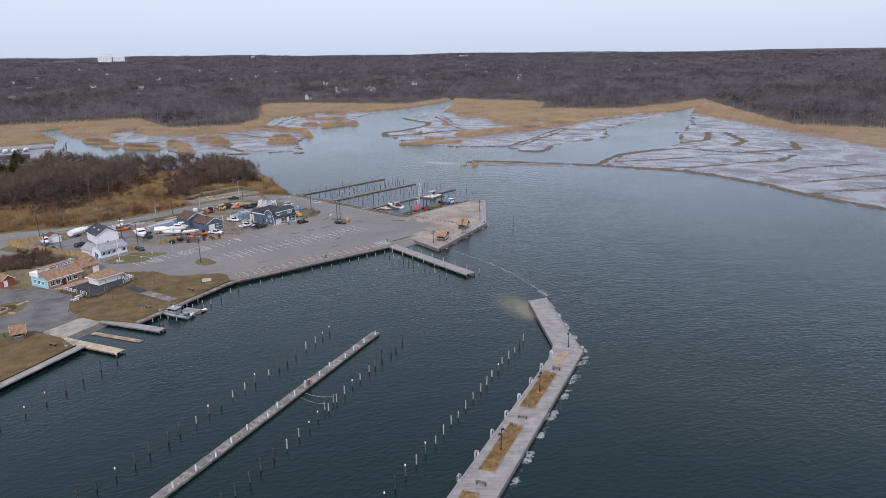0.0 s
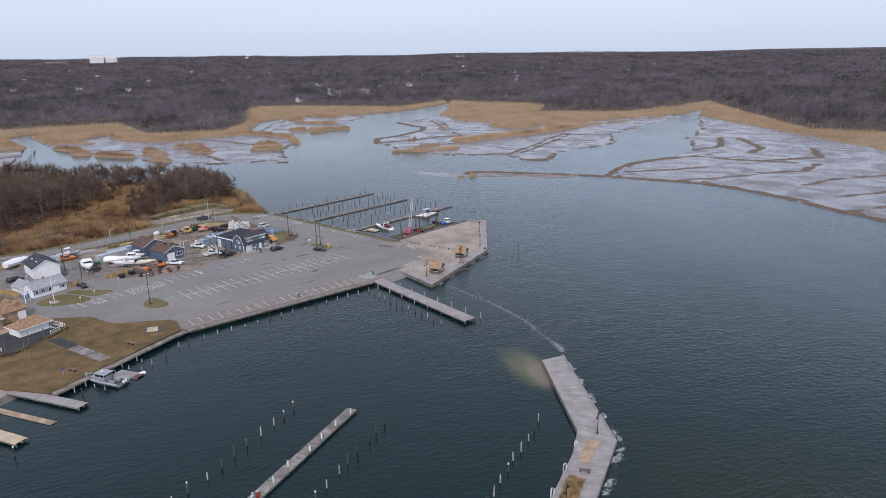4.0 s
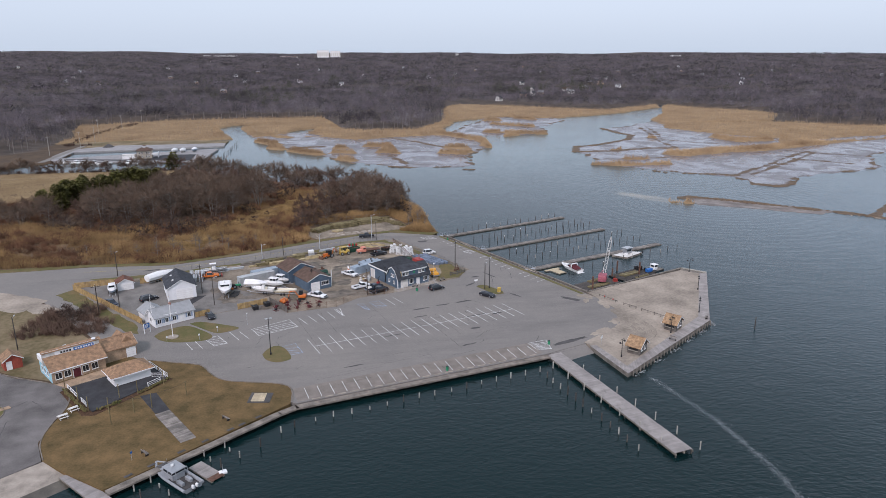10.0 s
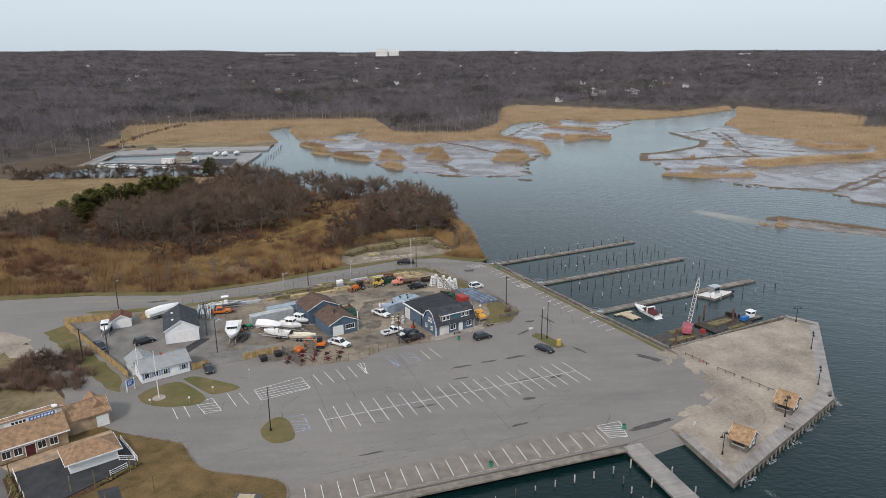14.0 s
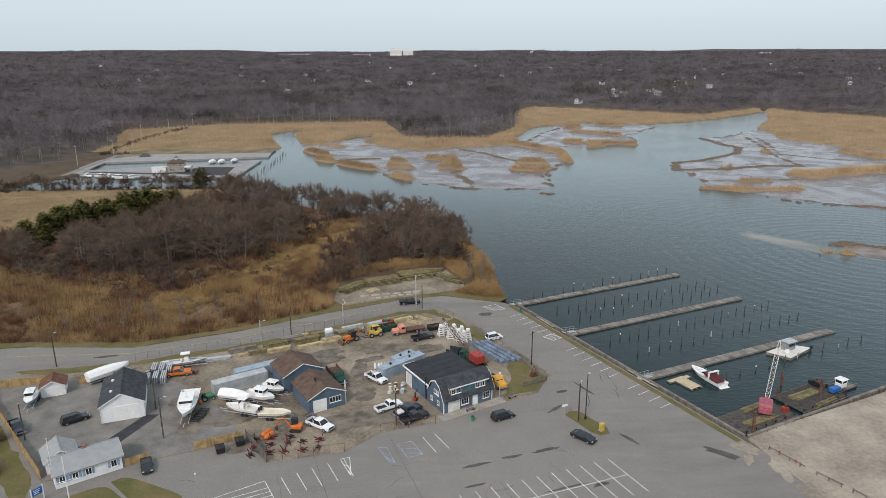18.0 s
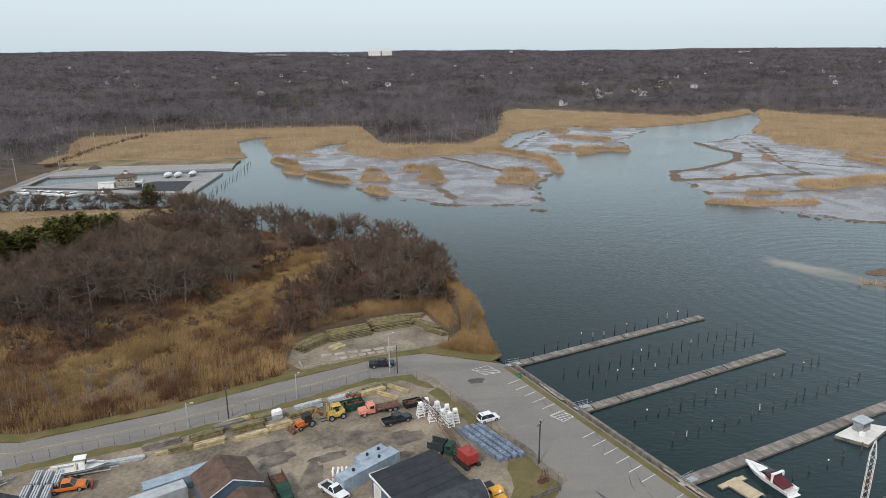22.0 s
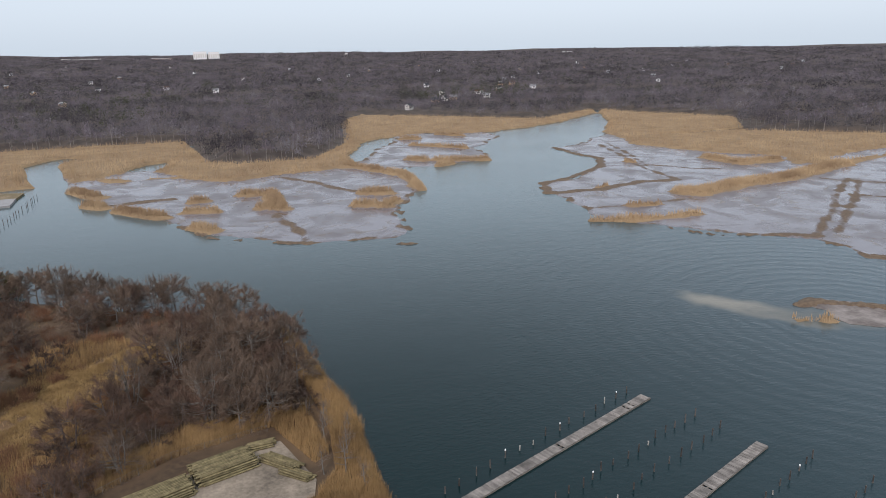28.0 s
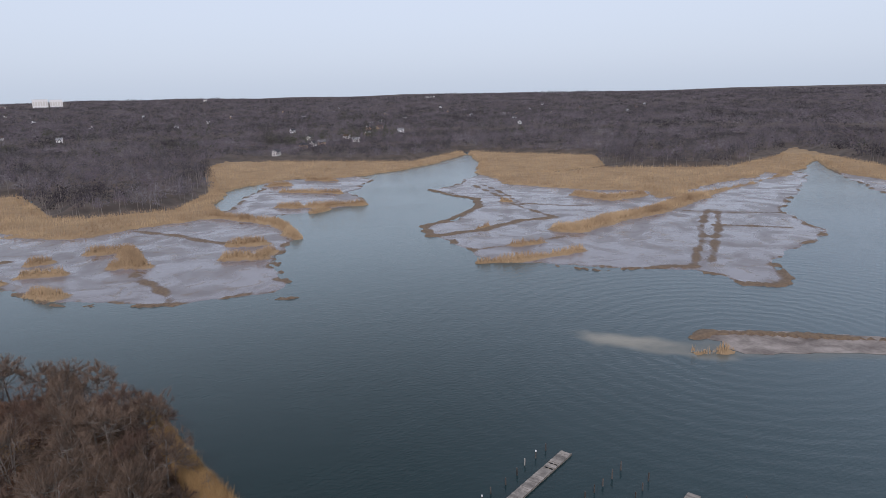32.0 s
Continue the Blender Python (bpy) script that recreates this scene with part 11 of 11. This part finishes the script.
# ---- far houses and towers ----
def far_house(x, y, w, d, rot, wall, roof):
    z = 1.0 + float(hills(np.array([x]), np.array([y]))[0])
    z += 5.0 if y < 1200 else 7.5
    e = gable_house("far_house", x, y, rot, w, d, 4.6, 7.0, wall, roof, "distant pale house among the bare trees", axis="x", z0=z, cat="house")
    for u in (0.25, 0.5, 0.75):
        part("window", MB().box(w * u - 0.7, w * u + 0.7, -0.06, 0.02, 2.6, 4.0), "glass_dark", e)
    e["group"] = "far houses"
for i, (x, y) in enumerate(((236, 935), (262, 960), (299, 1085), (355, 1078), (340, 996), (477, 1275), (500, 1273), (643, 1555), (855, 1990), (800, 1738), (1062, 1958), (1090, 1696), (1355, 1914), (-24, 1340), (-150, 2978), (-251, 2157), (-590, 2565), (350, 1284), (495, 1173), (363, 1070), (969, 1678), (1098, 1663), (788, 1202), (1169, 1582), (-110, 1509), (-225, 1524), (-560, 3300), (-235, 1137), (180, 846), (620, 2060), (-319, 1450), (1491, 1830), (1390, 1525), (209, 1695),
        (-700, 1900), (-820, 2300), (-450, 1800), (-300, 1900), (60, 1900), (330, 1900), (450, 2200), (250, 2500), (-60, 2400), (700, 2500), (1000, 2700), (1300, 2400), (1700, 2300), (-1100, 2600), (560, 1450), (420, 1120), (275, 977), (1600, 1700), (1850, 1900), (900, 1400), (-520, 1480), (-640, 1620))):
    far_house(x + rand(-8, 8), y, rand(7, 11), rand(5.5, 7), rand(-60, 60), random.choice(("white", "offwhite", "siding_tan", "white", "container_grey")), random.choice(("shingle_grey", "shingle_pale", "shingle_brown")))
def far_block(x, y, z, w, d, h, wall, label, cols, rows):
    e = thing("far_building", x - w / 2, y, z, 0, label, "building", "far buildings")
    part("wall", MB().box(0, w, 0, d, -30, h), wall, e)
    for r_ in range(rows):
        zz = h * (r_ + 0.35) / rows
        for c_ in range(cols):
            part("window", MB().box(w * (c_ + 0.15) / cols, w * (c_ + 0.85) / cols, -0.5, 0.1, zz, zz + h / rows * 0.45), "offwhite", e)
    part("parapet", MB().box(-1, w + 1, -1, d, h, h + 1.5), "white", e)
far_block(-32, 4285, 40, 72, 40, 50, "white", "tall white slab building on the horizon", 6, 1)
far_block(42, 4285, 40, 60, 40, 47, "white", "second white slab building on the horizon", 5, 1)
far_block(-236, 4280, 46, 105, 30, 11, "brick_red", "low red brick building on the horizon", 8, 1)
for x_, w_, h_ in ((-640, 190, 3), (800, 16, 9), (2050, 60, 3)):
    y_ = math.sqrt(4350 ** 2 - x_ ** 2)
    far_block(x_, y_, float(hills(np.array([x_ * 1.0]), np.array([y_]))[0]) + 9, w_, 20, h_, "offwhite", "long pale low building on the horizon", 6, 1)
